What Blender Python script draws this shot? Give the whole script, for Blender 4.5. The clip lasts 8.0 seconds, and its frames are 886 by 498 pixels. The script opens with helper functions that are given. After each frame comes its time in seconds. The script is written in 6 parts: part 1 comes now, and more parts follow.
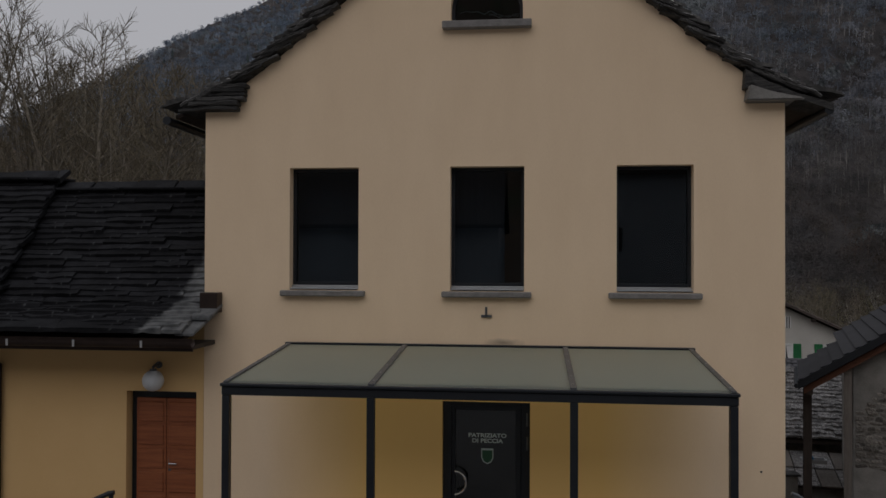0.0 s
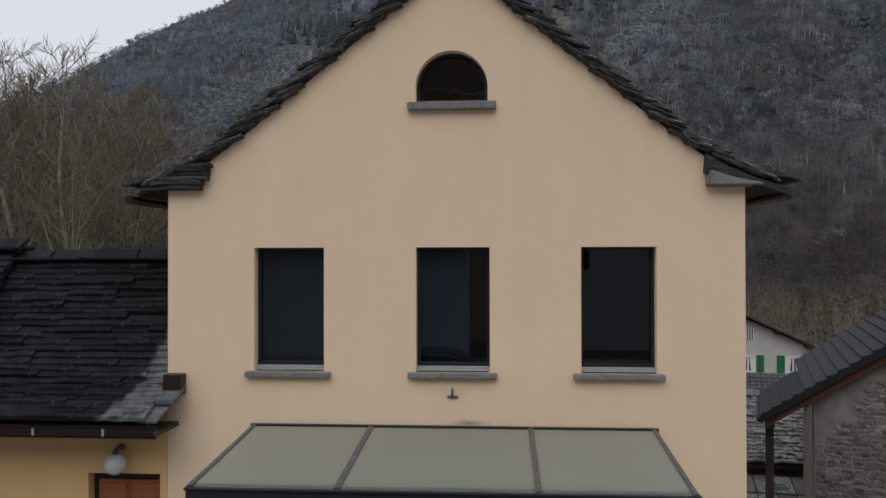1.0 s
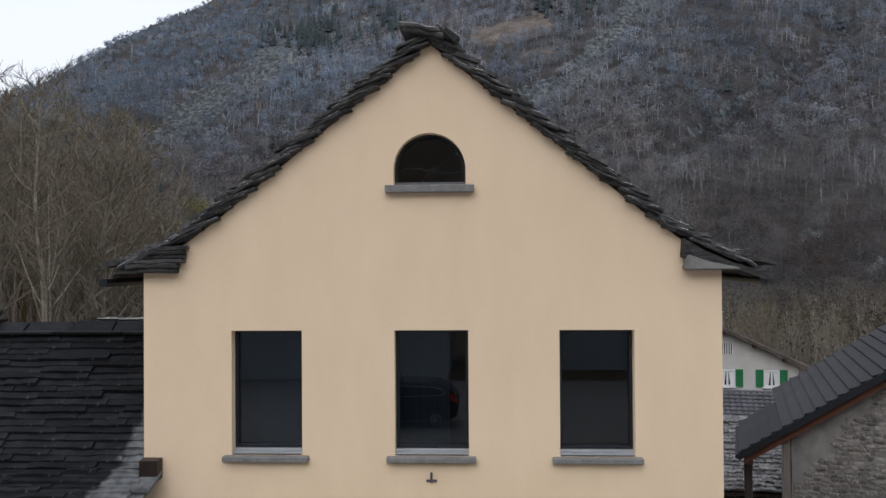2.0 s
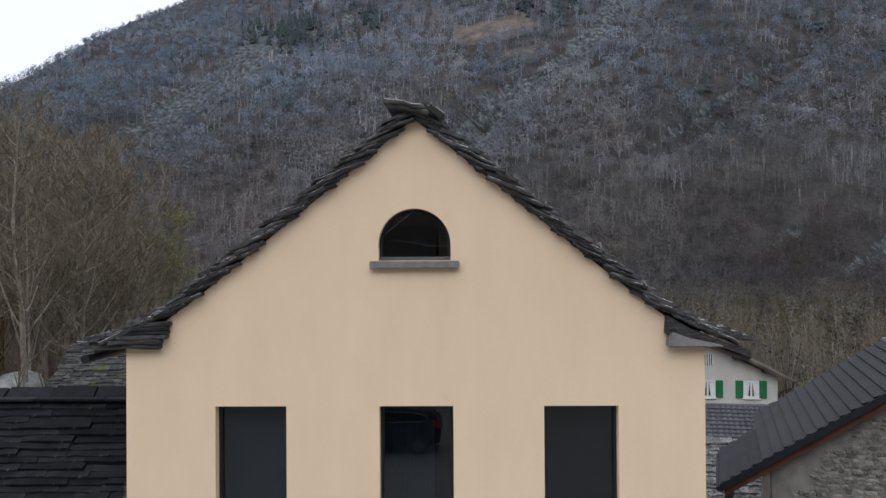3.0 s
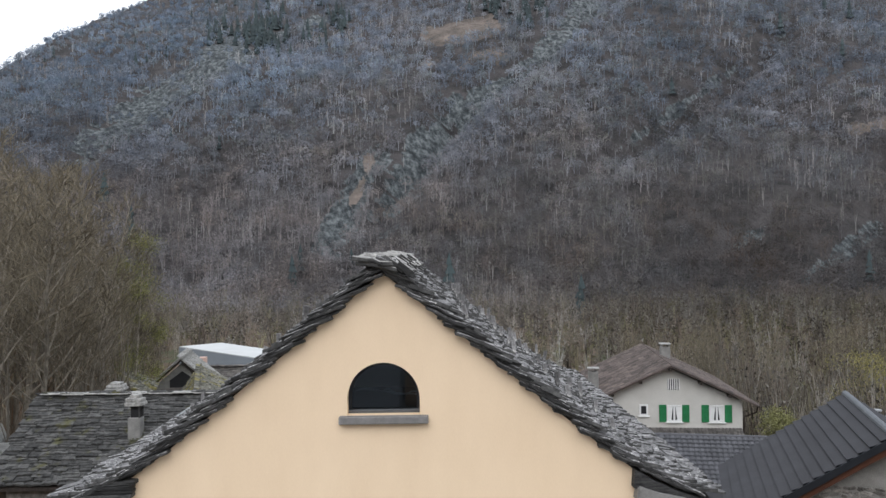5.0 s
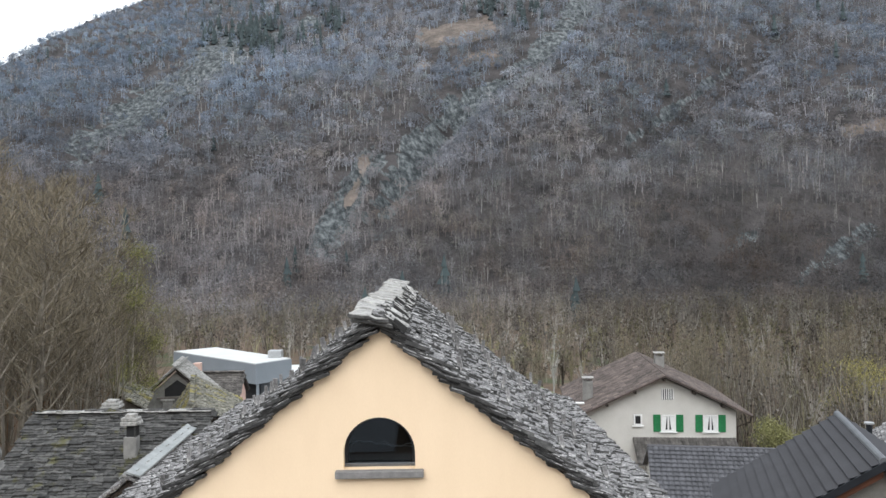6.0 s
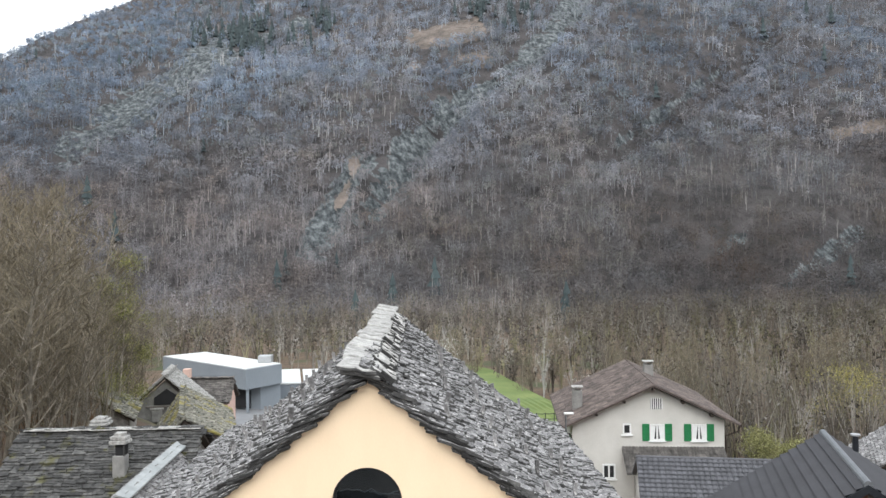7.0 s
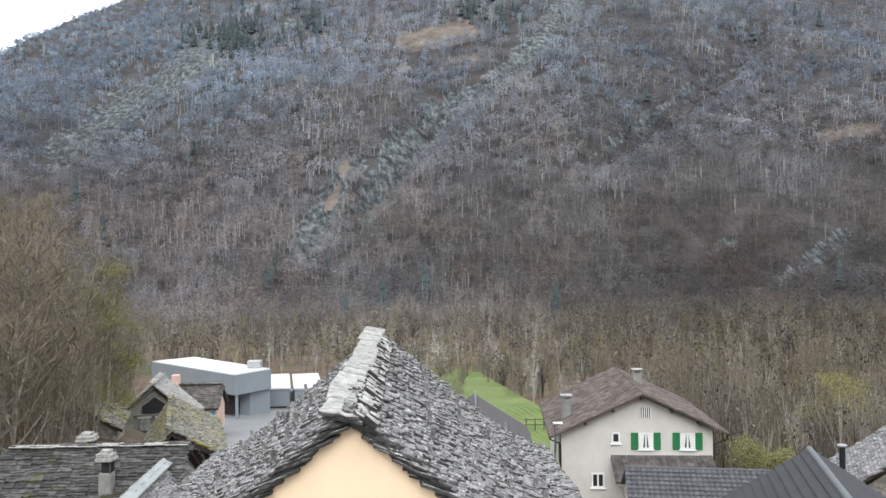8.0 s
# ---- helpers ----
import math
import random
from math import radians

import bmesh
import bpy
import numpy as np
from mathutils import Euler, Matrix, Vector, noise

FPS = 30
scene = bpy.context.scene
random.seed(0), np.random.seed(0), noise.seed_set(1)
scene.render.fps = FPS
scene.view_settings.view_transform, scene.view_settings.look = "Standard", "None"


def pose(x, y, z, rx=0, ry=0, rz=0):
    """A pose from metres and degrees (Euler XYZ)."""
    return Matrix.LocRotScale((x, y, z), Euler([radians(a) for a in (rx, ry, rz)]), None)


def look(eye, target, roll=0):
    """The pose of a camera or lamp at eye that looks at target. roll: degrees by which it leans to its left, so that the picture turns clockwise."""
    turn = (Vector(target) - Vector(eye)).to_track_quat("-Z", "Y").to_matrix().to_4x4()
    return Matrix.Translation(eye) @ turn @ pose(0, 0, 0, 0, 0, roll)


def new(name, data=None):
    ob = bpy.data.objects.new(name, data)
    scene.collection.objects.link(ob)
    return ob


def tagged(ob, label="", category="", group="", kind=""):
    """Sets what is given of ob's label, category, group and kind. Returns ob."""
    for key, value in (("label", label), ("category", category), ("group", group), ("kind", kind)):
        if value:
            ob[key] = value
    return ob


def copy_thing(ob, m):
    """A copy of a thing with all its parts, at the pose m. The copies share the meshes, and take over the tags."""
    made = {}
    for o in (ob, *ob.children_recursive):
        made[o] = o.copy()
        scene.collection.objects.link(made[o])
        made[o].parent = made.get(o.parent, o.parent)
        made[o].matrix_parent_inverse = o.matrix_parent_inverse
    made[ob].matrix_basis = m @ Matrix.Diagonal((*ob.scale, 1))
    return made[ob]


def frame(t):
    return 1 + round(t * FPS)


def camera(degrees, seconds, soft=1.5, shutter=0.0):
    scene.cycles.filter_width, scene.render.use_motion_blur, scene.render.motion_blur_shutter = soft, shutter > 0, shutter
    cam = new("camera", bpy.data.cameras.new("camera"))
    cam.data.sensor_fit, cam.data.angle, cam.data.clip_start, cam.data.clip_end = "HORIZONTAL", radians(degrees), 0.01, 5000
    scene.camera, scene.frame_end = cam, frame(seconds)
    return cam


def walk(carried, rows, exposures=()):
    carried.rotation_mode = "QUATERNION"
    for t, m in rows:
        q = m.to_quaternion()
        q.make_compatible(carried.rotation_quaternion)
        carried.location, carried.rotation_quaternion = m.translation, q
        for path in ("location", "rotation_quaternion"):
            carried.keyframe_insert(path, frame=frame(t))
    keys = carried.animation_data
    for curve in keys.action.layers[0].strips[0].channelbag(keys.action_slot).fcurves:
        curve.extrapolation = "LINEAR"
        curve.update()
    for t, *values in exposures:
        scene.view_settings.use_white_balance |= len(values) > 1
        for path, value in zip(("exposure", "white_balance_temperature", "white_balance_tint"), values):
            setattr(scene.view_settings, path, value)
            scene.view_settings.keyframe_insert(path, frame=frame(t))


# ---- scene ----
cam = camera(56.6, 8.0)
PATH = [
    (0, (0.69, -11.345, 4.169), (0.47, -9.357, 4.193), 0.2),
    (0.5, (0.731, -11.361, 4.664), (0.565, -9.368, 4.687), 0.0),
    (1, (0.725, -11.364, 5.3), (0.582, -9.369, 5.322), -0.1),
    (1.5, (0.772, -11.364, 5.933), (0.652, -9.367, 5.954), -0.1),
    (1.7, (0.774, -11.348, 6.124), (0.663, -9.351, 6.149), -0.2),
    (3, (0.735, -11.36, 7.513), (0.681, -9.361, 7.531), -0.4),
    (3.2, (0.723, -11.393, 7.689), (0.679, -9.394, 7.71), -0.3),
    (3.5, (0.727, -11.372, 8.021), (0.695, -9.373, 8.039), -0.5),
    (4, (0.756, -11.381, 8.542), (0.744, -9.382, 8.559), -0.5),
    (4.5, (0.757, -11.374, 9.103), (0.763, -9.374, 9.12), -0.6),
    (5.8, (0.752, -11.482, 10.327), (0.786, -9.482, 10.337), -0.7),
    (6, (0.761, -11.537, 10.437), (0.795, -9.537, 10.452), -0.7),
    (6.5, (0.767, -11.6, 10.797), (0.808, -9.601, 10.812), -0.7),
    (7, (0.816, -11.658, 11.158), (0.873, -9.659, 11.174), -0.7),
    (7.5, (0.857, -11.665, 11.487), (0.924, -9.666, 11.505), -0.7),
    (8, (0.926, -11.642, 11.753), (1.006, -9.644, 11.772), -0.7),
]
EXPOSURES = [(0.0, -1.2, 6450, 15), (0.5, -0.72, 6400, 15), (1.0, -0.30, 6250, 14), (1.5, 0.02, 6150, 13), (3.0, 0.16, 6050, 13), (4.0, 0.42, 6080, 12), (4.5, 0.47, 6100, 12), (6.0, 1.0, 6250, 10), (8.0, 1.25, 6300, 10)]
walk(cam, [(t, look(eye, target, roll)) for t, eye, target, roll in PATH], EXPOSURES)

# ---------------------------------------------------------------- light
SUN_ELEVATION, SUN_AZIMUTH = 42.0, 190.0
world = bpy.data.worlds.new("overcast_sky")
scene.world = world
world.use_nodes = True
wn, wl = world.node_tree.nodes, world.node_tree.links
wn.clear()
sky = wn.new("ShaderNodeTexSky")
sky.sky_type = "NISHITA"
sky.sun_disc = False
sky.sun_elevation, sky.sun_rotation = radians(SUN_ELEVATION), radians(SUN_AZIMUTH)
sky.air_density, sky.dust_density, sky.ozone_density = 1.0, 6.0, 1.0
soft_sky = wn.new("ShaderNodeHueSaturation")
soft_sky.inputs["Saturation"].default_value = 0.16
backg = wn.new("ShaderNodeBackground")
backg.inputs["Strength"].default_value = 0.15
wout = wn.new("ShaderNodeOutputWorld")
wl.new(sky.outputs[0], soft_sky.inputs["Color"])
cloud = wn.new("ShaderNodeMix")
cloud.data_type = "RGBA"
cloud.inputs["Factor"].default_value = 0.8
cloud.inputs["B"].default_value = (6.6, 6.8, 7.0, 1)
wl.new(soft_sky.outputs[0], cloud.inputs["A"])
wl.new(cloud.outputs["Result"], backg.inputs[0])
wl.new(backg.outputs[0], wout.inputs[0])
sun = new("sun", bpy.data.lights.new("sun", "SUN"))
sun.data.energy, sun.data.angle, sun.data.color = 0.38, radians(60), (1.0, 0.97, 0.93)
az = radians(SUN_AZIMUTH)
sun.matrix_basis = look((60 * math.sin(az), 60 * math.cos(az), 60 * math.tan(radians(SUN_ELEVATION))), (0, 0, 0))

# ---------------------------------------------------------------- materials
def mat(name, dark, light, rough=0.8, scale=3.0, fine=40.0, bump=0.3, metal=0.0, vary=0.0, dist=0.01, stretch=(1, 1, 1), spots=None, spot_scale=6.0, spot_at=0.6, spec=0.5, contrast=0.25):
    """A surface between two tones: broad stains, fine grain, relief, tone by piece, and spots of another colour."""
    m = bpy.data.materials.new(name)
    m.use_nodes = True
    n, l = m.node_tree.nodes, m.node_tree.links
    b = n["Principled BSDF"]
    co = n.new("ShaderNodeTexCoord")
    mp = n.new("ShaderNodeMapping")
    mp.inputs["Scale"].default_value = stretch
    l.new(co.outputs["Object"], mp.inputs[0])
    big = n.new("ShaderNodeTexNoise")
    big.inputs["Scale"].default_value, big.inputs["Detail"].default_value, big.inputs["Roughness"].default_value = scale, 6, 0.6
    small = n.new("ShaderNodeTexNoise")
    small.inputs["Scale"].default_value, small.inputs["Detail"].default_value = fine, 4
    l.new(mp.outputs[0], big.inputs["Vector"])
    l.new(mp.outputs[0], small.inputs["Vector"])
    add = n.new("ShaderNodeMath")
    add.operation = "MULTIPLY_ADD"
    l.new(small.outputs["Fac"], add.inputs[0])
    add.inputs[1].default_value = 0.45
    l.new(big.outputs["Fac"], add.inputs[2])
    rng = n.new("ShaderNodeMapRange")
    rng.inputs["From Min"].default_value, rng.inputs["From Max"].default_value = 0.725 - contrast, 0.725 + contrast
    l.new(add.outputs[0], rng.inputs["Value"])
    mix = n.new("ShaderNodeMix")
    mix.data_type = "RGBA"
    mix.inputs["A"].default_value, mix.inputs["B"].default_value = (*dark, 1), (*light, 1)
    l.new(rng.outputs[0], mix.inputs["Factor"])
    col = mix.outputs["Result"]
    if spots:
        sp = n.new("ShaderNodeTexNoise")
        sp.inputs["Scale"].default_value, sp.inputs["Detail"].default_value = spot_scale, 5
        l.new(co.outputs["Object"], sp.inputs["Vector"])
        sr = n.new("ShaderNodeMapRange")
        sr.inputs["From Min"].default_value, sr.inputs["From Max"].default_value = spot_at, spot_at + 0.08
        l.new(sp.outputs["Fac"], sr.inputs["Value"])
        m2 = n.new("ShaderNodeMix")
        m2.data_type = "RGBA"
        l.new(sr.outputs[0], m2.inputs["Factor"])
        l.new(col, m2.inputs["A"])
        m2.inputs["B"].default_value = (*spots, 1)
        col = m2.outputs["Result"]
    if vary:
        geo = n.new("ShaderNodeNewGeometry")
        oi = n.new("ShaderNodeObjectInfo")
        s = n.new("ShaderNodeMath")
        s.operation = "ADD"
        l.new(geo.outputs["Random Per Island"], s.inputs[0])
        l.new(oi.outputs["Random"], s.inputs[1])
        fr = n.new("ShaderNodeMath")
        fr.operation = "FRACT"
        l.new(s.outputs[0], fr.inputs[0])
        vr = n.new("ShaderNodeMapRange")
        vr.inputs["To Min"].default_value, vr.inputs["To Max"].default_value = 1 - vary, 1 + vary
        l.new(fr.outputs[0], vr.inputs["Value"])
        hv = n.new("ShaderNodeHueSaturation")
        l.new(vr.outputs[0], hv.inputs["Value"])
        l.new(col, hv.inputs["Color"])
        col = hv.outputs[0]
    l.new(col, b.inputs["Base Color"])
    b.inputs["Roughness"].default_value, b.inputs["Metallic"].default_value = rough, metal
    b.inputs["Specular IOR Level"].default_value = spec
    if bump:
        bp = n.new("ShaderNodeBump")
        bp.inputs["Strength"].default_value, bp.inputs["Distance"].default_value = bump, dist
        l.new(add.outputs[0], bp.inputs["Height"])
        l.new(bp.outputs[0], b.inputs["Normal"])
    return m


def glass_mat(name, tint, rough=0.01):
    """Clear tinted pane: sees through, and mirrors more at a slant."""
    m = bpy.data.materials.new(name)
    m.use_nodes = True
    n, l = m.node_tree.nodes, m.node_tree.links
    clear, gloss, slant, both = (n.new(k) for k in ("ShaderNodeBsdfTransparent", "ShaderNodeBsdfGlossy", "ShaderNodeFresnel", "ShaderNodeMixShader"))
    clear.inputs["Color"].default_value = (*tint, 1)
    gloss.inputs["Roughness"].default_value = rough
    slant.inputs["IOR"].default_value = 1.7
    l.new(slant.outputs[0], both.inputs["Fac"])
    l.new(clear.outputs[0], both.inputs[1])
    l.new(gloss.outputs[0], both.inputs[2])
    l.new(both.outputs[0], n["Material Output"].inputs["Surface"])
    return m


PLASTER = mat("apricot_plaster", (0.80, 0.612, 0.412), (0.925, 0.728, 0.512), 0.9, 1.3, 45, 0.2, dist=0.006, contrast=0.42, stretch=(1.3, 1.3, 0.5))
# a soot smudge on the plaster above the canopy
qn, ql = PLASTER.node_tree.nodes, PLASTER.node_tree.links
qco, qmp, qno, qad, qmr, qmx = (qn.new(k) for k in ("ShaderNodeTexCoord", "ShaderNodeMapping", "ShaderNodeTexNoise", "ShaderNodeVectorMath", "ShaderNodeMapRange", "ShaderNodeMix"))
qmp.inputs["Location"].default_value, qmp.inputs["Scale"].default_value = (-0.28 * 3.2, 0, -3.02 * 14), (3.2, 1, 14)
qno.inputs["Scale"].default_value, qno.inputs["Detail"].default_value = 6.0, 5
ql.new(qco.outputs["Object"], qmp.inputs[0])
ql.new(qco.outputs["Object"], qno.inputs["Vector"])
qad.operation = "LENGTH"
ql.new(qmp.outputs[0], qad.inputs[0])
qsum = qn.new("ShaderNodeMath")
qsum.operation = "ADD"
ql.new(qad.outputs["Value"], qsum.inputs[0])
ql.new(qno.outputs["Fac"], qsum.inputs[1])
qmr.inputs["From Min"].default_value, qmr.inputs["From Max"].default_value = 0.4, 1.45
qmr.inputs["To Min"].default_value, qmr.inputs["To Max"].default_value = 0.75, 0.0
ql.new(qsum.outputs[0], qmr.inputs["Value"])
qmx.data_type = "RGBA"
qb = qn["Principled BSDF"]
ql.new(qb.inputs["Base Color"].links[0].from_socket, qmx.inputs["A"])
qmx.inputs["B"].default_value = (0.16, 0.13, 0.10, 1)
ql.new(qmr.outputs[0], qmx.inputs["Factor"])
ql.new(qmx.outputs["Result"], qb.inputs["Base Color"])
# yellow light below the canopy, painted into the plaster's base colour
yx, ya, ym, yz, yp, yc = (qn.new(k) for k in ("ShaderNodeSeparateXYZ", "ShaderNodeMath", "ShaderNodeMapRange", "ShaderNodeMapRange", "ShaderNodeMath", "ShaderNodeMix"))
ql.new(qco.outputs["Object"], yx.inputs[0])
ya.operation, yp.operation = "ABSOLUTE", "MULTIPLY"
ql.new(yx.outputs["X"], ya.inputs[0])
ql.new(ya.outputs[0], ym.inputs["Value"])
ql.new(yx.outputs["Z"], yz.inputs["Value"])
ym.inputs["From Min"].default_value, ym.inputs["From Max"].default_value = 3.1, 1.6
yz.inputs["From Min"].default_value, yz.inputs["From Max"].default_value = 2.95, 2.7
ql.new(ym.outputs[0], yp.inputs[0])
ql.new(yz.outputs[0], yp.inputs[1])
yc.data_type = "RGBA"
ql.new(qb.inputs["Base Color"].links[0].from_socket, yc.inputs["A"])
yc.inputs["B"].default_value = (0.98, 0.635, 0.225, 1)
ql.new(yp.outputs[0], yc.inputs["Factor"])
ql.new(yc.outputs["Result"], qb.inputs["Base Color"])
PLASTER_YELLOW = mat("yellow_plaster", (0.68, 0.44, 0.19), (0.76, 0.51, 0.24), 0.9, 1.0, 60, 0.12, dist=0.004, contrast=0.4)
SLATE = mat("grey_slate", (0.05, 0.048, 0.049), (0.27, 0.263, 0.258), 0.75, 7, 36, 1.0, vary=0.4, dist=0.03, spots=(0.47, 0.46, 0.44), spot_scale=21, spot_at=0.58, contrast=0.19)
# near-black slates: shade on slab sides and undersides is put into their colour
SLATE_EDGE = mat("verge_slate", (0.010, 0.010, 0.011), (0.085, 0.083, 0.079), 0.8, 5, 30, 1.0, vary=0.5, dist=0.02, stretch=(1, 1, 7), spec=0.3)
SLATE_SIDE = mat("shaded_slate_side", (0.018, 0.018, 0.019), (0.13, 0.128, 0.122), 0.8, 8, 40, 0.8, vary=0.4, dist=0.012, spec=0.3)
RIDGE_STONE = mat("pale_ridge_stone", (0.13, 0.127, 0.12), (0.48, 0.47, 0.44), 0.85, 7, 50, 0.8, vary=0.12, dist=0.02)
SLATE_MOSS = mat("mossy_slate", (0.012, 0.012, 0.012), (0.10, 0.098, 0.092), 0.85, 5, 40, 0.9, vary=0.55, dist=0.025, spots=(0.058, 0.056, 0.024), spot_scale=1.3, spot_at=0.56)
METAL_DARK = mat("anthracite_metal", (0.012, 0.015, 0.02), (0.022, 0.026, 0.032), 0.42, 3, 80, 0.05, metal=0.3)
METAL_GREY = mat("grey_metal", (0.10, 0.11, 0.12), (0.16, 0.17, 0.18), 0.45, 3, 60, 0.05, metal=0.5)
ALU = mat("pale_aluminium", (0.40, 0.41, 0.42), (0.50, 0.51, 0.52), 0.45, 3, 60, 0.05, metal=0.6)
CHROME = mat("brushed_steel", (0.55, 0.55, 0.55), (0.65, 0.65, 0.65), 0.25, 3, 60, 0.02, metal=1.0)
COPPER = mat("brown_copper", (0.022, 0.014, 0.012), (0.05, 0.033, 0.026), 0.5, 4, 50, 0.1, metal=0.5)
SILL = mat("granite_sill", (0.14, 0.135, 0.13), (0.26, 0.25, 0.24), 0.75, 8, 70, 0.4)
DOOR_WOOD = mat("red_brown_wood", (0.20, 0.055, 0.02), (0.34, 0.11, 0.04), 0.5, 2, 30, 0.25, stretch=(1, 1, 12))
FROST = mat("frosted_glass", (0.36, 0.43, 0.405), (0.42, 0.49, 0.46), 0.3, 1.5, 30, 0.0)
fn, fl = FROST.node_tree.nodes, FROST.node_tree.links
ftr, fmx = fn.new("ShaderNodeBsdfTranslucent"), fn.new("ShaderNodeMixShader")
ftr.inputs["Color"].default_value = (0.96, 0.955, 0.875, 1)
fmx.inputs["Fac"].default_value = 0.72
fl.new(fn["Principled BSDF"].outputs[0], fmx.inputs[1])
fl.new(ftr.outputs[0], fmx.inputs[2])
fl.new(fmx.outputs[0], fn["Material Output"].inputs["Surface"])
GLOBE = mat("opal_globe", (0.52, 0.55, 0.58), (0.60, 0.62, 0.64), 0.3, 3, 20, 0.0)
WHITE = mat("white_paint", (0.66, 0.66, 0.64), (0.8, 0.8, 0.78), 0.7, 2, 30, 0.1)
WALL_WHITE = mat("weathered_white_plaster", (0.46, 0.445, 0.405), (0.64, 0.62, 0.575), 0.9, 0.5, 12, 0.2, contrast=0.35)
GREEN = mat("green_shutter_paint", (0.012, 0.14, 0.045), (0.02, 0.20, 0.07), 0.55, 2, 20, 0.1)
CLAY = mat("brown_clay_tile", (0.036, 0.028, 0.024), (0.14, 0.108, 0.093), 0.85, 1.0, 10, 0.4, vary=0.45)
CLAY_OLD = mat("old_grey_tile", (0.035, 0.032, 0.029), (0.15, 0.138, 0.126), 0.9, 1.5, 10, 0.4, vary=0.35)
TILE_GREY = mat("grey_concrete_tile", (0.045, 0.045, 0.05), (0.085, 0.085, 0.093), 0.6, 1.0, 14, 0.2, vary=0.2)
TILE_DARK = mat("anthracite_roof_sheet", (0.019, 0.019, 0.022), (0.034, 0.034, 0.039), 0.6, 0.7, 16, 0.15, vary=0.08, metal=0.1)
ZINC = mat("zinc_cap", (0.11, 0.12, 0.13), (0.17, 0.18, 0.19), 0.5, 2, 20, 0.1, metal=0.4)
RUBBLE = mat("grey_rubble_stone", (0.07, 0.066, 0.06), (0.32, 0.30, 0.272), 0.9, 4, 26, 1.0, vary=0.4, dist=0.04)
MORTAR = mat("grey_mortar", (0.15, 0.147, 0.137), (0.29, 0.282, 0.265), 0.95, 2, 30, 0.6, dist=0.02)
TIMBER = mat("dark_timber", (0.015, 0.011, 0.009), (0.05, 0.036, 0.028), 0.8, 2, 25, 0.4, stretch=(6, 6, 0.6))
TIMBER_RED = mat("red_brown_timber", (0.075, 0.026, 0.012), (0.13, 0.048, 0.022), 0.7, 2, 25, 0.3)
TIMBER_GREY = mat("weathered_timber", (0.10, 0.09, 0.08), (0.2, 0.18, 0.16), 0.85, 2, 25, 0.4, stretch=(6, 6, 0.6))
CONCRETE = mat("grey_facade", (0.18, 0.205, 0.225), (0.22, 0.245, 0.27), 0.8, 0.2, 4, 0.1)
ROOF_PALE = mat("white_roof_membrane", (0.46, 0.47, 0.46), (0.56, 0.57, 0.56), 0.7, 0.3, 4, 0.1)
ASPHALT = mat("pale_asphalt", (0.16, 0.165, 0.17), (0.22, 0.225, 0.23), 0.9, 0.3, 8, 0.2)
PINK = mat("pink_plaster", (0.50, 0.34, 0.28), (0.60, 0.42, 0.35), 0.9, 1, 10, 0.1)
BLUE = mat("blue_door_paint", (0.05, 0.22, 0.45), (0.07, 0.27, 0.52), 0.6, 1, 10, 0.1)
# near-black colour that stands for shade inside rooms, windows and openings
DARKNESS = mat("interior_shade", (0.012, 0.012, 0.013), (0.02, 0.02, 0.021), 0.9, 2, 10, 0.0)
GROUND = mat("leaf_litter_ground", (0.045, 0.032, 0.022), (0.15, 0.10, 0.06), 0.95, 0.35, 6, 0.6, dist=0.1, spots=(0.05, 0.06, 0.022), spot_scale=0.06, spot_at=0.55)
GRASS = mat("spring_grass", (0.075, 0.115, 0.026), (0.15, 0.185, 0.055), 0.95, 0.2, 3, 0.4, dist=0.05)
PAVING = mat("grey_paving", (0.16, 0.155, 0.15), (0.27, 0.26, 0.25), 0.9, 1.2, 20, 0.3)
ROCK = mat("grey_boulder", (0.12, 0.12, 0.115), (0.34, 0.34, 0.32), 0.9, 1.5, 12, 0.8, dist=0.05, vary=0.15, spots=(0.10, 0.11, 0.05), spot_scale=2.0, spot_at=0.6)
BARK = mat("grey_brown_bark", (0.085, 0.074, 0.057), (0.31, 0.275, 0.22), 0.95, 3, 20, 0.4, vary=0.25)
TWIG_BROWN = mat("bare_brown_twigs", (0.072, 0.060, 0.041), (0.225, 0.190, 0.130), 0.95, 0.3, 5, 0, vary=0.35)
TWIG_PALE = mat("pale_birch_twigs", (0.24, 0.225, 0.21), (0.34, 0.32, 0.30), 0.95, 0.05, 1, 0, vary=0.3)
CONIFER = mat("dark_conifer_needles", (0.03, 0.042, 0.045), (0.055, 0.075, 0.075), 0.95, 0.05, 1, 0, vary=0.3)
BUSH = mat("spring_bush_leaves", (0.14, 0.14, 0.05), (0.25, 0.245, 0.10), 0.9, 1, 8, 0, vary=0.4)
BUD = mat("yellow_green_buds", (0.20, 0.18, 0.05), (0.34, 0.31, 0.10), 0.9, 1, 8, 0, vary=0.4)
MOSS_LEAF = mat("green_ivy_leaves", (0.14, 0.15, 0.04), (0.26, 0.255, 0.09), 0.9, 1, 8, 0, vary=0.4)
CURTAIN = mat("grey_curtain", (0.075, 0.085, 0.10), (0.11, 0.12, 0.14), 0.9, 2, 20, 0.2, stretch=(8, 8, 0.4))
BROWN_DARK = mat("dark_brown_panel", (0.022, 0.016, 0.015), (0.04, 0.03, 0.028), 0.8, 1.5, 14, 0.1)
GLASS = glass_mat("window_glass", (0.55, 0.62, 0.66))
LETTER = mat("pale_lettering", (0.50, 0.58, 0.58), (0.58, 0.66, 0.66), 0.6, 2, 20, 0)
CREST_GREEN = mat("crest_green", (0.012, 0.07, 0.035), (0.02, 0.10, 0.05), 0.6, 2, 20, 0)

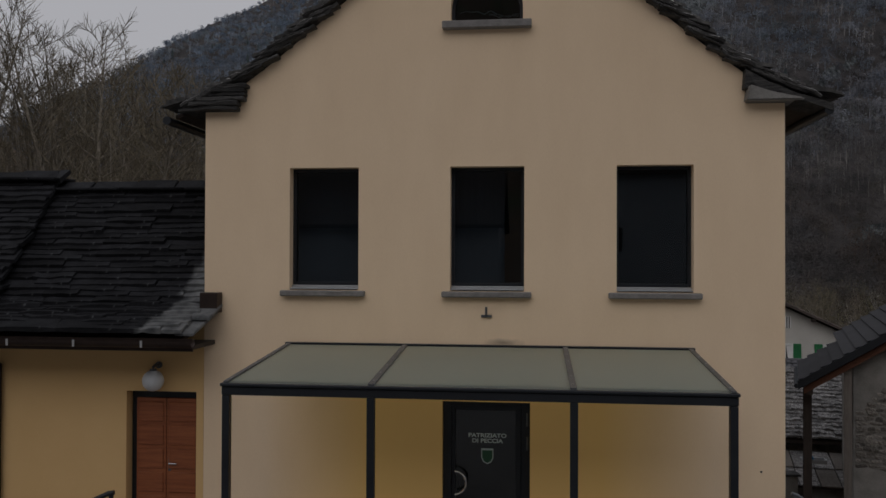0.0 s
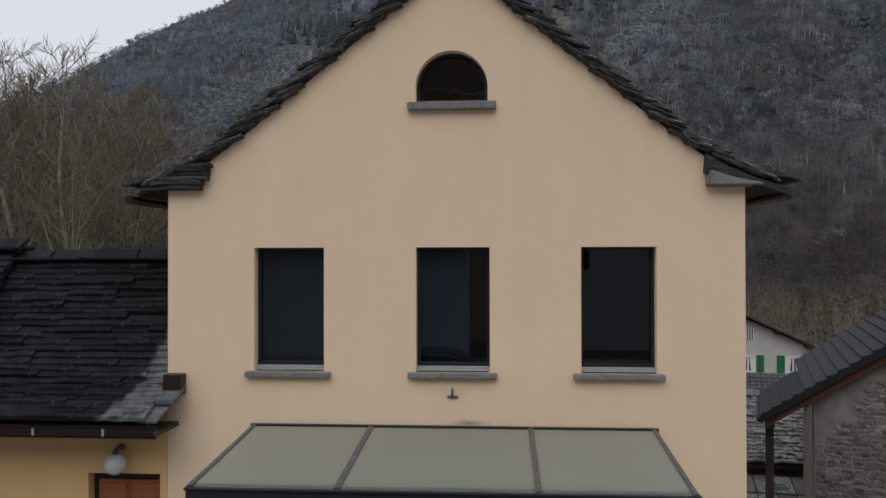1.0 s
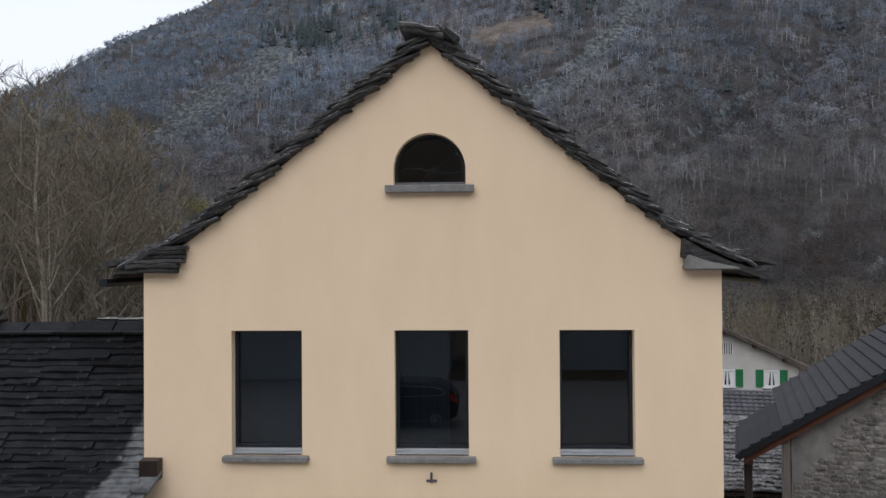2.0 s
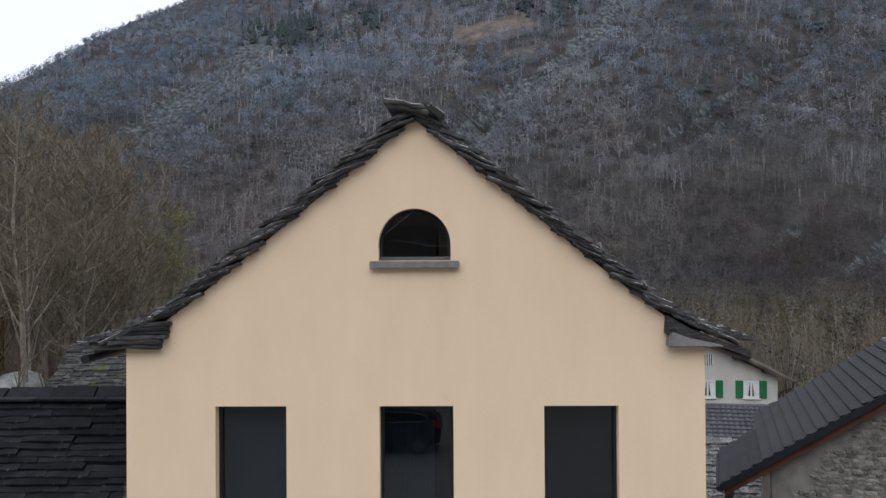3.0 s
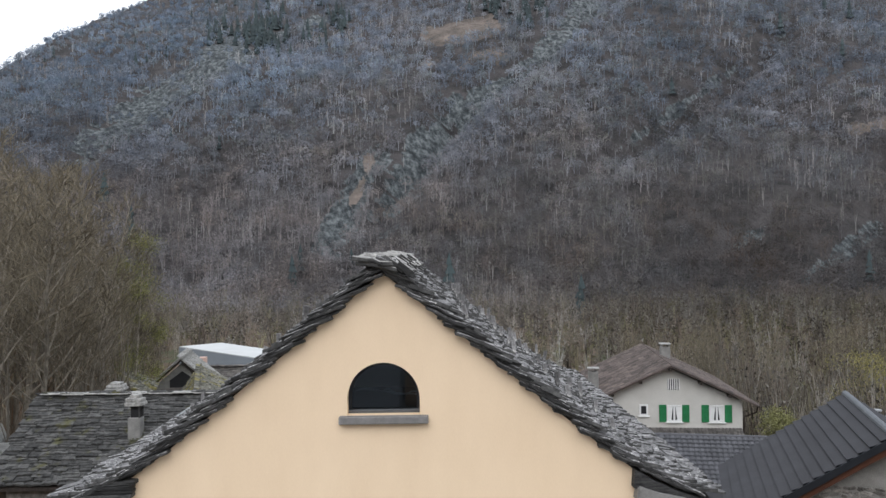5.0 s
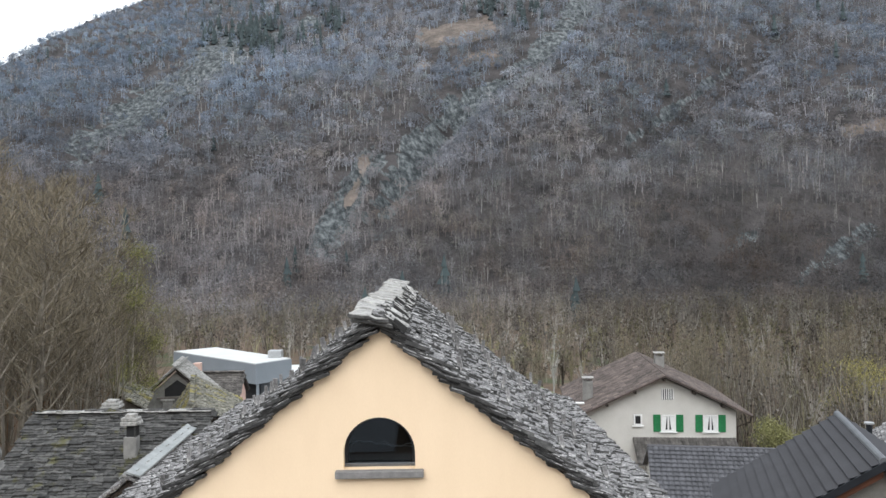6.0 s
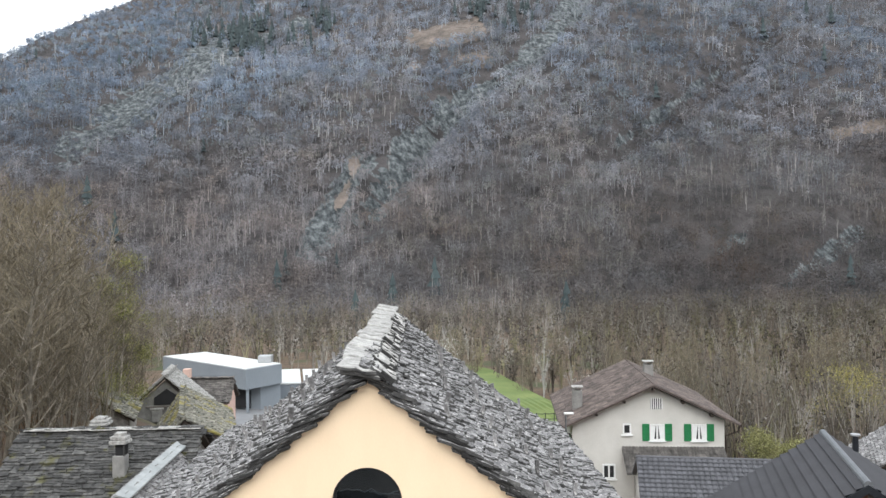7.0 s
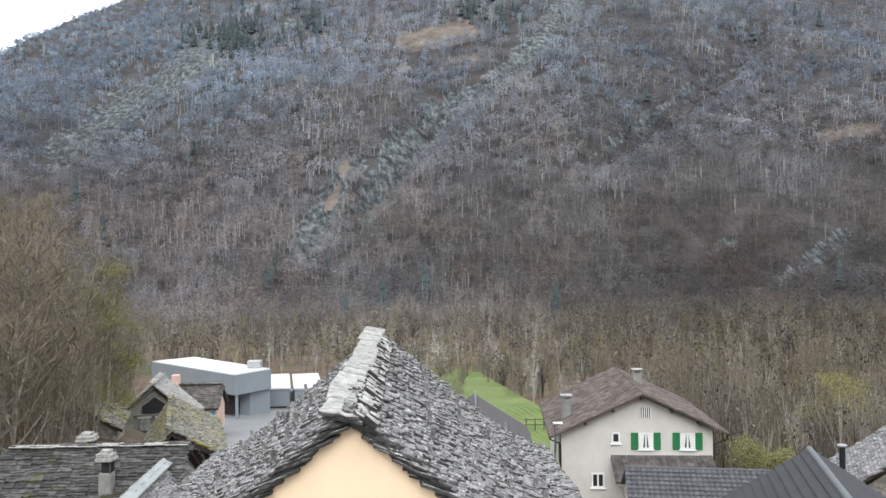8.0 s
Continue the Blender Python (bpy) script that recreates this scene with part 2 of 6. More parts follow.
# ---------------------------------------------------------------- mesh helpers
def thing(name, m, label, category, group="", kind=""):
    ob = new(name)
    ob.matrix_basis = m
    ob.empty_display_size = 0.2
    return tagged(ob, label, category, group, kind)


def finish(ob, material, parent=None, label=""):
    ob.data.materials.append(material)
    if parent:
        ob.parent = parent
    if label:
        tagged(ob, label)
    return ob


def part(name, bm, material, parent, label="", smooth=False):
    me = bpy.data.meshes.new(name)
    bmesh.ops.recalc_face_normals(bm, faces=bm.faces)
    if smooth:
        for f in bm.faces:
            f.smooth = True
    bm.to_mesh(me)
    bm.free()
    return finish(new(name, me), material, parent, label)


def raw(name, verts, faces, material, parent=None, label=""):
    me = bpy.data.meshes.new(name)
    me.from_pydata([tuple(v) for v in verts], [], [tuple(f) for f in faces])
    me.update()
    return finish(new(name, me), material, parent, label)


def box(x0, x1, y0, y1, z0, z1, bm=None, bevel=0.0, m=None):
    """A box added to bm, with softened edges."""
    bm = bm or bmesh.new()
    t = bmesh.new()
    bmesh.ops.create_cube(t, size=1.0)
    for v in t.verts:
        v.co = Vector(((x0 + x1) / 2 + v.co.x * (x1 - x0), (y0 + y1) / 2 + v.co.y * (y1 - y0), (z0 + z1) / 2 + v.co.z * (z1 - z0)))
    if bevel:
        bmesh.ops.bevel(t, geom=t.edges[:], offset=bevel, segments=1, affect="EDGES")
    if m:
        t.transform(m)
    merge(bm, t)
    return bm


def merge(bm, t):
    ids = [bm.verts.new(v.co) for v in t.verts]
    t.verts.index_update()
    for f in t.faces:
        bm.faces.new([ids[v.index] for v in f.verts])
    t.free()


def prism(poly, y0, y1, bm=None):
    """A polygon in x and z, pushed through from y0 to y1."""
    bm = bm or bmesh.new()
    a = [bm.verts.new((x, y0, z)) for x, z in poly]
    b = [bm.verts.new((x, y1, z)) for x, z in poly]
    bm.faces.new(a)
    bm.faces.new(b[::-1])
    for i in range(len(poly)):
        j = (i + 1) % len(poly)
        bm.faces.new((a[j], a[i], b[i], b[j]))
    return bm


def tube(points, radii, sides=8, bm=None, cap=True):
    """A round bar along points."""
    bm = bm or bmesh.new()
    if not hasattr(radii, "__len__"):
        radii = [radii] * len(points)
    rings = []
    up = Vector((0.13, 0.27, 0.95))
    for i, p in enumerate(points):
        p = Vector(p)
        d = (Vector(points[min(i + 1, len(points) - 1)]) - Vector(points[max(i - 1, 0)])).normalized()
        u = d.cross(up)
        if u.length < 0.05:
            u = d.cross(Vector((1, 0, 0)))
        u.normalize()
        w = d.cross(u)
        rings.append([bm.verts.new(p + radii[i] * (math.cos(2 * math.pi * k / sides) * u + math.sin(2 * math.pi * k / sides) * w)) for k in range(sides)])
    for a, b in zip(rings, rings[1:]):
        for k in range(sides):
            bm.faces.new((a[k], a[(k + 1) % sides], b[(k + 1) % sides], b[k]))
    if cap:
        bm.faces.new(rings[0][::-1])
        bm.faces.new(rings[-1])
    return bm


def sheet(name, f, us, vs, material, parent=None, label="", smooth=True):
    """A surface f(u, v) over a grid."""
    verts = [f(u, v) for v in vs for u in us]
    nu = len(us)
    faces = [(j * nu + i, j * nu + i + 1, (j + 1) * nu + i + 1, (j + 1) * nu + i) for j in range(len(vs) - 1) for i in range(nu - 1)]
    ob = raw(name, verts, faces, material, parent, label)
    if smooth:
        ob.data.polygons.foreach_set("use_smooth", [True] * len(faces))
    return ob


def smoothstep(a, b, x):
    t = min(1.0, max(0.0, (x - a) / (b - a)))
    return t * t * (3 - 2 * t)


def table(x, pairs):
    """Straight lines through a few (x, value) pairs."""
    return float(np.interp(x, [p[0] for p in pairs], [p[1] for p in pairs]))

# ---------------------------------------------------------------- ground and mountain
def ground_height(x, y):
    z = table(y, [(-500, 240), (-90, 0), (5, 0), (12, -1.5), (20, -3.2), (45, -8.3), (62, -10.8), (85, -12.4), (110, -13.4), (300, -14.2), (700, -15)])
    side = smoothstep(-15.7, -18.8, x) * smoothstep(2, 18, y)
    z += side * (4.9 + 0.38 * max(0, -20 - x) + 1.8 * smoothstep(20, 50, y)) * (1 - smoothstep(58 + max(0, -34 - x), 86 + 2 * max(0, -34 - x), y))
    # the yard beside the house lies a storey lower
    z = min(z, z + (-6.4 - z) * smoothstep(4.0, 5.1, x) * smoothstep(-0.3, 0.9, y)) if z > -6.4 else z
    z += 0.5 * noise.noise((x * 0.06, y * 0.06, 3)) * smoothstep(6, 20, y) + 0.3 * side * noise.noise((x * 0.4, y * 0.4, 9))
    return z


gx = [-1500, -1000, -700, -450, -300, -200, -140, -100, -75, -60] + [-50 + 1.25 * i for i in range(72)] + [42 + 4 * i for i in range(15)] + [110, 140, 200, 300, 450, 700, 1000, 1500]
gy = [-400, -250, -150, -100, -70, -50, -30, -20] + [-14 + 1.25 * i for i in range(64)] + [68 + 5 * i for i in range(20)] + [175, 190, 210, 235, 260, 290, 330, 380, 450, 550, 700, 1000, 1600]
ground = tagged(sheet("ground", lambda x, y: (x, y, ground_height(x, y)), gx, gy, GROUND), "brown leaf-littered ground with patches of grass", "ground", kind="structure")

CREST = [(-1.3, 0.06), (-0.8, 0.14), (-0.54, 0.248), (-0.46, 0.286), (-0.37, 0.320), (-0.2, 0.40), (0.0, 0.52), (1.3, 0.52)]


GULLIES = [((0.24, 0.136), (0.437, 0.271), 0.018, 18), ((-0.06, 0.06), (0.03, 0.18), 0.022, 12), ((0.03, 0.18), (0.145, 0.25), 0.018, 8), ((-0.46, 0.10), (-0.28, 0.19), 0.02, 6), ((0.47, -0.03), (0.60, 0.05), 0.02, 7), ((0.10, 0.05), (0.20, 0.12), 0.02, 6)]


def streak(r, e, a, b, w):
    """Closeness to a stretch of the slope from a to b, by sideways share and elevation."""
    ux, uy = b[0] - a[0], b[1] - a[1]
    k = min(1.0, max(0.0, ((r - a[0]) * ux + (e - a[1]) * uy) / (ux * ux + uy * uy)))
    return math.exp(-((r - a[0] - k * ux) ** 2 + (e - a[1] - k * uy) ** 2) / (w * w))


def mountain_height(r, y):
    """r: sideways way as a share of the way ahead."""
    s = 0.50 + 0.12 * smoothstep(-0.3, 0.2, r)
    y0 = 300 + 25 * noise.noise((r * 5, 1.7, 0))
    e = table(r, CREST)
    yc = min(1150, (s * y0 + 14) / max(s - e, 0.02))
    x = r * y
    z = s * (min(y, yc) - y0) - 14 - 0.35 * max(0, y - yc)
    if y < y0 + 40:
        z = -14 + s * ((y - y0 + 40) ** 2 / 160 if y > y0 - 40 else 0)
    k = smoothstep(y0, y0 + 120, y)
    g = 13 * noise.noise((x * 0.008 + y * 0.004, y * 0.0035, 2)) + 6 * noise.noise((x * 0.022 + y * 0.01, y * 0.010, 5)) + 2.6 * noise.noise((x * 0.06, y * 0.045, 7))
    if y < yc:
        g -= sum(d * streak(r, (z - 8) / y, a, b, w) for a, b, w, d in GULLIES)
    return z + g * k * (1 - 0.7 * smoothstep(yc - 160, yc, y) * smoothstep(-0.25, -0.4, r))


ROCKS = [((-0.43, 0.14), (-0.235, 0.258), 0.026, 1.0), ((-0.235, 0.258), (-0.12, 0.30), 0.014, 0.6), ((-0.13, 0.02), (-0.07, 0.125), 0.022, 0.95), ((-0.06, 0.06), (0.03, 0.18), 0.029, 1.0),
         ((0.03, 0.18), (0.145, 0.25), 0.016, 0.75), ((0.145, 0.25), (0.205, 0.32), 0.022, 0.85), ((0.24, 0.136), (0.437, 0.271), 0.010, 0.6), ((0.385, 0.012), (0.43, 0.04), 0.014, 0.7), ((0.47, -0.03), (0.56, 0.03), 0.014, 0.7)]


def rockiness(r, e, x, y):
    """How bare the slope is: cliffs and scree."""
    b = max(k * streak(r, e, p, q, w) for p, q, w, k in ROCKS)
    if b < 0.02:
        return 0.0
    n = 0.5 + 0.9 * noise.noise((x * 0.03, y * 0.02, 11)) + 0.9 * noise.noise((x * 0.10 - y * 0.03, y * 0.09, 12)) + 0.5 * noise.noise((x * 0.25, y * 0.25, 13))
    return b * (0.45 + n)


def meadowness(r, e):
    return max(streak(r, e, (0.0, 0.272), (0.075, 0.285), 0.016), 0.8 * streak(r, e, (0.53, 0.157), (0.60, 0.165), 0.011), 0.55 * streak(r, e, (-0.10, 0.065), (-0.068, 0.15), 0.012), 0.55 * streak(r, e, (0.0, 0.24), (0.09, 0.25), 0.02))


rs = [-1.0, -0.92, -0.84, -0.76, -0.70, -0.66] + [-0.62 + 0.0036 * i for i in range(370)] + [0.74, 0.80, 0.88, 1.0]
ys = [255 + 3.4 * i for i in range(160)] + [800 + 6.0 * i for i in range(60)]
nr = len(rs)
mverts = [(r * y, y, mountain_height(r, y)) for y in ys for r in rs]
mfaces = [(j * nr + i, j * nr + i + 1, (j + 1) * nr + i + 1, (j + 1) * nr + i) for j in range(len(ys) - 1) for i in range(nr - 1)]
MOUNTAIN = bpy.data.materials.new("mountain_soil_and_rock")
MOUNTAIN.use_nodes = True
mn, ml = MOUNTAIN.node_tree.nodes, MOUNTAIN.node_tree.links
mb = mn["Principled BSDF"]
mb.inputs["Roughness"].default_value = 0.95
mco = mn.new("ShaderNodeTexCoord")
mno = mn.new("ShaderNodeTexNoise")
mno.inputs["Scale"].default_value, mno.inputs["Detail"].default_value, mno.inputs["Roughness"].default_value = 0.06, 9, 0.7
ml.new(mco.outputs["Object"], mno.inputs["Vector"])
mmap = mn.new("ShaderNodeMapping")
mturn = mn.new("ShaderNodeMapping")
mturn.inputs["Rotation"].default_value, mmap.inputs["Scale"].default_value = (0.0, radians(20), 0.0), (2.2, 0.8, 1.3)
ml.new(mco.outputs["Object"], mturn.inputs[0])
ml.new(mturn.outputs[0], mmap.inputs[0])
mstr = mn.new("ShaderNodeTexNoise")
mstr.inputs["Scale"].default_value, mstr.inputs["Detail"].default_value, mstr.inputs["Roughness"].default_value = 0.16, 12, 0.70
ml.new(mmap.outputs[0], mstr.inputs["Vector"])
msoil, mrock, mmead = mn.new("ShaderNodeValToRGB"), mn.new("ShaderNodeValToRGB"), mn.new("ShaderNodeValToRGB")
for ramp, a, b in ((msoil, (0.030, 0.027, 0.027), (0.105, 0.094, 0.091)), (mrock, (0.020, 0.027, 0.030), (0.27, 0.292, 0.292)), (mmead, (0.09, 0.074, 0.062), (0.29, 0.235, 0.195))):
    ramp.color_ramp.elements[0].position, ramp.color_ramp.elements[1].position = 0.38, 0.64
    ramp.color_ramp.elements[0].color, ramp.color_ramp.elements[1].color = (*a, 1), (*b, 1)
    ml.new((mstr if ramp is mrock else mno).outputs["Fac"], ramp.inputs[0])
ledge = mrock.color_ramp.elements.new(0.50)
ledge.color = (0.085, 0.098, 0.102, 1)
mrock.color_ramp.elements[0].position, mrock.color_ramp.elements[2].position = 0.40, 0.66
prev = msoil.outputs[0]
for attr, ramp in (("rock", mrock), ("meadow", mmead)):
    at = mn.new("ShaderNodeAttribute")
    at.attribute_name = attr
    ragged = mn.new("ShaderNodeMath")
    ragged.operation = "MULTIPLY_ADD"
    ml.new(mstr.outputs["Fac"], ragged.inputs[0])
    ragged.inputs[1].default_value = 1.6
    ml.new(at.outputs["Fac"], ragged.inputs[2])
    cut = mn.new("ShaderNodeMapRange")
    cut.inputs["From Min"].default_value, cut.inputs["From Max"].default_value = 1.08, 1.26
    ml.new(ragged.outputs[0], cut.inputs["Value"])
    mm = mn.new("ShaderNodeMix")
    mm.data_type = "RGBA"
    ml.new(cut.outputs[0], mm.inputs["Factor"])
    ml.new(prev, mm.inputs["A"])
    ml.new(ramp.outputs[0], mm.inputs["B"])
    prev = mm.outputs["Result"]
ml.new(prev, mb.inputs["Base Color"])
mbump = mn.new("ShaderNodeBump")
mbump.inputs["Strength"].default_value, mbump.inputs["Distance"].default_value = 1.0, 4.0
msum = mn.new("ShaderNodeMath")
msum.operation = "MULTIPLY_ADD"
ml.new(mstr.outputs["Fac"], msum.inputs[0])
msum.inputs[1].default_value = 1.5
ml.new(mno.outputs["Fac"], msum.inputs[2])
ml.new(msum.outputs[0], mbump.inputs["Height"])
ml.new(mbump.outputs[0], mb.inputs["Normal"])
mountain = tagged(raw("mountain", mverts, mfaces, MOUNTAIN), "steep mountainside with bare brown woods and grey cliffs", "mountain", kind="structure")
for attr, fn in (("rock", lambda x, y, z: smoothstep(0.35, 0.75, rockiness(x / y, (z - 8) / y, x, y))), ("meadow", lambda x, y, z: smoothstep(0.3, 0.8, meadowness(x / y, (z - 8) / y) + 0.3 * noise.noise((x * .05, y * .05, 0))))):
    a = mountain.data.attributes.new(attr, "FLOAT", "POINT")
    a.data.foreach_set("value", [fn(*v) for v in mverts])


TINTED = mat("bare_twigs_by_tree", (0.1, 0.1, 0.1), (0.2, 0.2, 0.2), 0.95, 0.3, 2, 0)
tn, tl = TINTED.node_tree.nodes, TINTED.node_tree.links
tat = tn.new("ShaderNodeAttribute")
tat.attribute_name = "tint"
tl.new(tat.outputs["Color"], tn["Principled BSDF"].inputs["Base Color"])
tn["Principled BSDF"].inputs["Specular IOR Level"].default_value = 0.0
# thin sprays of twigs let part of the light through
ttr, tmx = tn.new("ShaderNodeBsdfTranslucent"), tn.new("ShaderNodeMixShader")
tmx.inputs["Fac"].default_value = 0.25
tl.new(tat.outputs["Color"], ttr.inputs["Color"])
tl.new(tn["Principled BSDF"].outputs[0], tmx.inputs[1])
tl.new(ttr.outputs[0], tmx.inputs[2])
tl.new(tmx.outputs[0], tn["Material Output"].inputs["Surface"])



def woods(name, spots, limbs, limb_w, puffs, puff_size, crown, crown_at, label, seed=1, trunk_w=0.3, lean=0.16, squash=1.0, domed=False):
    """Many leafless trees as one object. spots: x, y, z, height, colour. Each: a trunk, steep limbs and a crown of small twig sprays."""
    rng = np.random.default_rng(seed)
    n = len(spots)
    p = np.array([s[:3] for s in spots], float)
    h = np.array([s[3] for s in spots], float)
    col = np.array([s[4] for s in spots], float)
    vs, cols = [], []
    # trunk and limbs: slender triangles
    k = limbs + 1
    u = rng.uniform(0.1, 0.55, (n, k))
    u[:, 0] = 0
    ang = rng.uniform(0, 2 * np.pi, (n, k))
    out = rng.uniform(0.3, 1.0, (n, k)) * lean
    out[:, 0] = 0.03
    top = np.minimum(1.0, u + rng.uniform(0.35, 0.6, (n, k)))
    top[:, 0] = rng.uniform(0.8, 1.0, n)
    z_ = np.zeros_like(u)
    start = p[:, None] + np.stack([z_, z_, u - 0.03], -1) * h[:, None, None]
    tip = p[:, None] + np.stack([out * np.cos(ang), out * np.sin(ang), top], -1) * h[:, None, None]
    wd = np.full((n, k), limb_w) * rng.uniform(0.6, 1.3, (n, k))
    wd[:, 0] = trunk_w * rng.uniform(0.7, 1.3, n)
    a2 = rng.uniform(-0.7, 0.7, (n, k))
    sd = np.stack([np.cos(a2), np.sin(a2), z_], -1) * wd[..., None] / 2
    vs.append(np.stack([start - sd, start + sd, tip], 2).reshape(-1, 3))
    bark = np.clip(col * rng.uniform(1.0, 1.7, (n, 1)), 0, 0.45)
    cols.append(np.repeat(bark, k * 3, 0))
    faces = [tuple(range(i * 3, i * 3 + 3)) for i in range(n * k)]
    if puffs:
        d = rng.normal(size=(n, puffs, 3))
        d /= np.linalg.norm(d, axis=-1, keepdims=True)
        rad = rng.uniform(0.35, 1.0, (n, puffs, 1)) ** 0.5
        c = d * rad * np.array([crown, crown, squash * crown])
        c[..., 2] += crown_at
        c = p[:, None] + c * h[:, None, None]
        ax = 0.9 * d + np.array([0, 0, 0.35]) + rng.normal(size=d.shape) * 0.3
        ax /= np.linalg.norm(ax, axis=-1, keepdims=True)
        bx = np.cross(ax, d + rng.normal(size=d.shape) * 0.25)
        bx /= np.linalg.norm(bx, axis=-1, keepdims=True)
        if domed:
            # sprays lie round the outside of a dome
            d[..., 2] = np.abs(d[..., 2]) - 0.25
            d /= np.linalg.norm(d, axis=-1, keepdims=True)
            c = p[:, None] + (d * (0.72 + 0.28 * rad) * np.array([crown, crown, squash * crown]) + np.array([0, 0, crown_at])) * h[:, None, None]
            ax = np.cross(d + rng.normal(size=d.shape) * 0.6, rng.normal(size=d.shape))
            ax /= np.linalg.norm(ax, axis=-1, keepdims=True)
            bx = np.cross(ax, d)
            bx /= np.linalg.norm(bx, axis=-1, keepdims=True)
        sz = (puff_size * rng.uniform(0.5, 1.3, (n, puffs)))[..., None]
        tri = np.stack([c + ax * sz, c - 0.6 * ax * sz + 0.55 * bx * sz, c - 0.6 * ax * sz - 0.55 * bx * sz], 2).reshape(-1, 3)
        i0 = len(vs[0])
        vs.append(tri)
        faces += [tuple(range(i0 + i * 3, i0 + i * 3 + 3)) for i in range(n * puffs)]
        cols.append(np.repeat(np.repeat(col, puffs, 0) * rng.uniform(0.88, 1.12, (n * puffs, 1)), 3, 0))
    v = np.concatenate(vs)
    me = bpy.data.meshes.new(name)
    me.from_pydata(v.tolist(), [], faces)
    at = me.attributes.new("tint", "FLOAT_COLOR", "POINT")
    cc = np.ones((len(v), 4))
    cc[:, :3] = np.concatenate(cols)
    at.data.foreach_set("color", cc.ravel())
    me.materials.append(TINTED)
    return tagged(new(name, me), label, "woods", kind="stuff")


PALETTE = [(0.135, 0.124, 0.128), (0.152, 0.146, 0.148), (0.155, 0.130, 0.115), (0.122, 0.115, 0.118), (0.178, 0.170, 0.168), (0.140, 0.135, 0.112), (0.116, 0.114, 0.122)]
PALETTE = [tuple(0.5 * q + 0.5 * g for q, g in zip(c, (0.142, 0.132, 0.128))) for c in PALETTE]
wood_rng = random.Random(4)
brown, pale, dark_trees = [], [], []
while len(brown) < 20000:
    r, y = wood_rng.uniform(-0.72, 0.80), 266 + 740 * wood_rng.random() ** 1.2
    x, z = r * y, mountain_height(r, y)
    e = (z - 8) / y
    rk = rockiness(r, e, x, y)
    if rk > 0.32 + 0.55 * wood_rng.random() or meadowness(r, e) > 0.38 + 0.5 * wood_rng.random():
        continue
    kind = noise.noise((x * 0.012, y * 0.012, 21))
    patch = int((noise.noise((x * 0.006, y * 0.006, 33)) + 0.5) * 6 + wood_rng.uniform(-2.5, 2.5)) % 7
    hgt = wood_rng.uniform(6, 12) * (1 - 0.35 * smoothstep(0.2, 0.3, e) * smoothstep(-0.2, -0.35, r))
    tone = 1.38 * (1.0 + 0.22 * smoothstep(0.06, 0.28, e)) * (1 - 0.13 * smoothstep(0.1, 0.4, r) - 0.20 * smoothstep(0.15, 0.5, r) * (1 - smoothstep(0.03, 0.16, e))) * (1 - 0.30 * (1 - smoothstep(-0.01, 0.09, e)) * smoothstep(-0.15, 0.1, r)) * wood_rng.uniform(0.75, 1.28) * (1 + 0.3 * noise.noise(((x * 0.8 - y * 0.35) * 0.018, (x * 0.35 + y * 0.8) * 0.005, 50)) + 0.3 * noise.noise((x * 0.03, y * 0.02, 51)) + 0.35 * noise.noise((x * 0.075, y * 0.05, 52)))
    # distance haze put into the tree colours: bluer higher up the slope
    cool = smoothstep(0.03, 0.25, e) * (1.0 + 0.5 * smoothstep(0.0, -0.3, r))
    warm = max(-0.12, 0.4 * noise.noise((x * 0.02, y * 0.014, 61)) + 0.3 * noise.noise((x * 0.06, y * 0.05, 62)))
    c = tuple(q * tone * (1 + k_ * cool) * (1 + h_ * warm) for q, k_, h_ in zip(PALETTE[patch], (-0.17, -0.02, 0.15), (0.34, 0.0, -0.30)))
    if wood_rng.random() < (0.32 if kind > 0.27 else 0.025):
        pale.append((x, y, z - 0.5, hgt * 1.1, (0.175 * tone, 0.167 * tone, 0.158 * tone)))
    elif wood_rng.random() < 0.0015 + 0.05 * smoothstep(0.22, 0.3, e) * smoothstep(-0.05, -0.2, r) + 0.9 * streak(r, e, (-0.25, 0.258), (-0.20, 0.275), 0.018) + 0.5 * streak(r, e, (-0.14, 0.27), (-0.11, 0.295), 0.012) + 0.6 * streak(r, e, (0.075, 0.30), (0.10, 0.325), 0.012) + 0.6 * streak(r, e, (0.12, 0.29), (0.14, 0.305), 0.010):
        dark_trees.append((x, y, z - 0.5, hgt * (1.6 - 0.85 * smoothstep(0.22, 0.29, e) * smoothstep(-0.25, -0.36, r))))
    else:
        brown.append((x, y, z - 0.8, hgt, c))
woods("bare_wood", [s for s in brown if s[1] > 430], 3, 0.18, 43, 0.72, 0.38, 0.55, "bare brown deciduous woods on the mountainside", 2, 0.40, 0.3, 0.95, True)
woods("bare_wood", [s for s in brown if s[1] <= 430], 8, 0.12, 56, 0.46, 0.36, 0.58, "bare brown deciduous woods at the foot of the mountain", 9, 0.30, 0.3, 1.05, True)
woods("birch_wood", pale, 2, 0.25, 6, 0.55, 0.18, 0.75, "pale leafless birches among the mountain woods", 3, 0.42, 0.12, 1.5)


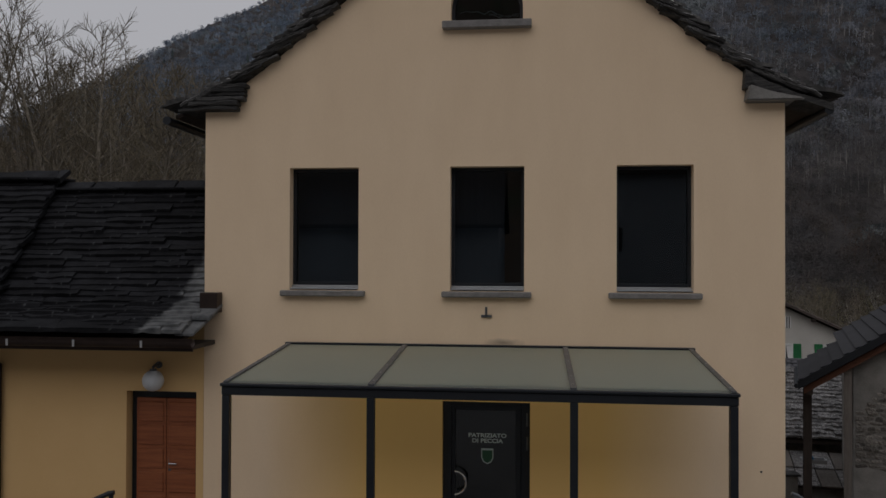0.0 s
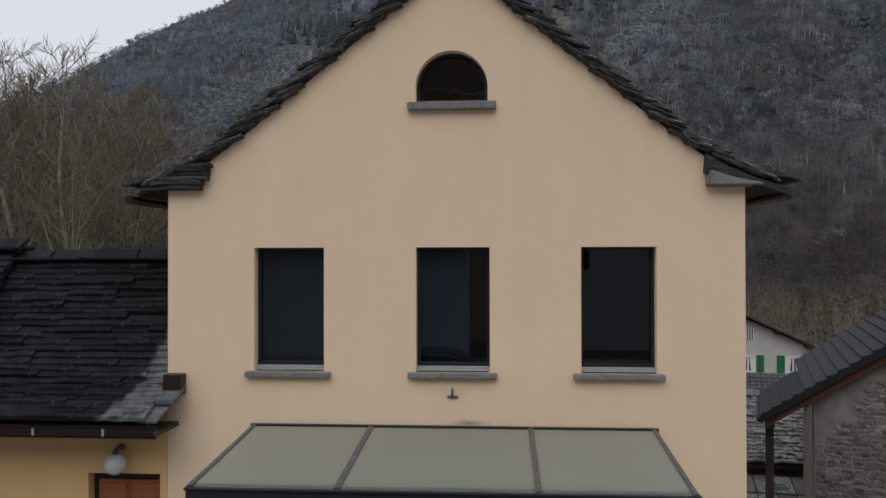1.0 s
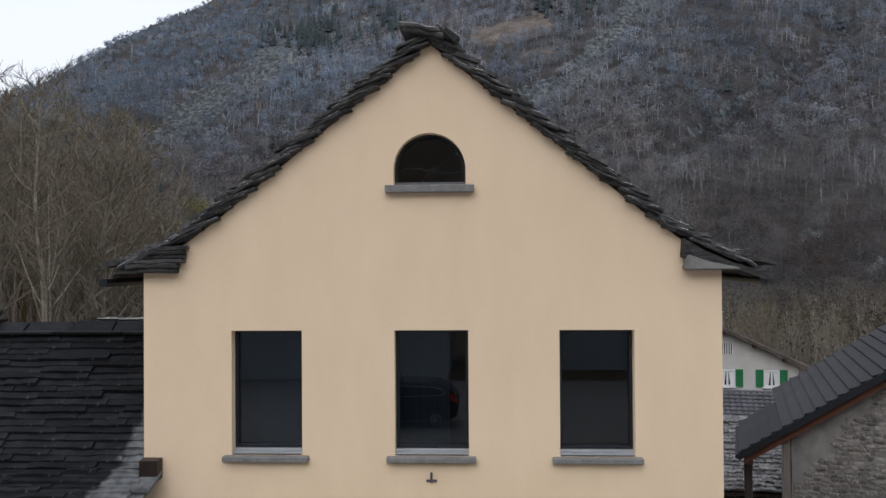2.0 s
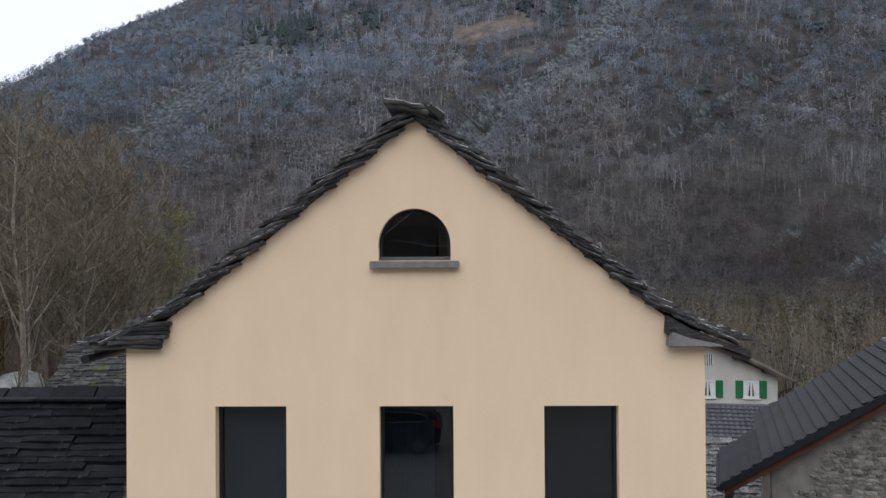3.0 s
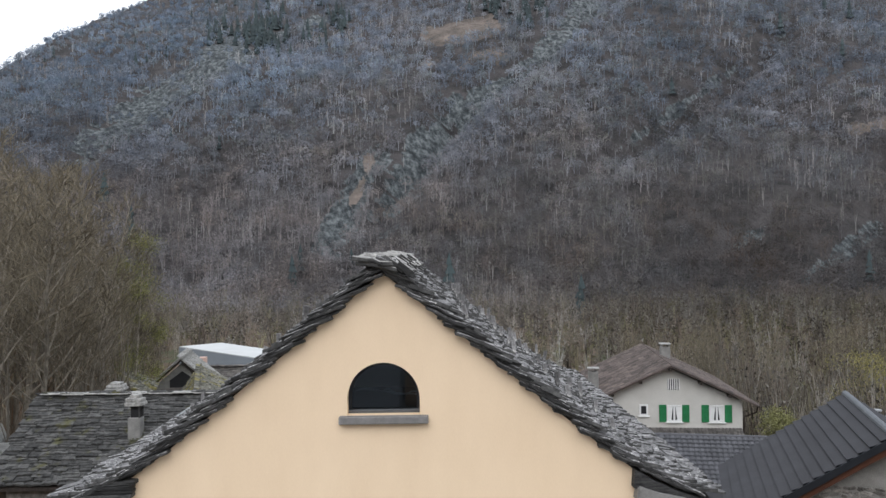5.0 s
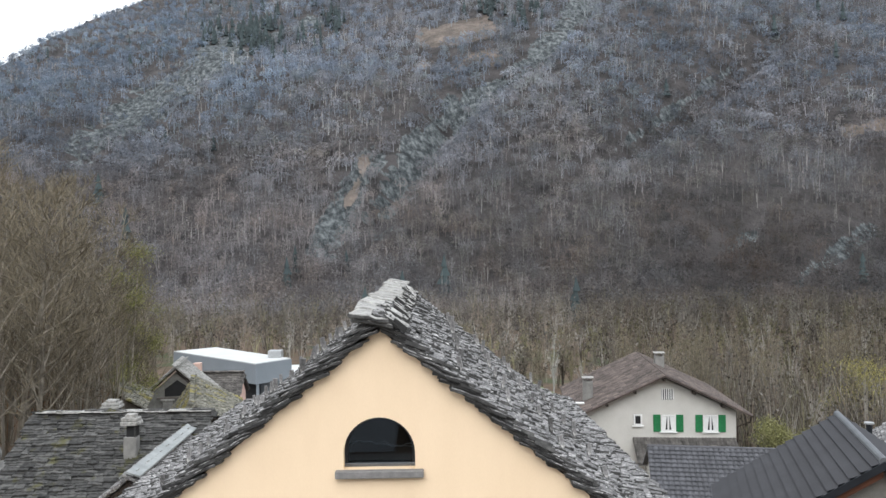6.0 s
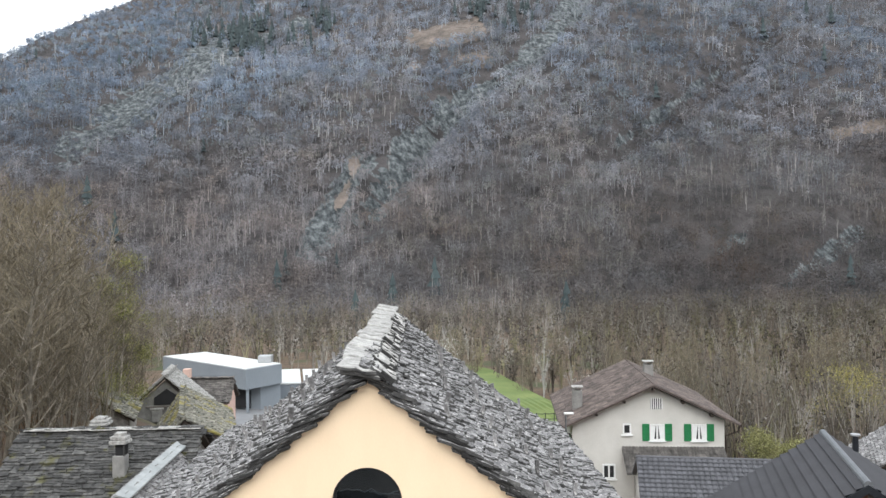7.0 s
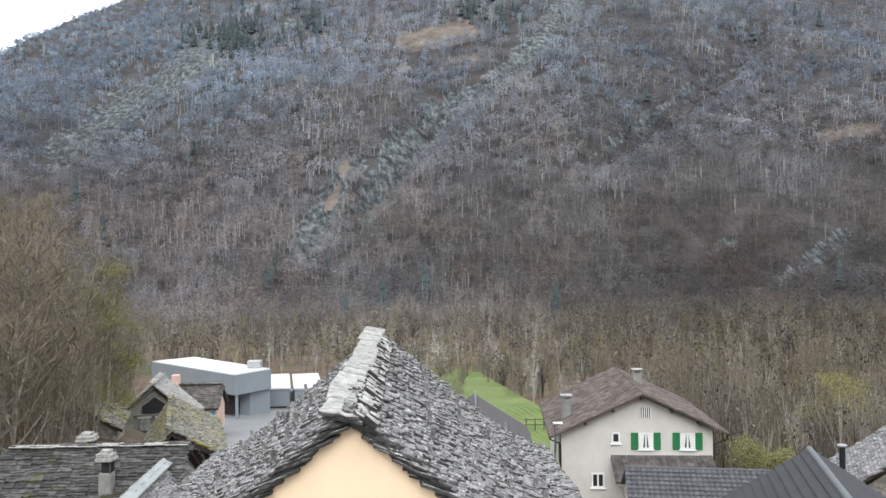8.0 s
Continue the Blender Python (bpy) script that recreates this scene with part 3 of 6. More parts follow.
def conifers(name, spots, material):
    verts, faces = [], []
    rng = random.Random(8)
    for x, y, z, h in spots:
        for lv in range(4):
            z0, z1, rr = z + h * (0.1 + 0.2 * lv), z + h * (0.45 + 0.19 * lv), h * (0.2 - 0.04 * lv)
            i0 = len(verts)
            for q in range(7):
                a = q * 2 * math.pi / 7 + rng.random()
                verts.append((x + rr * math.cos(a) * rng.uniform(0.6, 1.2), y + rr * math.sin(a) * rng.uniform(0.6, 1.2), z0 + rng.uniform(-0.3, 0.3)))
            verts.append((x, y, min(z1, z + h)))
            faces += [(i0 + q, i0 + (q + 1) % 7, i0 + 7) for q in range(7)]
    return tagged(raw(name, verts, faces, material), "dark evergreen conifers high on the mountainside", "conifers", kind="stuff")


conifers("conifer_wood", dark_trees, CONIFER)
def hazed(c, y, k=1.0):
    """Distance haze mixed into valley colours: they turn to the grey of the slope behind."""
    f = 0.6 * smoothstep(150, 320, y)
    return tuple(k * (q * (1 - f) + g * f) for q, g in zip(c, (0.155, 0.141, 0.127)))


VALLEY = [(0.175, 0.158, 0.133), (0.135, 0.120, 0.10), (0.25, 0.235, 0.21), (0.18, 0.168, 0.105), (0.085, 0.074, 0.063), (0.18, 0.147, 0.118)]
valley = []
for _ in range(4600):
    y = 118 + 215 * wood_rng.random() ** 0.75
    x = wood_rng.uniform(-0.62, 0.78) * y
    if -60 < x < 8 and y < 165 and not (x > -18 and y > 150):
        continue
    if 0 < x < 34 and y < 150 - 1.6 * max(0, x - 8):
        continue
    t_ = wood_rng.uniform(0.5, 1.3)
    low = 1 - smoothstep(0.12, 0.3, x / y)
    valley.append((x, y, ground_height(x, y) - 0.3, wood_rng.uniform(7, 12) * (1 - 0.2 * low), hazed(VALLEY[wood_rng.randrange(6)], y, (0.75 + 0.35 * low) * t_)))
for _ in range(1500):
    y = wood_rng.uniform(240, 335)
    x = wood_rng.uniform(-0.62, 0.78) * y
    t_ = wood_rng.uniform(0.8, 1.25)
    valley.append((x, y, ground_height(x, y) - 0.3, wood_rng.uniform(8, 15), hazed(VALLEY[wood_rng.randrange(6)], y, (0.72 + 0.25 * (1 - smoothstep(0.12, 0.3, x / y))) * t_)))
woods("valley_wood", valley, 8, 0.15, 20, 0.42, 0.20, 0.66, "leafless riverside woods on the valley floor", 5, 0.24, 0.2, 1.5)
thicket = []
for _ in range(1000):
    y = wood_rng.uniform(60, 125)
    x = wood_rng.uniform(0.33, 0.95) * y
    if x < 30 and y < 74:
        continue
    t_ = wood_rng.uniform(0.35, 1.1)
    thicket.append((x, y, ground_height(x, y) - 0.3, wood_rng.uniform(6, 12), tuple(q * t_ for q in VALLEY[wood_rng.randrange(6)])))
woods("thicket", thicket, 9, 0.095, 10, 0.22, 0.18, 0.72, "dense thicket of bare upright saplings", 6, 0.20, 0.24, 1.5)
bank = []
for _ in range(420):
    y = wood_rng.uniform(20, 78)
    x = -16.5 - 0.06 * y - 24 * wood_rng.random() - 0.25 * y * wood_rng.random()
    t_ = wood_rng.uniform(0.6, 1.2)
    if (x - 0.9) / (y + 11.6) > -0.36 and y > 30:
        continue
    bank.append((x, y, ground_height(x, y) - 0.3, wood_rng.uniform(2.5, 8), tuple(q * t_ for q in ((0.13, 0.10, 0.072), (0.11, 0.09, 0.066), (0.14, 0.128, 0.07), (0.17, 0.105, 0.062))[wood_rng.randrange(4)])))
woods("bank_scrub", bank, 11, 0.065, 0, 0.2, 0.2, 0.7, "brown leafless scrub on the wooded bank", 7, 0.09, 0.34, 1.5)

saplings = []
for _ in range(230):
    y = wood_rng.uniform(22, 62)
    x = -15.8 - 0.05 * y - 16 * wood_rng.random() ** 1.3 - 0.12 * y * wood_rng.random()
    t_ = wood_rng.uniform(0.55, 1.25)
    if (x - 0.9) / (y + 11.6) > -0.37 and y > 30:
        continue
    saplings.append((x, y, ground_height(x, y) - 0.3, wood_rng.uniform(6, 12), (0.185 * t_, 0.166 * t_, 0.14 * t_)))
woods("sapling_stand", saplings, 4, 0.045, 0, 0.2, 0.2, 0.7, "slender straight grey saplings on the bank", 13, 0.13, 0.22, 1.5)
# ---------------------------------------------------------------- main house
HOUSE_BACK = 11.4
house = thing("house", pose(0, 0, 0), "apricot rendered gabled house with a rough stone slab roof", "house")


def roof_under(x):
    """Underside of the slabs: a straight pitch that kicks out at the eaves."""
    return table(abs(x - 0.04), [(0, 9.42), (3.0, 6.99), (3.5, 6.62), (4.1, 6.33), (4.75, 6.12)])


WINDOWS = [(-2.752, -1.76), (-0.467, 0.555), (1.804, 2.82)]
W_BOTTOM, W_TOP, RECESS = 3.74, 5.45, 0.17
ARCH_X, ARCH_R, ARCH_SPRING, ARCH_BOTTOM = 0.032, 0.5, 7.68, 7.46


def arch_outline(rad, bottom, spring, cx, steps=20):
    return [(cx + rad, bottom)] + [(cx + rad * math.cos(math.pi * i / steps), spring + rad * math.sin(math.pi * i / steps)) for i in range(steps + 1)] + [(cx - rad, bottom)]


def front_wall(bm, y):
    """The gable's front face, cut round its openings, in strips."""
    xs = sorted({-4.0, 4.0, -3.5, 3.5, 0.04, -0.57, 0.64} | {v for w in WINDOWS for v in w} | {ARCH_X + ARCH_R * math.cos(math.pi * i / 20) for i in range(21)} | {-3, 3, -2, 2, -1, 1, -1.4, 1.4})
    def top(x):
        return 6.26 if abs(x) > 3.5 else roof_under(x)
    for a, b in zip(xs, xs[1:]):
        if b - a < 1e-5:
            continue
        m = (a + b) / 2
        ta = 6.26 if m < -3.5 or m > 3.5 else roof_under(a)
        tb = 6.26 if m < -3.5 or m > 3.5 else roof_under(b)
        spans = [(-0.3, -0.3, ta, tb)]
        cuts = []
        if -0.57 < m < 0.64:
            cuts.append((-0.3, -0.3, 2.2, 2.2))
        for w in WINDOWS:
            if w[0] < m < w[1]:
                cuts.append((W_BOTTOM, W_BOTTOM, W_TOP, W_TOP))
        if abs(m - ARCH_X) < ARCH_R:
            za, zb = (ARCH_SPRING + math.sqrt(max(0, ARCH_R ** 2 - (v - ARCH_X) ** 2)) for v in (a, b))
            cuts.append((ARCH_BOTTOM, ARCH_BOTTOM, za, zb))
        lo_a = lo_b = -0.3
        for c0a, c0b, c1a, c1b in sorted(cuts):
            if c0a > lo_a + 1e-4:
                bm.faces.new([bm.verts.new(v) for v in ((a, y, lo_a), (b, y, lo_b), (b, y, c0b), (a, y, c0a))])
            lo_a, lo_b = c1a, c1b
        bm.faces.new([bm.verts.new(v) for v in ((a, y, lo_a), (b, y, lo_b), (b, y, tb), (a, y, ta))])


def reveal(bm, outline, y0, y1):
    """The inner faces of an opening."""
    n = len(outline)
    for i in range(n):
        (xa, za), (xb, zb) = outline[i], outline[(i + 1) % n]
        bm.faces.new([bm.verts.new(v) for v in ((xa, y0, za), (xb, y0, zb), (xb, y1, zb), (xa, y1, za))])


T = 0.42
bm = bmesh.new()
front_wall(bm, 0.0)
front_wall(bm, T)
for w in WINDOWS:
    reveal(bm, [(w[0], W_BOTTOM), (w[1], W_BOTTOM), (w[1], W_TOP), (w[0], W_TOP)], 0, T)
reveal(bm, arch_outline(ARCH_R, ARCH_BOTTOM, ARCH_SPRING, ARCH_X), 0, T)
reveal(bm, [(-0.57, -0.3), (0.64, -0.3), (0.64, 2.2), (-0.57, 2.2)], 0, T)
bmesh.ops.remove_doubles(bm, verts=bm.verts[:], dist=0.0005)
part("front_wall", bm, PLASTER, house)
part("side_wall", box(-4.0, -3.58, T, HOUSE_BACK, -0.3, 6.26), PLASTER, house)
part("side_wall", box(3.58, 4.0, T, HOUSE_BACK, -0.3, 6.26), PLASTER, house)
part("rear_wall", prism([(-3.58, -0.3), (3.58, -0.3), (3.58, 6.4), (0.04, 9.3), (-3.58, 6.4)], HOUSE_BACK - 0.4, HOUSE_BACK), PLASTER, house)
# floors and partitions added in near-black, to keep the panes dark
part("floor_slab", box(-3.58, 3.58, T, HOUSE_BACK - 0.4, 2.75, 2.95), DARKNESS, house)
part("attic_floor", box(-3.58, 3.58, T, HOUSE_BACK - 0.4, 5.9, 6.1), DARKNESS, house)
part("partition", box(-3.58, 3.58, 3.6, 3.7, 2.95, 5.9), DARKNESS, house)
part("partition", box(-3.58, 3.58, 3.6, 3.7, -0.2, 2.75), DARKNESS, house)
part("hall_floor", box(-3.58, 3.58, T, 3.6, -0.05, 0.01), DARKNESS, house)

for i, (a, b) in enumerate(WINDOWS):
    win = part("window", prism([(a, W_BOTTOM + 0.055), (b, W_BOTTOM + 0.055), (b, W_TOP), (a, W_TOP)], RECESS + 0.06, RECESS + 0.065), GLASS, house, "tall dark anthracite-framed window")
    win.visible_shadow = False
    fr = bmesh.new()
    box(a, a + 0.045, RECESS, RECESS + 0.09, W_BOTTOM + 0.055, W_TOP, fr, 0.004)
    box(b - 0.045, b, RECESS, RECESS + 0.09, W_BOTTOM + 0.055, W_TOP, fr, 0.004)
    box(a + 0.045, b - 0.045, RECESS, RECESS + 0.09, W_TOP - 0.04, W_TOP, fr, 0.004)
    box(a + 0.045, b - 0.045, RECESS, RECESS + 0.09, W_BOTTOM + 0.055, W_BOTTOM + 0.095, fr, 0.004)
    part("frame", fr, METAL_DARK, win)
    part("bottom_rail", box(a + 0.002, b - 0.002, RECESS - 0.06, RECESS + 0.08, W_BOTTOM - 0.02, W_BOTTOM + 0.05, None, 0.006), ALU, win, "pale aluminium bottom rail")
    sl = box(a - 0.11, b + 0.10, -0.11, RECESS + 0.05, W_BOTTOM - 0.10, W_BOTTOM - 0.022, None, 0.012)
    part("drip_flashing", box(a + 0.003, b - 0.003, 0.0, RECESS - 0.062, W_BOTTOM - 0.02, W_BOTTOM + 0.012, None, 0.004), ALU, win)
    part("sill", sl, SILL, win, "grey granite sill")
    if i == 0:
        part("blind", box(a - 0.1, b + 0.1, 0.52, 0.54, 2.95, 5.7), CURTAIN, win, "grey drawn blind")
    elif i == 1:
        folds = bmesh.new()
        for k in range(14):
            box(a - 0.1 + 0.06 * k, a - 0.042 + 0.06 * k, 0.50 + 0.02 * (k % 2), 0.515 + 0.02 * (k % 2), 2.96, 5.7, folds, 0.004)
        part("curtain", folds, CURTAIN, win, "thin grey curtain in folds")
        # back panels are added to hide the room floor and darken the panes
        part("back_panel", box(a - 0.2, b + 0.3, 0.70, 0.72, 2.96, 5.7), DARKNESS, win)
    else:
        part("back_panel", box(a - 0.3, b + 0.3, 0.70, 0.72, 2.96, 5.7), BROWN_DARK, win, "added dark brown panel that hides the room behind the pane")

awin = part("window", prism(arch_outline(ARCH_R, ARCH_BOTTOM, ARCH_SPRING, ARCH_X), RECESS + 0.06, RECESS + 0.065), GLASS, house, "arched attic window with dark frame")
awin.visible_shadow = False
fr = bmesh.new()
o, n_ = arch_outline(ARCH_R, ARCH_BOTTOM, ARCH_SPRING, ARCH_X), arch_outline(ARCH_R - 0.045, ARCH_BOTTOM + 0.05, ARCH_SPRING, ARCH_X)
for i in range(len(o)):
    j = (i + 1) % len(o)
    for yy, p, q in ((RECESS, o, n_), (RECESS + 0.09, n_, o)):
        fr.faces.new([fr.verts.new((x, yy, z)) for x, z in (p[i], p[j], q[j], q[i])])
    fr.faces.new([fr.verts.new(v) for v in ((n_[i][0], RECESS, n_[i][1]), (n_[j][0], RECESS, n_[j][1]), (n_[j][0], RECESS + 0.09, n_[j][1]), (n_[i][0], RECESS + 0.09, n_[i][1]))])
bmesh.ops.remove_doubles(fr, verts=fr.verts[:], dist=0.0005)
part("frame", fr, METAL_DARK, awin)
part("bottom_rail", box(ARCH_X - 0.5, ARCH_X + 0.5, RECESS - 0.03, RECESS + 0.05, ARCH_BOTTOM, ARCH_BOTTOM + 0.05, None, 0.006), METAL_GREY, awin)
part("sill", box(-0.58, 0.65, -0.11, RECESS + 0.05, ARCH_BOTTOM - 0.11, ARCH_BOTTOM - 0.005, None, 0.012), SILL, awin, "grey granite sill")

strand = [(-0.42, 0.0), (-0.33, 0.03), (-0.24, 0.015), (-0.16, 0.022), (-0.06, -0.02), (0.03, 0.03), (0.12, -0.025), (0.22, -0.055), (0.32, -0.05), (0.44, -0.06)]
part("cable", tube([(ARCH_X + x, 0.48, 7.72 + z) for x, z in strand], 0.008, 6), ALU, awin, "thin pale cable hanging behind the pane")
part("cable", tube([(ARCH_X + 0.44 * k / 6, 0.5, 7.70 - 0.05 * math.sin(math.pi * k / 6) + 0.02 * (k % 2)) for k in range(7)], 0.011, 6), ALU, awin)

# glazed entrance door
door = part("door", prism([(-0.41, 0.12), (0.48, 0.12), (0.48, 2.09), (-0.41, 2.09)], 0.20, 0.206), GLASS, house, "dark glazed entrance door with pale lettering")
fr = bmesh.new()
box(-0.57, -0.45, 0.12, 0.24, 0, 2.2, fr, 0.006)
box(0.52, 0.64, 0.12, 0.24, 0, 2.2, fr, 0.006)
box(-0.45, 0.52, 0.12, 0.24, 2.12, 2.2, fr, 0.006)
part("door_frame", fr, METAL_DARK, door)
lf = bmesh.new()
box(-0.448, -0.40, 0.14, 0.25, 0.02, 2.118, lf, 0.006)
box(0.44, 0.518, 0.14, 0.25, 0.02, 2.118, lf, 0.006)
box(-0.40, 0.44, 0.14, 0.25, 2.06, 2.118, lf, 0.006)
box(-0.40, 0.44, 0.14, 0.25, 0.02, 0.14, lf, 0.006)
part("leaf_frame", lf, METAL_DARK, door)
part("pull_handle", tube([(-0.40 + 0.16 * math.sin(a), 0.06, 1.06 + 0.16 * math.cos(a)) for a in [math.pi * i / 14 for i in range(15)]], 0.014, 8), CHROME, door, "half-round steel pull handle")
for z in (1.95, 1.62):
    part("hinge", tube([(0.60, 0.105, z - 0.09), (0.60, 0.105, z + 0.09)], 0.014, 8), METAL_GREY, door)


def lettering(name, words, x, y, z, size, material, parent, wide):
    """Words in relief, set centred at x and z on a face that looks to -y."""
    cu = bpy.data.curves.new(name, "FONT")
    cu.body, cu.align_x, cu.align_y, cu.size, cu.extrude = words, "CENTER", "CENTER", size, 0.001
    cu.offset = 0.0022
    ob = new(name, cu)
    dg = bpy.context.evaluated_depsgraph_get()
    me = bpy.data.meshes.new_from_object(ob.evaluated_get(dg))
    bpy.data.objects.remove(ob)
    xs_ = [v.co.x for v in me.vertices]
    k = wide / (max(xs_) - min(xs_))
    me.transform(Matrix.Translation((x, y, z)) @ Matrix.Rotation(radians(90), 4, "X") @ Matrix.Diagonal((k, 1, 1, 1)))
    ob = new(name, me)
    return finish(ob, material, parent)


lettering("lettering", "PATRIZIATO", 0.047, 0.190, 1.70, 0.078, LETTER, door, 0.53)
lettering("lettering", "DI PECCIA", 0.047, 0.190, 1.625, 0.078, LETTER, door, 0.43)
shield = [(-0.085, 0.11), (0.085, 0.11), (0.085, -0.02), (0.055, -0.08), (0, -0.11), (-0.055, -0.08), (-0.085, -0.02)]
part("crest", prism([(0.047 + x, 1.41 + z) for x, z in shield], 0.190, 0.194), LETTER, door, "small shield outlined in pale grey")
part("crest_field", prism([(0.047 + x * 0.84, 1.408 + z * 0.8) for x, z in shield], 0.186, 0.189), CREST_GREEN, door, "green field of the shield")

# flag-pole socket, hole cover
socket = box(-0.035, 0.115, -0.02, -0.002, 3.365, 3.40, None, 0.004)
box(0.025, 0.055, -0.05, -0.02, 3.37, 3.39, socket, 0.003)
tube([(0.04, -0.05, 3.37), (0.04, -0.075, 3.51)], 0.017, 8, socket)
part("flagpole_socket", socket, METAL_GREY, house, "small grey steel flagpole socket")
part("vent_plug", tube([(3.69, -0.006, 1.36), (3.69, 0.0, 1.36)], 0.014, 8), DARKNESS, house)

# ---------------------------------------------------------------- slab roofs
def slab_mesh(name, w, l, t, seed, material, edge=None, rag=1.0):
    """A split stone slab: w wide (x), l long (y, uphill positive), ragged edges, lower face rough. edge: darker
    material, shade painted on its sides and underside.
    """
    rng = random.Random(seed)
    n = 5
    top, low = [], []
    for i in range(n):
        x = w * (i / (n - 1) - 0.5)
        top.append((x + rng.uniform(-0.05, 0.05) * w, rag * rng.uniform(-0.10, 0.07) * l, t * rng.uniform(0.7, 1.2)))
    for i in range(2):
        x = w * (0.5 - i)
        top.append((x * rng.uniform(0.85, 1.0), l, t * 0.9))
    m = len(top)
    low = [(x * 1.02, y - 0.01 * (y < l * 0.5), 0.0 + rng.uniform(-0.25, 0.15) * t) for x, y, z in top]
    verts = top + low
    faces = [tuple(range(m)), tuple(range(2 * m - 1, m - 1, -1))] + [((i + 1) % m, i, m + i, m + (i + 1) % m) for i in range(m)]
    me = bpy.data.meshes.new(name)
    me.from_pydata(verts, [], faces)
    me.update()
    me.materials.append(material)
    if edge:
        me.materials.append(edge)
        me.polygons.foreach_set("material_index", [0] + [1] * (m + 1))
    return me


def shade_sides(ob, edge):
    """Weathered top; shade on the sides is put into a darker material."""
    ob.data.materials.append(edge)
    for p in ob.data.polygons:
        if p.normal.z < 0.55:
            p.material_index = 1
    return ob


def slab_rows(name, length, profile, y_of, variants, parent, material, exposure, slab_w, near, seed, tilt=4.0, rest_label="", lift=0.012, loose=1.0, jit=1.0, fill=1.02):
    """Slabs laid in rows up a slope. profile: (out, height) from the eave to the ridge; y_of(s, out, height): a frame (origin, along, up-slope).
    near(x, y, z): whether a slab is a piece of its own."""
    rng = random.Random(seed)
    seg = [math.dist(p, q) for p, q in zip(profile, profile[1:])]
    total = sum(seg)
    rest_v, rest_f, rest_m = [], [], []
    d = 0.0
    count = 0
    while d < total - 0.05:
        s = -0.5 * rng.random() * slab_w
        while s < length:
            w = slab_w * rng.uniform(0.55, 1.5)
            if s + w > length + 0.12:
                w = max(0.16, length - s + rng.uniform(0.0, 0.08))
            q, acc = 0, d + jit * rng.uniform(-0.025, 0.025)
            acc = max(0.0, acc)
            while q < len(seg) - 1 and acc > seg[q]:
                acc -= seg[q]
                q += 1
            k = acc / seg[q]
            (o0, h0), (o1, h1) = profile[q], profile[q + 1]
            out, hgt = o0 + (o1 - o0) * k, h0 + (h1 - h0) * k
            up = Vector(((o1 - o0) / seg[q], (h1 - h0) / seg[q]))
            m = y_of(max(s + w / 2, 0.1), out, hgt, up)
            m = m @ pose(0, 0, lift + jit * rng.uniform(0, 0.02) * (1 + 60 * max(0, lift - 0.1)), -tilt * smoothstep(0.0, 0.55, d + 0.2) + loose * rng.uniform(-2.2, 2.2), loose * rng.uniform(-3.5, 3.5), loose * rng.uniform(-5, 5))
            var = variants[rng.randrange(len(variants))]
            bw = var["w"]
            m = m @ Matrix.Diagonal((w * fill / bw, rng.uniform(0.88, 1.12), rng.uniform(0.7, 1.5), 1))
            if near(*m.translation) and count < 300:
                ob = new("slab", var)
                ob.parent = parent
                ob.matrix_basis = m
                count += 1
            else:
                i0 = len(rest_v)
                rest_v += [m @ v.co for v in var.vertices]
                rest_f += [tuple(i0 + v for v in p.vertices) for p in var.polygons]
                rest_m += [p.material_index for p in var.polygons]
            s += w
        d += exposure * rng.uniform(0.85, 1.15)
    if rest_v:
        field = tagged(raw("slab_field", rest_v, rest_f, material, parent, rest_label or "overlapping grey stone slabs"), kind="stuff")
        for extra in list(variants[0].materials)[1:]:
            field.data.materials.append(extra)
        field.data.polygons.foreach_set("material_index", rest_m)


def variants(base, material, w, l, t, n=9, seed=1, edge=None, rag=1.0):
    out = []
    for i in range(n):
        me = slab_mesh(base, w, l, t, seed + i, material, edge, rag)
        me["w"] = w
        out.append(me)
    return out


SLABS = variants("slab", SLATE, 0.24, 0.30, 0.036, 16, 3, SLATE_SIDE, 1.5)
roof = part("roof", prism([(x + 0.04, roof_under(x + 0.04) + 0.03) for x in (-4.5, -4.1, -3.5, -3.0, 0, 3.0, 3.5, 4.1, 4.5)] + [(x + 0.04, roof_under(x + 0.04) - 0.02) for x in (4.5, 4.1, 3.5, 3.0, 0.01, -3.0, -3.5, -4.1, -4.5)], 0.03, HOUSE_BACK + 0.1), TIMBER, house, "roof of rough grey stone slabs")
ROOF_FRONT, ROOF_LEN = -0.12, 11.7
PROFILE = [(4.60, 6.17), (4.1, 6.33), (3.5, 6.62), (3.0, 6.99), (0.0, 9.42)]


def slope_frame(side):
    def f(s, out, hgt, up):
        u = Vector((-side * abs(up.x), 0, up.y)).normalized()
        along = Vector((0, -side, 0)) * -1
        nrm = along.cross(u).normalized()
        if nrm.z < 0:
            along, nrm = -along, -nrm
        m = Matrix((along, u, nrm)).transposed().to_4x4()
        m.translation = Vector((0.04 + side * out, ROOF_FRONT + s, hgt))
        return m
    return f


for side in (-1, 1):
    slab_rows("slab", ROOF_LEN, PROFILE, slope_frame(side), SLABS, roof, SLATE, 0.115, 0.19, lambda x, y, z: y < 0.40, 20 + side, tilt=16.0, lift=0.135, loose=1.3, fill=1.0)

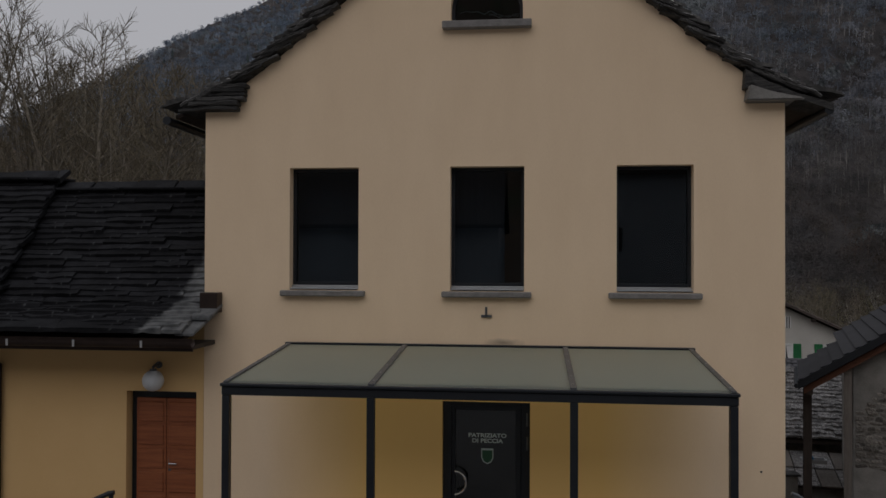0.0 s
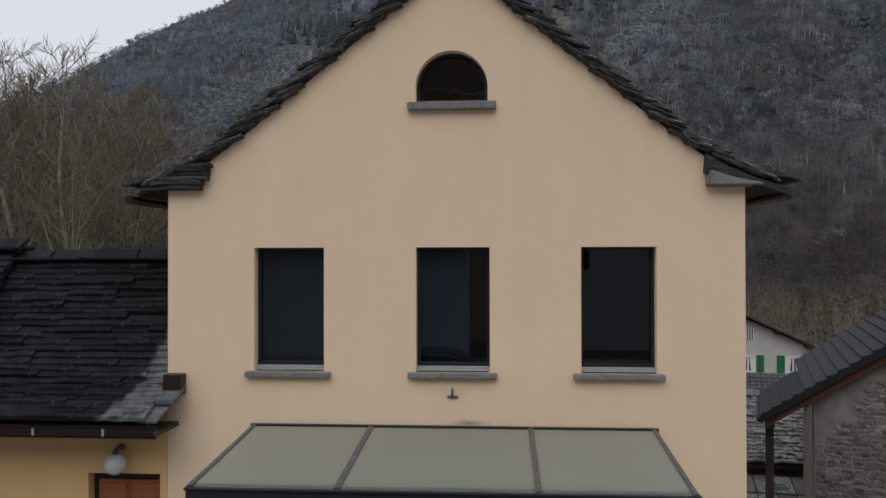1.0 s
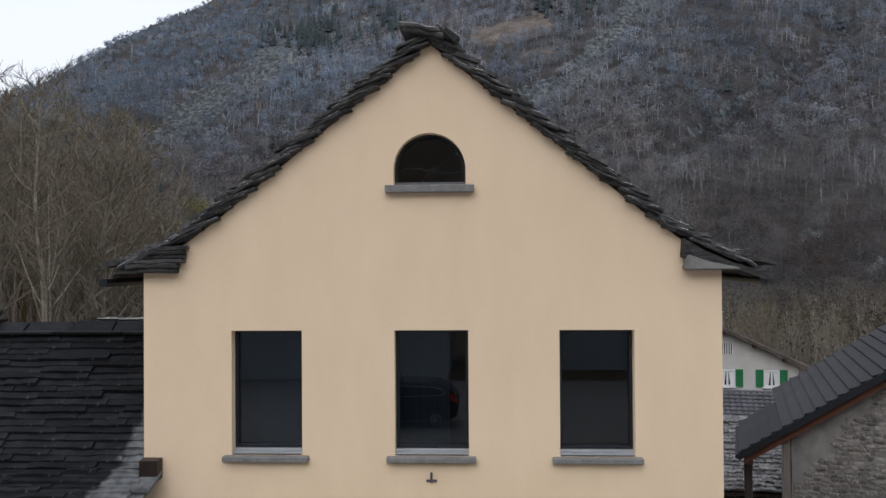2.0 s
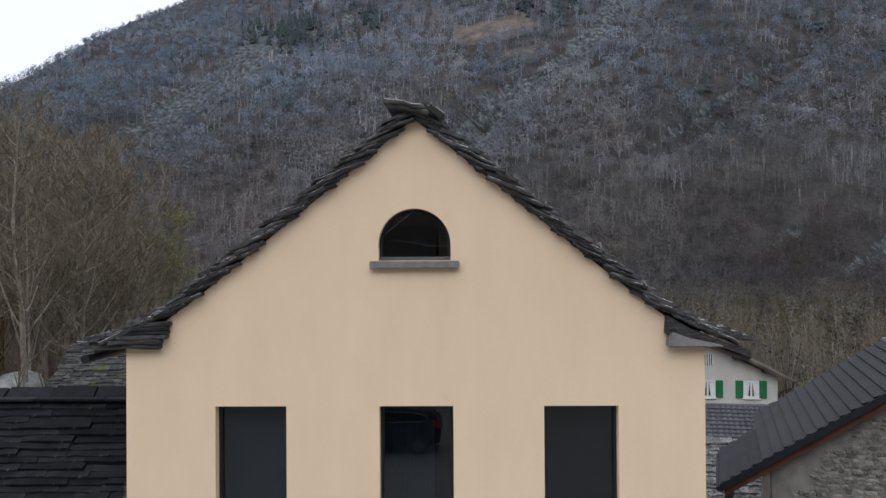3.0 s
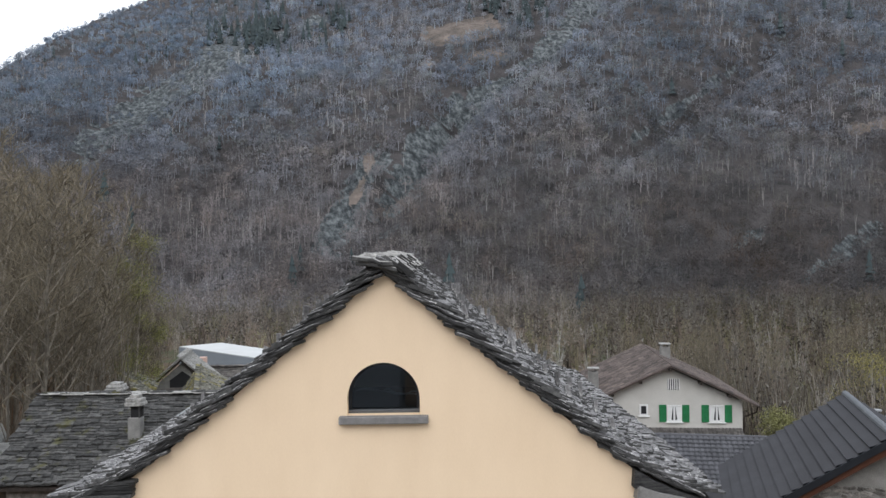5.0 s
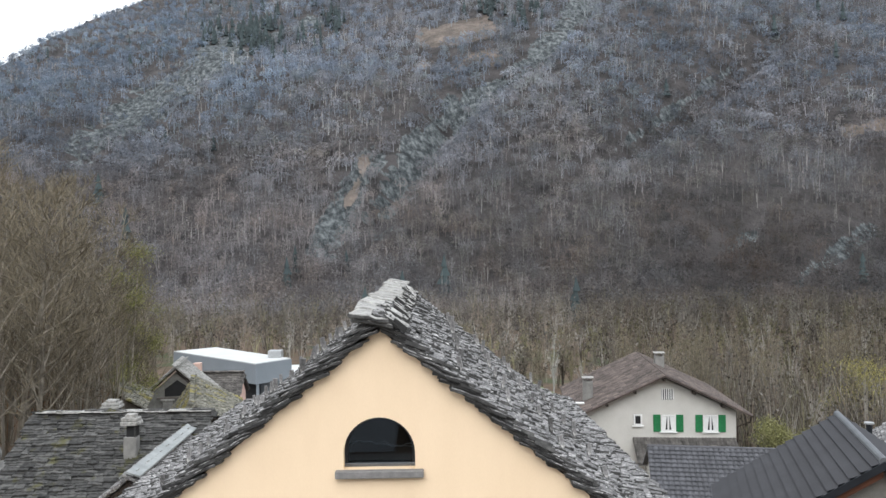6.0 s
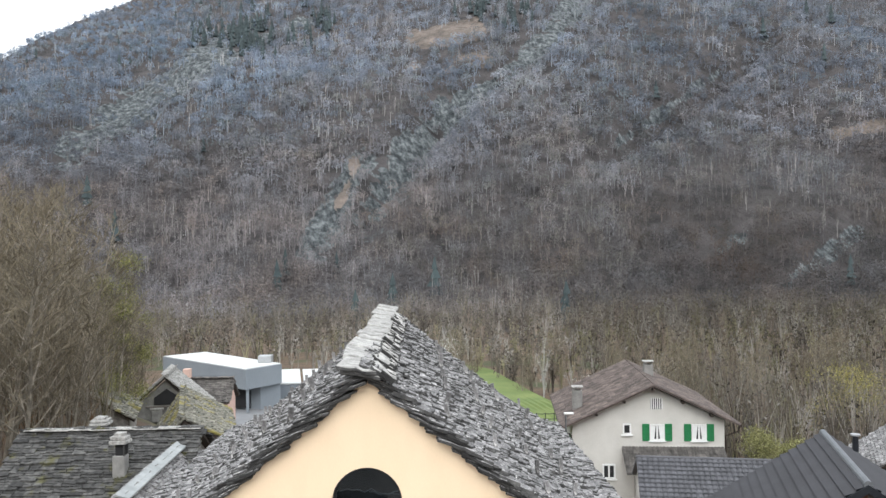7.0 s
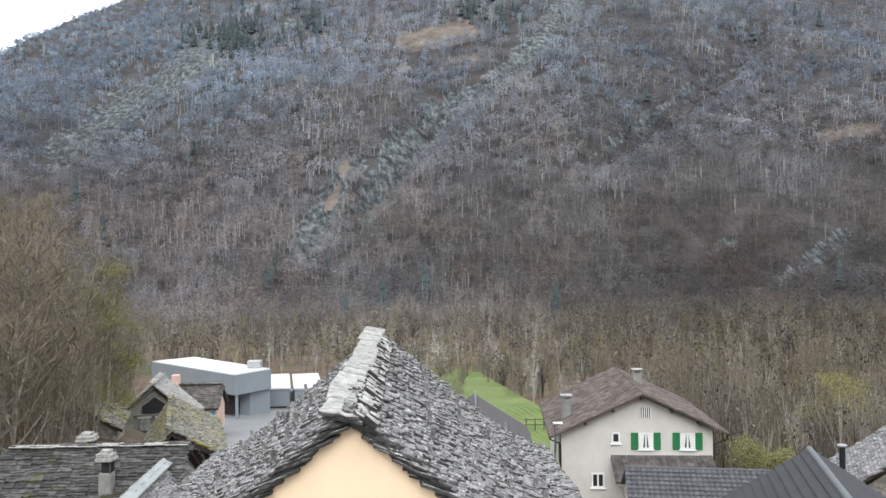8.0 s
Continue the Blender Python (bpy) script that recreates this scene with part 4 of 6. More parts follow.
# verge: layered slab ends along the gable, knee stacks, ridge slabs, upright snow stones
rng = random.Random(12)
for side in (-1, 1):
    for k in range(6) if side < 0 else ():
        z0 = 6.268 + 0.062 * (k + (side > 0))
        inner = 3.50 - 0.03 * k + rng.uniform(-0.05, 0.03)
        outer = max(inner + 0.3, table(z0 + 0.02, [(6.27, 4.42), (6.33, 4.22), (6.62, 3.72), (6.9, 3.3)]))
        ks = bmesh.new()
        box(min(side * inner, side * outer), max(side * inner, side * outer), -0.16 + rng.uniform(-0.03, 0.02), 0.5, z0, z0 + 0.058, ks, 0.012)
        bmesh.ops.subdivide_edges(ks, edges=[e for e in ks.edges if abs(e.verts[0].co.x - e.verts[1].co.x) > 0.2], cuts=3)
        for v in ks.verts:
            v.co.z += 0.02 * noise.noise(v.co * 6) - 0.10 * max(0, abs(v.co.x) - 4.0)
            v.co.y += 0.05 * noise.noise(v.co * 5 + Vector((0, 0, 9 * k)))
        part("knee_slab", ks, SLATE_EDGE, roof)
# thick slab ends bedded along the gable, flatter than the slope
verge_meshes = []
for k in range(8):
    vb_ = box(-0.27, 0.27, 0, 0.34, -0.03, 0.03, None, 0.014)
    bmesh.ops.subdivide_edges(vb_, edges=[e for e in vb_.edges if abs(e.verts[0].co.x - e.verts[1].co.x) > 0.3], cuts=4)
    for v in vb_.verts:
        q = v.co * 5 + Vector((9 * k, 0, 0))
        v.co += Vector((0.07 * noise.noise(q), 0.06 * noise.noise(q + Vector((0, 7, 0))), 0.020 * noise.noise(q * 1.5)))
    me = bpy.data.meshes.new("verge_slab")
    vb_.to_mesh(me)
    vb_.free()
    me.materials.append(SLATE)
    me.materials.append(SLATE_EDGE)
    # faces not turned upwards take the dark slate as painted shade
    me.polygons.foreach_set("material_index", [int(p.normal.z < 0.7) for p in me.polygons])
    verge_meshes.append(me)
for side in (-1, 1):
    out, n_course = 4.2, 0
    while out > 0.0:
        under = roof_under(0.04 + side * out)
        ob = new("verge_slab", verge_meshes[rng.randrange(8)])
        ob.parent = roof
        tilt_ = 23 + rng.uniform(-5, 5)
        # every third course reaches further in, so that the underside steps
        reach = 0.03 if n_course % 3 == 0 else rng.uniform(-0.05, 0.015)
        ob.matrix_basis = pose(0.04 + side * (out - 0.02 - reach), -0.135 + rng.uniform(-0.035, 0.025), under + 0.118 + rng.uniform(-0.016, 0.016), 0, side * tilt_, 0) @ Matrix.Diagonal((rng.uniform(0.75, 1.15), 1, rng.uniform(0.55, 1.05), 1))
        out -= rng.uniform(0.052, 0.076)
        n_course += 1
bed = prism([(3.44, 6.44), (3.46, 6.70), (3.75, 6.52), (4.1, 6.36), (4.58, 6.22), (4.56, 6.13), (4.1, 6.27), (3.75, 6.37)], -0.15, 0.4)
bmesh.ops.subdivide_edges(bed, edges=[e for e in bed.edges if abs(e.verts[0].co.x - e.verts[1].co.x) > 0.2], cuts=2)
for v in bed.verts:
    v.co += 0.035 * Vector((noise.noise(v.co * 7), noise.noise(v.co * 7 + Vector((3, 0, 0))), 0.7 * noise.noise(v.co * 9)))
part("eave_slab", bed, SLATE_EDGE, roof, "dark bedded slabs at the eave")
kst = prism([(3.47, 6.27), (4.2, 6.262), (4.17, 6.30), (3.8, 6.385), (3.49, 6.47)], -0.20, 0.3)
bmesh.ops.bevel(kst, geom=kst.edges[:], offset=0.02, segments=2, affect="EDGES")
for v in kst.verts:
    v.co += 0.03 * Vector((noise.noise(v.co * 5), noise.noise(v.co * 5 + Vector((3, 0, 0))), 0.6 * noise.noise(v.co * 6)))
part("knee_stone", kst, MORTAR, roof, "pale wedge-shaped corner stone")
y = -0.27
while y < 11.2:
    ln = rng.uniform(0.65, 1.3)
    for layer in ((0, 1) if y < 0 else (1,)):
        x0, x1 = (-0.36, 0.15) if layer else (-0.31, 0.22)
        rdg = box(x0 + rng.uniform(-0.04, 0.04), x1 + rng.uniform(-0.03, 0.05), y + 0.03 * (1 - layer), y + ln + 0.03, 0, 0.066, None, 0.014)
        bmesh.ops.subdivide_edges(rdg, edges=[e for e in rdg.edges if abs(e.verts[0].co.x - e.verts[1].co.x) > 0.3], cuts=3)
        for v in rdg.verts:
            v.co += Vector((0.05 * noise.noise(v.co * 5), 0.05 * noise.noise(v.co * 5 + Vector((3, 0, 0))), 0.025 * noise.noise(v.co * 7)))
            v.co.z += 9.475 + 0.055 * layer + 0.012 * y + 0.012 * (y + ln + 0.1 - v.co.y) / ln - 0.19 * v.co.x
        slab_ = part("ridge_slab", rdg, RIDGE_STONE, roof, "pale broad ridge slab")
        if y < 0:
            shade_sides(slab_, SLATE_SIDE)
    y += ln
# small lichened stones wedged along the ridge slabs
WEDGE = variants("wedge_stone", RIDGE_STONE, 0.17, 0.20, 0.075, 6, 91, SLATE_EDGE)
y = -0.15
while y < 11.0:
    for dx in (0.20, 0.33):
        ob = new("wedge_stone", WEDGE[rng.randrange(6)])
        ob.parent = roof
        ob.matrix_basis = pose(0.04 + dx + rng.uniform(-0.03, 0.04), y + rng.uniform(-0.05, 0.05), roof_under(0.04 + dx) + 0.205 + rng.uniform(-0.02, 0.03), rng.uniform(-10, 10), 34 + rng.uniform(-10, 10), 0) @ pose(0, 0, 0, 0, 0, 90 + rng.uniform(-20, 20)) @ Matrix.Diagonal((rng.uniform(0.7, 1.25), rng.uniform(0.7, 1.1), rng.uniform(0.7, 1.3), 1))
    y += rng.uniform(0.13, 0.2)
SNOW = slab_mesh("snow_stone", 0.10, 0.22, 0.045, 77, SLATE)
for side in (-1, 1):
    for row, out in enumerate((1.2, 1.95, 2.7, 3.45)):
        for c in range(8):
            yy = 0.8 + c * 1.35 + 0.6 * (row % 2) + rng.uniform(-0.15, 0.15)
            if yy > 11:
                continue
            ob = new("snow_stone", SNOW)
            ob.parent = roof
            ob.matrix_basis = pose(0.04 + side * out, yy, roof_under(0.04 + side * out) + 0.22, 90 + rng.uniform(-14, 14), rng.uniform(-14, 14), rng.uniform(-35, 35)) @ Matrix.Diagonal((rng.uniform(0.6, 1.0), rng.uniform(1.0, 1.6), 0.75, 1))
for side in (-1, 1):
    part("gutter", tube([(side * 4.52, -0.14, 6.13), (side * 4.52, 11.4, 6.10)], 0.06, 10), METAL_DARK, roof, "dark metal eaves gutter")

# ---------------------------------------------------------------- entrance canopy
canopy = thing("entrance_canopy", pose(0.02, 0, 0), "anthracite steel entrance canopy with frosted glass panels", "canopy")
part("wall_rail", box(-2.81, 2.81, -0.07, -0.002, 2.93, 2.99, None, 0.006), METAL_DARK, canopy)
fb = box(-2.80, 2.80, -2.46, -2.36, 2.64, 2.735, None, 0.008)
box(-2.81, 2.81, -2.49, -2.36, 2.739, 2.775, fb, 0.008)
part("front_beam", fb, METAL_DARK, canopy)
for x in (-2.755, -1.11, 1.10, 2.755):
    part("post", box(x - 0.042, x + 0.042, -2.455, -2.37, 0, 2.638, None, 0.006), METAL_DARK, canopy)
CAN = [(-2.765, -2.735), (-1.125, -1.08), (1.07, 1.115), (2.735, 2.765)]
for x0, x1 in CAN:
    rb = prism([(-2.46, 2.778), (-0.04, 2.965), (-0.04, 2.985), (-2.46, 2.798)], x0 - 0.012, x1 + 0.012)
    rb.transform(Matrix(((0, 1, 0, 0), (1, 0, 0, 0), (0, 0, 1, 0), (0, 0, 0, 1))))
    raft = part("rafter_cap", rb, METAL_GREY, canopy)
    for k in range(6):
        yy = -2.3 + k * 0.42
        zz = 2.798 + (yy + 2.46) * 0.0773
        part("bolt", tube([((x0 + x1) / 2, yy, zz - 0.004), ((x0 + x1) / 2, yy, zz + 0.006)], 0.011, 6), ALU, raft)
for (a, b), (c, d) in zip(CAN, CAN[1:]):
    pb = prism([(-2.44, 2.765), (-0.05, 2.95), (-0.05, 2.962), (-2.44, 2.777)], b - 0.01, c + 0.01)
    pb.transform(Matrix(((0, 1, 0, 0), (1, 0, 0, 0), (0, 0, 1, 0), (0, 0, 0, 1))))
    panel = part("glass_panel", pb, FROST, canopy, "frosted greenish glass panel")

# ---------------------------------------------------------------- low annex
annex = thing("annex", pose(0, 0, 0), "low yellow rendered annex under a dark slab roof", "house")
ax0, ax1 = -11.0, -4.0
aw = bmesh.new()
for a, b, lo, hi in ((ax0, -5.16, -0.3, 3.2), (-5.16, -4.11, 2.25, 3.2), (-4.11, -4.004, -0.3, 3.2)):
    box(a, b, 0.0, 0.4, lo, hi, aw)
part("front_wall", aw, PLASTER_YELLOW, annex)
part("rear_wall", box(ax0, -4.004, 3.7, 4.0, -0.3, 3.2), PLASTER_YELLOW, annex)
adoor = part("door", box(-5.155, -4.115, 0.18, 0.22, 0.0, 2.245), METAL_DARK, annex, "red-brown panelled wooden double door")
for i, (a, b) in enumerate(((-5.065, -4.617), (-4.609, -4.12))):
    lf = part("leaf", box(a, b, 0.13, 0.178, 0.03, 2.13, None, 0.004), DOOR_WOOD, adoor)
    if i:
        part("handle", tube([(a + 0.05, 0.09, 1.19), (a + 0.17, 0.09, 1.19)], 0.012, 8), CHROME, adoor, "steel lever handle")
        part("lock_plate", box(a + 0.03, a + 0.07, 0.122, 0.129, 1.08, 1.26, None, 0.002), METAL_GREY, adoor)
    for k in range(6):
        part("panel", box(a + 0.035, b - 0.035, 0.115, 0.131, 0.09 + k * 0.34, 0.38 + k * 0.34, None, 0.01), DOOR_WOOD, adoor)
AROOF_E, AROOF_R = (-0.80, 3.08), (1.62, 5.22)
aroof = part("roof", prism([(-0.78, 3.06), (0.0, 3.39), (1.64, 5.18), (4.4, 2.95), (4.4, 2.85), (1.64, 5.06), (0.0, 3.25), (-0.78, 2.99)], ax0, -4.006), TIMBER, annex, "dark damp stone slab roof")
aroof.data.transform(Matrix(((0, 1, 0, 0), (1, 0, 0, 0), (0, 0, 1, 0), (0, 0, 0, 1))))
# slab roof of the annex: dark and damp, with a dry pale strip beside the house wall
SLATE_DAMP = mat("damp_dark_slate", (0.005, 0.005, 0.006), (0.024, 0.025, 0.028), 0.7, 4, 40, 0.6, vary=0.45, dist=0.012, spots=(0.10, 0.105, 0.11), spot_scale=7, spot_at=0.70, spec=0.12)
dn, dl = SLATE_DAMP.node_tree.nodes, SLATE_DAMP.node_tree.links
dgeo = dn.new("ShaderNodeNewGeometry")
dsep = dn.new("ShaderNodeSeparateXYZ")
dl.new(dgeo.outputs["Position"], dsep.inputs[0])
dm1 = dn.new("ShaderNodeMath")
dm1.operation = "MULTIPLY_ADD"
dl.new(dsep.outputs["Y"], dm1.inputs[0])
dm1.inputs[1].default_value, dm1.inputs[2].default_value = -0.24, 4.375
dm2 = dn.new("ShaderNodeMath")
dm2.operation = "ADD"
dl.new(dsep.outputs["X"], dm2.inputs[0])
dl.new(dm1.outputs[0], dm2.inputs[1])
dno = dn.new("ShaderNodeTexNoise")
dno.inputs["Scale"].default_value, dno.inputs["Detail"].default_value = 5.0, 4
dl.new(dgeo.outputs["Position"], dno.inputs["Vector"])
dm3 = dn.new("ShaderNodeMath")
dm3.operation = "MULTIPLY_ADD"
dl.new(dno.outputs["Fac"], dm3.inputs[0])
dm3.inputs[1].default_value = 0.25
dl.new(dm2.outputs[0], dm3.inputs[2])
dmr = dn.new("ShaderNodeMapRange")
dmr.inputs["From Min"].default_value, dmr.inputs["From Max"].default_value = 0.10, 0.19
dl.new(dm3.outputs[0], dmr.inputs["Value"])
dmix = dn.new("ShaderNodeMix")
dmix.data_type = "RGBA"
dbs = dn["Principled BSDF"]
dl.new(dbs.inputs["Base Color"].links[0].from_socket, dmix.inputs["A"])
dry = dn.new("ShaderNodeValToRGB")
dry.color_ramp.elements[0].color, dry.color_ramp.elements[1].color = (0.05, 0.053, 0.056, 1), (0.20, 0.205, 0.205, 1)
dry.color_ramp.elements[0].position, dry.color_ramp.elements[1].position = 0.3, 0.7
dl.new(dno.outputs["Fac"], dry.inputs[0])
dl.new(dry.outputs[0], dmix.inputs["B"])
dl.new(dmr.outputs[0], dmix.inputs["Factor"])
dl.new(dmix.outputs["Result"], dbs.inputs["Base Color"])

A_PROFILE = [(-0.82, 3.09), (0.0, 3.44), (1.62, 5.22)]


def front_slope(x0, lift):
    def f(s, out, hgt, up):
        u = Vector((0, up.x, up.y)).normalized()
        m = Matrix((Vector((1, 0, 0)), u, Vector((1, 0, 0)).cross(u))).transposed().to_4x4()
        m.translation = Vector((x0 + s, out, hgt + lift))
        return m
    return f


DAMP_SLABS = variants("slab", SLATE_DAMP, 0.8, 0.34, 0.046, 10, 40, None, 0.4)
slab_rows("slab", 3.13, A_PROFILE, front_slope(-7.15, 0.0), DAMP_SLABS, aroof, SLATE_DAMP, 0.115, 0.75, lambda x, y, z: True, 31, tilt=15.0, lift=0.085, loose=0.1, jit=0.2)
slab_rows("slab", 3.75, A_PROFILE, front_slope(-10.95, 0.20), DAMP_SLABS, aroof, SLATE_DAMP, 0.12, 0.75, lambda x, y, z: False, 32, tilt=15.0, lift=0.085, loose=0.1, jit=0.2)
rng = random.Random(6)
x = -7.15
while x < -4.1:
    ln = min(rng.uniform(0.7, 1.2), -4.02 - x)
    rs_ = box(x, x + ln - 0.01, 1.40, 1.95, 5.275, 5.32, None, 0.01)
    for v in rs_.verts:
        v.co.z += 0.012 * noise.noise(v.co * 4)
    part("ridge_slab", rs_, SLATE_DAMP, aroof, "long flat ridge slab")
    x += ln
x = -10.95
while x < -7.3:
    ln = min(rng.uniform(0.5, 0.9), -7.1 - x)
    rs_ = box(x, x + ln - 0.01, 1.35, 1.95, 5.44, 5.50, None, 0.015)
    for v in rs_.verts:
        v.co += Vector((0.02, 0.03, 0.02)) * noise.noise(v.co * 4)
    part("ridge_slab", rs_, SLATE_DAMP, aroof)
    x += ln
ext = box(-4.02, -3.75, -0.82, -0.03, 0, 0.05, None, 0.012)
for v in ext.verts:
    v.co.z += 3.12 + 0.37 * (v.co.y + 0.82)
    v.co.x -= 0.12 * max(0, -0.3 - v.co.y)
part("end_slab", ext, SLATE_DAMP, aroof, "projecting end slab")
ext = box(-4.02, -3.72, -0.5, -0.02, 0, 0.05, None, 0.012)
for v in ext.verts:
    v.co.z += 3.20 + 0.34 * (v.co.y + 0.82)
part("end_slab", ext, SLATE_DAMP, aroof)
part("flashing", box(-3.99, -3.735, -0.20, -0.002, 3.40, 3.68, None, 0.005), COPPER, aroof, "brown metal flashing box")
gut = bmesh.new()
for k in range(9):
    a0, a1 = math.pi + math.pi * k / 9, math.pi + math.pi * (k + 1) / 9
    gut.faces.new([gut.verts.new(v) for v in ((-11, -0.86 + 0.07 * math.cos(a0), 3.06 + 0.09 * math.sin(a0)), (-3.80, -0.86 + 0.07 * math.cos(a0), 3.06 + 0.09 * math.sin(a0)), (-3.80, -0.86 + 0.07 * math.cos(a1), 3.06 + 0.09 * math.sin(a1)), (-11, -0.86 + 0.07 * math.cos(a1), 3.06 + 0.09 * math.sin(a1)))])
bmesh.ops.remove_doubles(gut, verts=gut.verts[:], dist=0.0005)
gutter = part("gutter", gut, COPPER, annex, "dark brown half-round gutter")
part("soffit", box(-11, -3.84, -0.78, 0.0, 2.94, 3.0), TIMBER, annex)
part("fascia", box(-11, -3.83, -0.80, -0.77, 2.92, 3.09), COPPER, annex)
for k in range(7):
    part("bracket", box(-4.5 - k * 0.95, -4.47 - k * 0.95, -0.94, -0.93, 2.98, 3.07), ALU, gutter)
part("downpipe", tube([(-7.10, -0.07, 0.0), (-7.10, -0.07, 2.6), (-7.10, -0.82, 2.97)], 0.05, 10), COPPER, annex, "dark brown downpipe")

lamp = thing("wall_lamp", pose(-4.67, 0, 2.43), "round opal glass wall lamp above the wooden door", "lamp")
gl = bmesh.new()
bmesh.ops.create_uvsphere(gl, u_segments=20, v_segments=14, radius=0.15)
gl.transform(Matrix.Translation((0, -0.19, 0)))
part("globe", gl, GLOBE, lamp, "pale opal globe", smooth=True)
part("bracket", tube([(0, -0.002, 0.2), (0, -0.10, 0.215), (0, -0.19, 0.19), (0, -0.19, 0.14)], 0.022, 8), METAL_GREY, lamp)
part("collar", tube([(0, -0.19, 0.135), (0, -0.19, 0.165)], 0.05, 10), METAL_GREY, lamp)
part("wall_plate", tube([(0, -0.002, 0.2), (0, -0.02, 0.2)], 0.05, 12), METAL_GREY, lamp)

rail = thing("handrail", pose(-4.83, -1.0, 0), "dark metal handrail beside the annex door", "handrail")
part("rail", tube([(0.02, 0, 1.07), (-0.05, 0, 1.06), (-1.6, -0.35, 0.35)], 0.034, 10), METAL_DARK, rail)
part("post", tube([(-0.02, 0, 0), (-0.02, 0, 1.05)], 0.032, 8), METAL_DARK, rail)
part("post", tube([(-1.45, -0.31, 0), (-1.45, -0.31, 0.42)], 0.022, 8), METAL_DARK, rail)
rail2 = thing("handrail", pose(4.05, -0.15, 0), "grey metal handrail at the house corner", "handrail")
part("rail", tube([(-0.02, 0, 1.13), (0.06, 0, 1.10), (0.9, 0.1, 0.55)], 0.024, 8), METAL_GREY, rail2)
part("post", tube([(0.02, 0, 0), (0.02, 0, 1.11)], 0.02, 8), METAL_GREY, rail2)
part("post", tube([(0.85, 0.1, 0), (0.85, 0.1, 0.58)], 0.02, 8), METAL_GREY, rail2)
forecourt = tagged(sheet("forecourt", lambda x, y: (x, y, 0.012), [-40, -20, -12, -8, -4, 0, 4, 8, 20, 40], [-31.5, -24, -16, -10, -5, 0], PAVING), "grey paved street before the houses", "paving", kind="structure")

# ---------------------------------------------------------------- generic pitched building
def gable_roof(name, parent, ridge, half, length, rise, material, thick=0.12, label=""):
    """A pitched roof in local axes: ridge along y from 0 to length at height ridge."""
    p = [(-half, ridge - rise), (0, ridge), (half, ridge - rise), (half, ridge - rise - thick), (0, ridge - thick), (-half, ridge - rise - thick)]
    return part(name, prism(p, 0, length), material, parent, label)


def tile_ribs(parent, half, length, ridge, rise, material, pitch, course, side=0, tilt_tile=0.035, label="rows of roof tiles", nmax=100000, ribbed=True):
    """Overlapping tile courses as joined relief on both slopes (ridge along y)."""
    sl = math.hypot(half, rise)
    verts, faces = [], []
    rng = random.Random(3)
    for sd in ((-1, 1) if side == 0 else (side,)):
        n = int(sl / course)
        for i in range(n):
            d0, d1 = sl * i / n, sl * (i + 1) / n + 0.03
            m = max(1, int(length / pitch))
            for j in range(m):
                y0, y1 = length * j / m, length * (j + 1) / m
                pts = []
                for d, up in ((d0, 0.012), (d1, tilt_tile)):
                    for yy, hump in ((y0, 0.0), (y0 + 0.3 * (y1 - y0), 0.065 if ribbed else 0), (y0 + 0.7 * (y1 - y0), 0.065 if ribbed else 0), (y1, 0.0)):
                        k = d / sl
                        pts.append((sd * (half * k + rise / sl * (up + hump)), yy, ridge - rise * k + half / sl * (up + hump) + rng.uniform(0, 0.008)))
                i0 = len(verts)
                verts += pts
                faces += [(i0, i0 + 1, i0 + 5, i0 + 4), (i0 + 1, i0 + 2, i0 + 6, i0 + 5), (i0 + 2, i0 + 3, i0 + 7, i0 + 6)]
    ob = raw("tile_field", verts, faces, material, parent, label)
    return tagged(ob, kind="stuff")


def simple_slabs(parent, half, length, ridge, rise, material, exposure, width, seed, sides=(-1, 1), sag=0.0):
    """Rough stone slabs on a pitched roof far off."""
    rng = random.Random(seed)
    var = variants("slab", material, width, exposure * 2.4, 0.06, 6, seed)
    verts, faces = [], []
    sl = math.hypot(half, rise)
    for sd in sides:
        d = 0.0
        u = Vector((-sd * half / sl, 0, rise / sl))
        al = Vector((0, 1, 0)) if sd > 0 else Vector((0, -1, 0))
        base = Matrix((al, u, al.cross(u))).transposed().to_4x4()
        while d < sl:
            s = -rng.random() * width * 0.5
            while s < length:
                w = width * rng.uniform(0.6, 1.5)
                k = d / sl
                m = base.copy()
                m.translation = Vector((sd * half * (1 - k), min(length, s + w / 2), ridge - rise + rise * k + 0.01 - sag * math.sin(math.pi * min(1, max(0, s / length))) * k))
                m = m @ pose(0, 0, 0.10 + rng.uniform(0, 0.04), -13 + rng.uniform(-3, 3), rng.uniform(-3, 3), rng.uniform(-5, 5)) @ Matrix.Diagonal((w / width, 1, rng.uniform(0.6, 1.5), 1))
                i0 = len(verts)
                v_ = var[rng.randrange(6)]
                verts += [m @ v.co for v in v_.vertices]
                faces += [tuple(i0 + q for q in p.vertices) for p in v_.polygons]
                s += w
            d += exposure * rng.uniform(0.9, 1.1)
    return tagged(raw("slab_field", verts, faces, material, parent, "overlapping stone slabs"), kind="stuff")


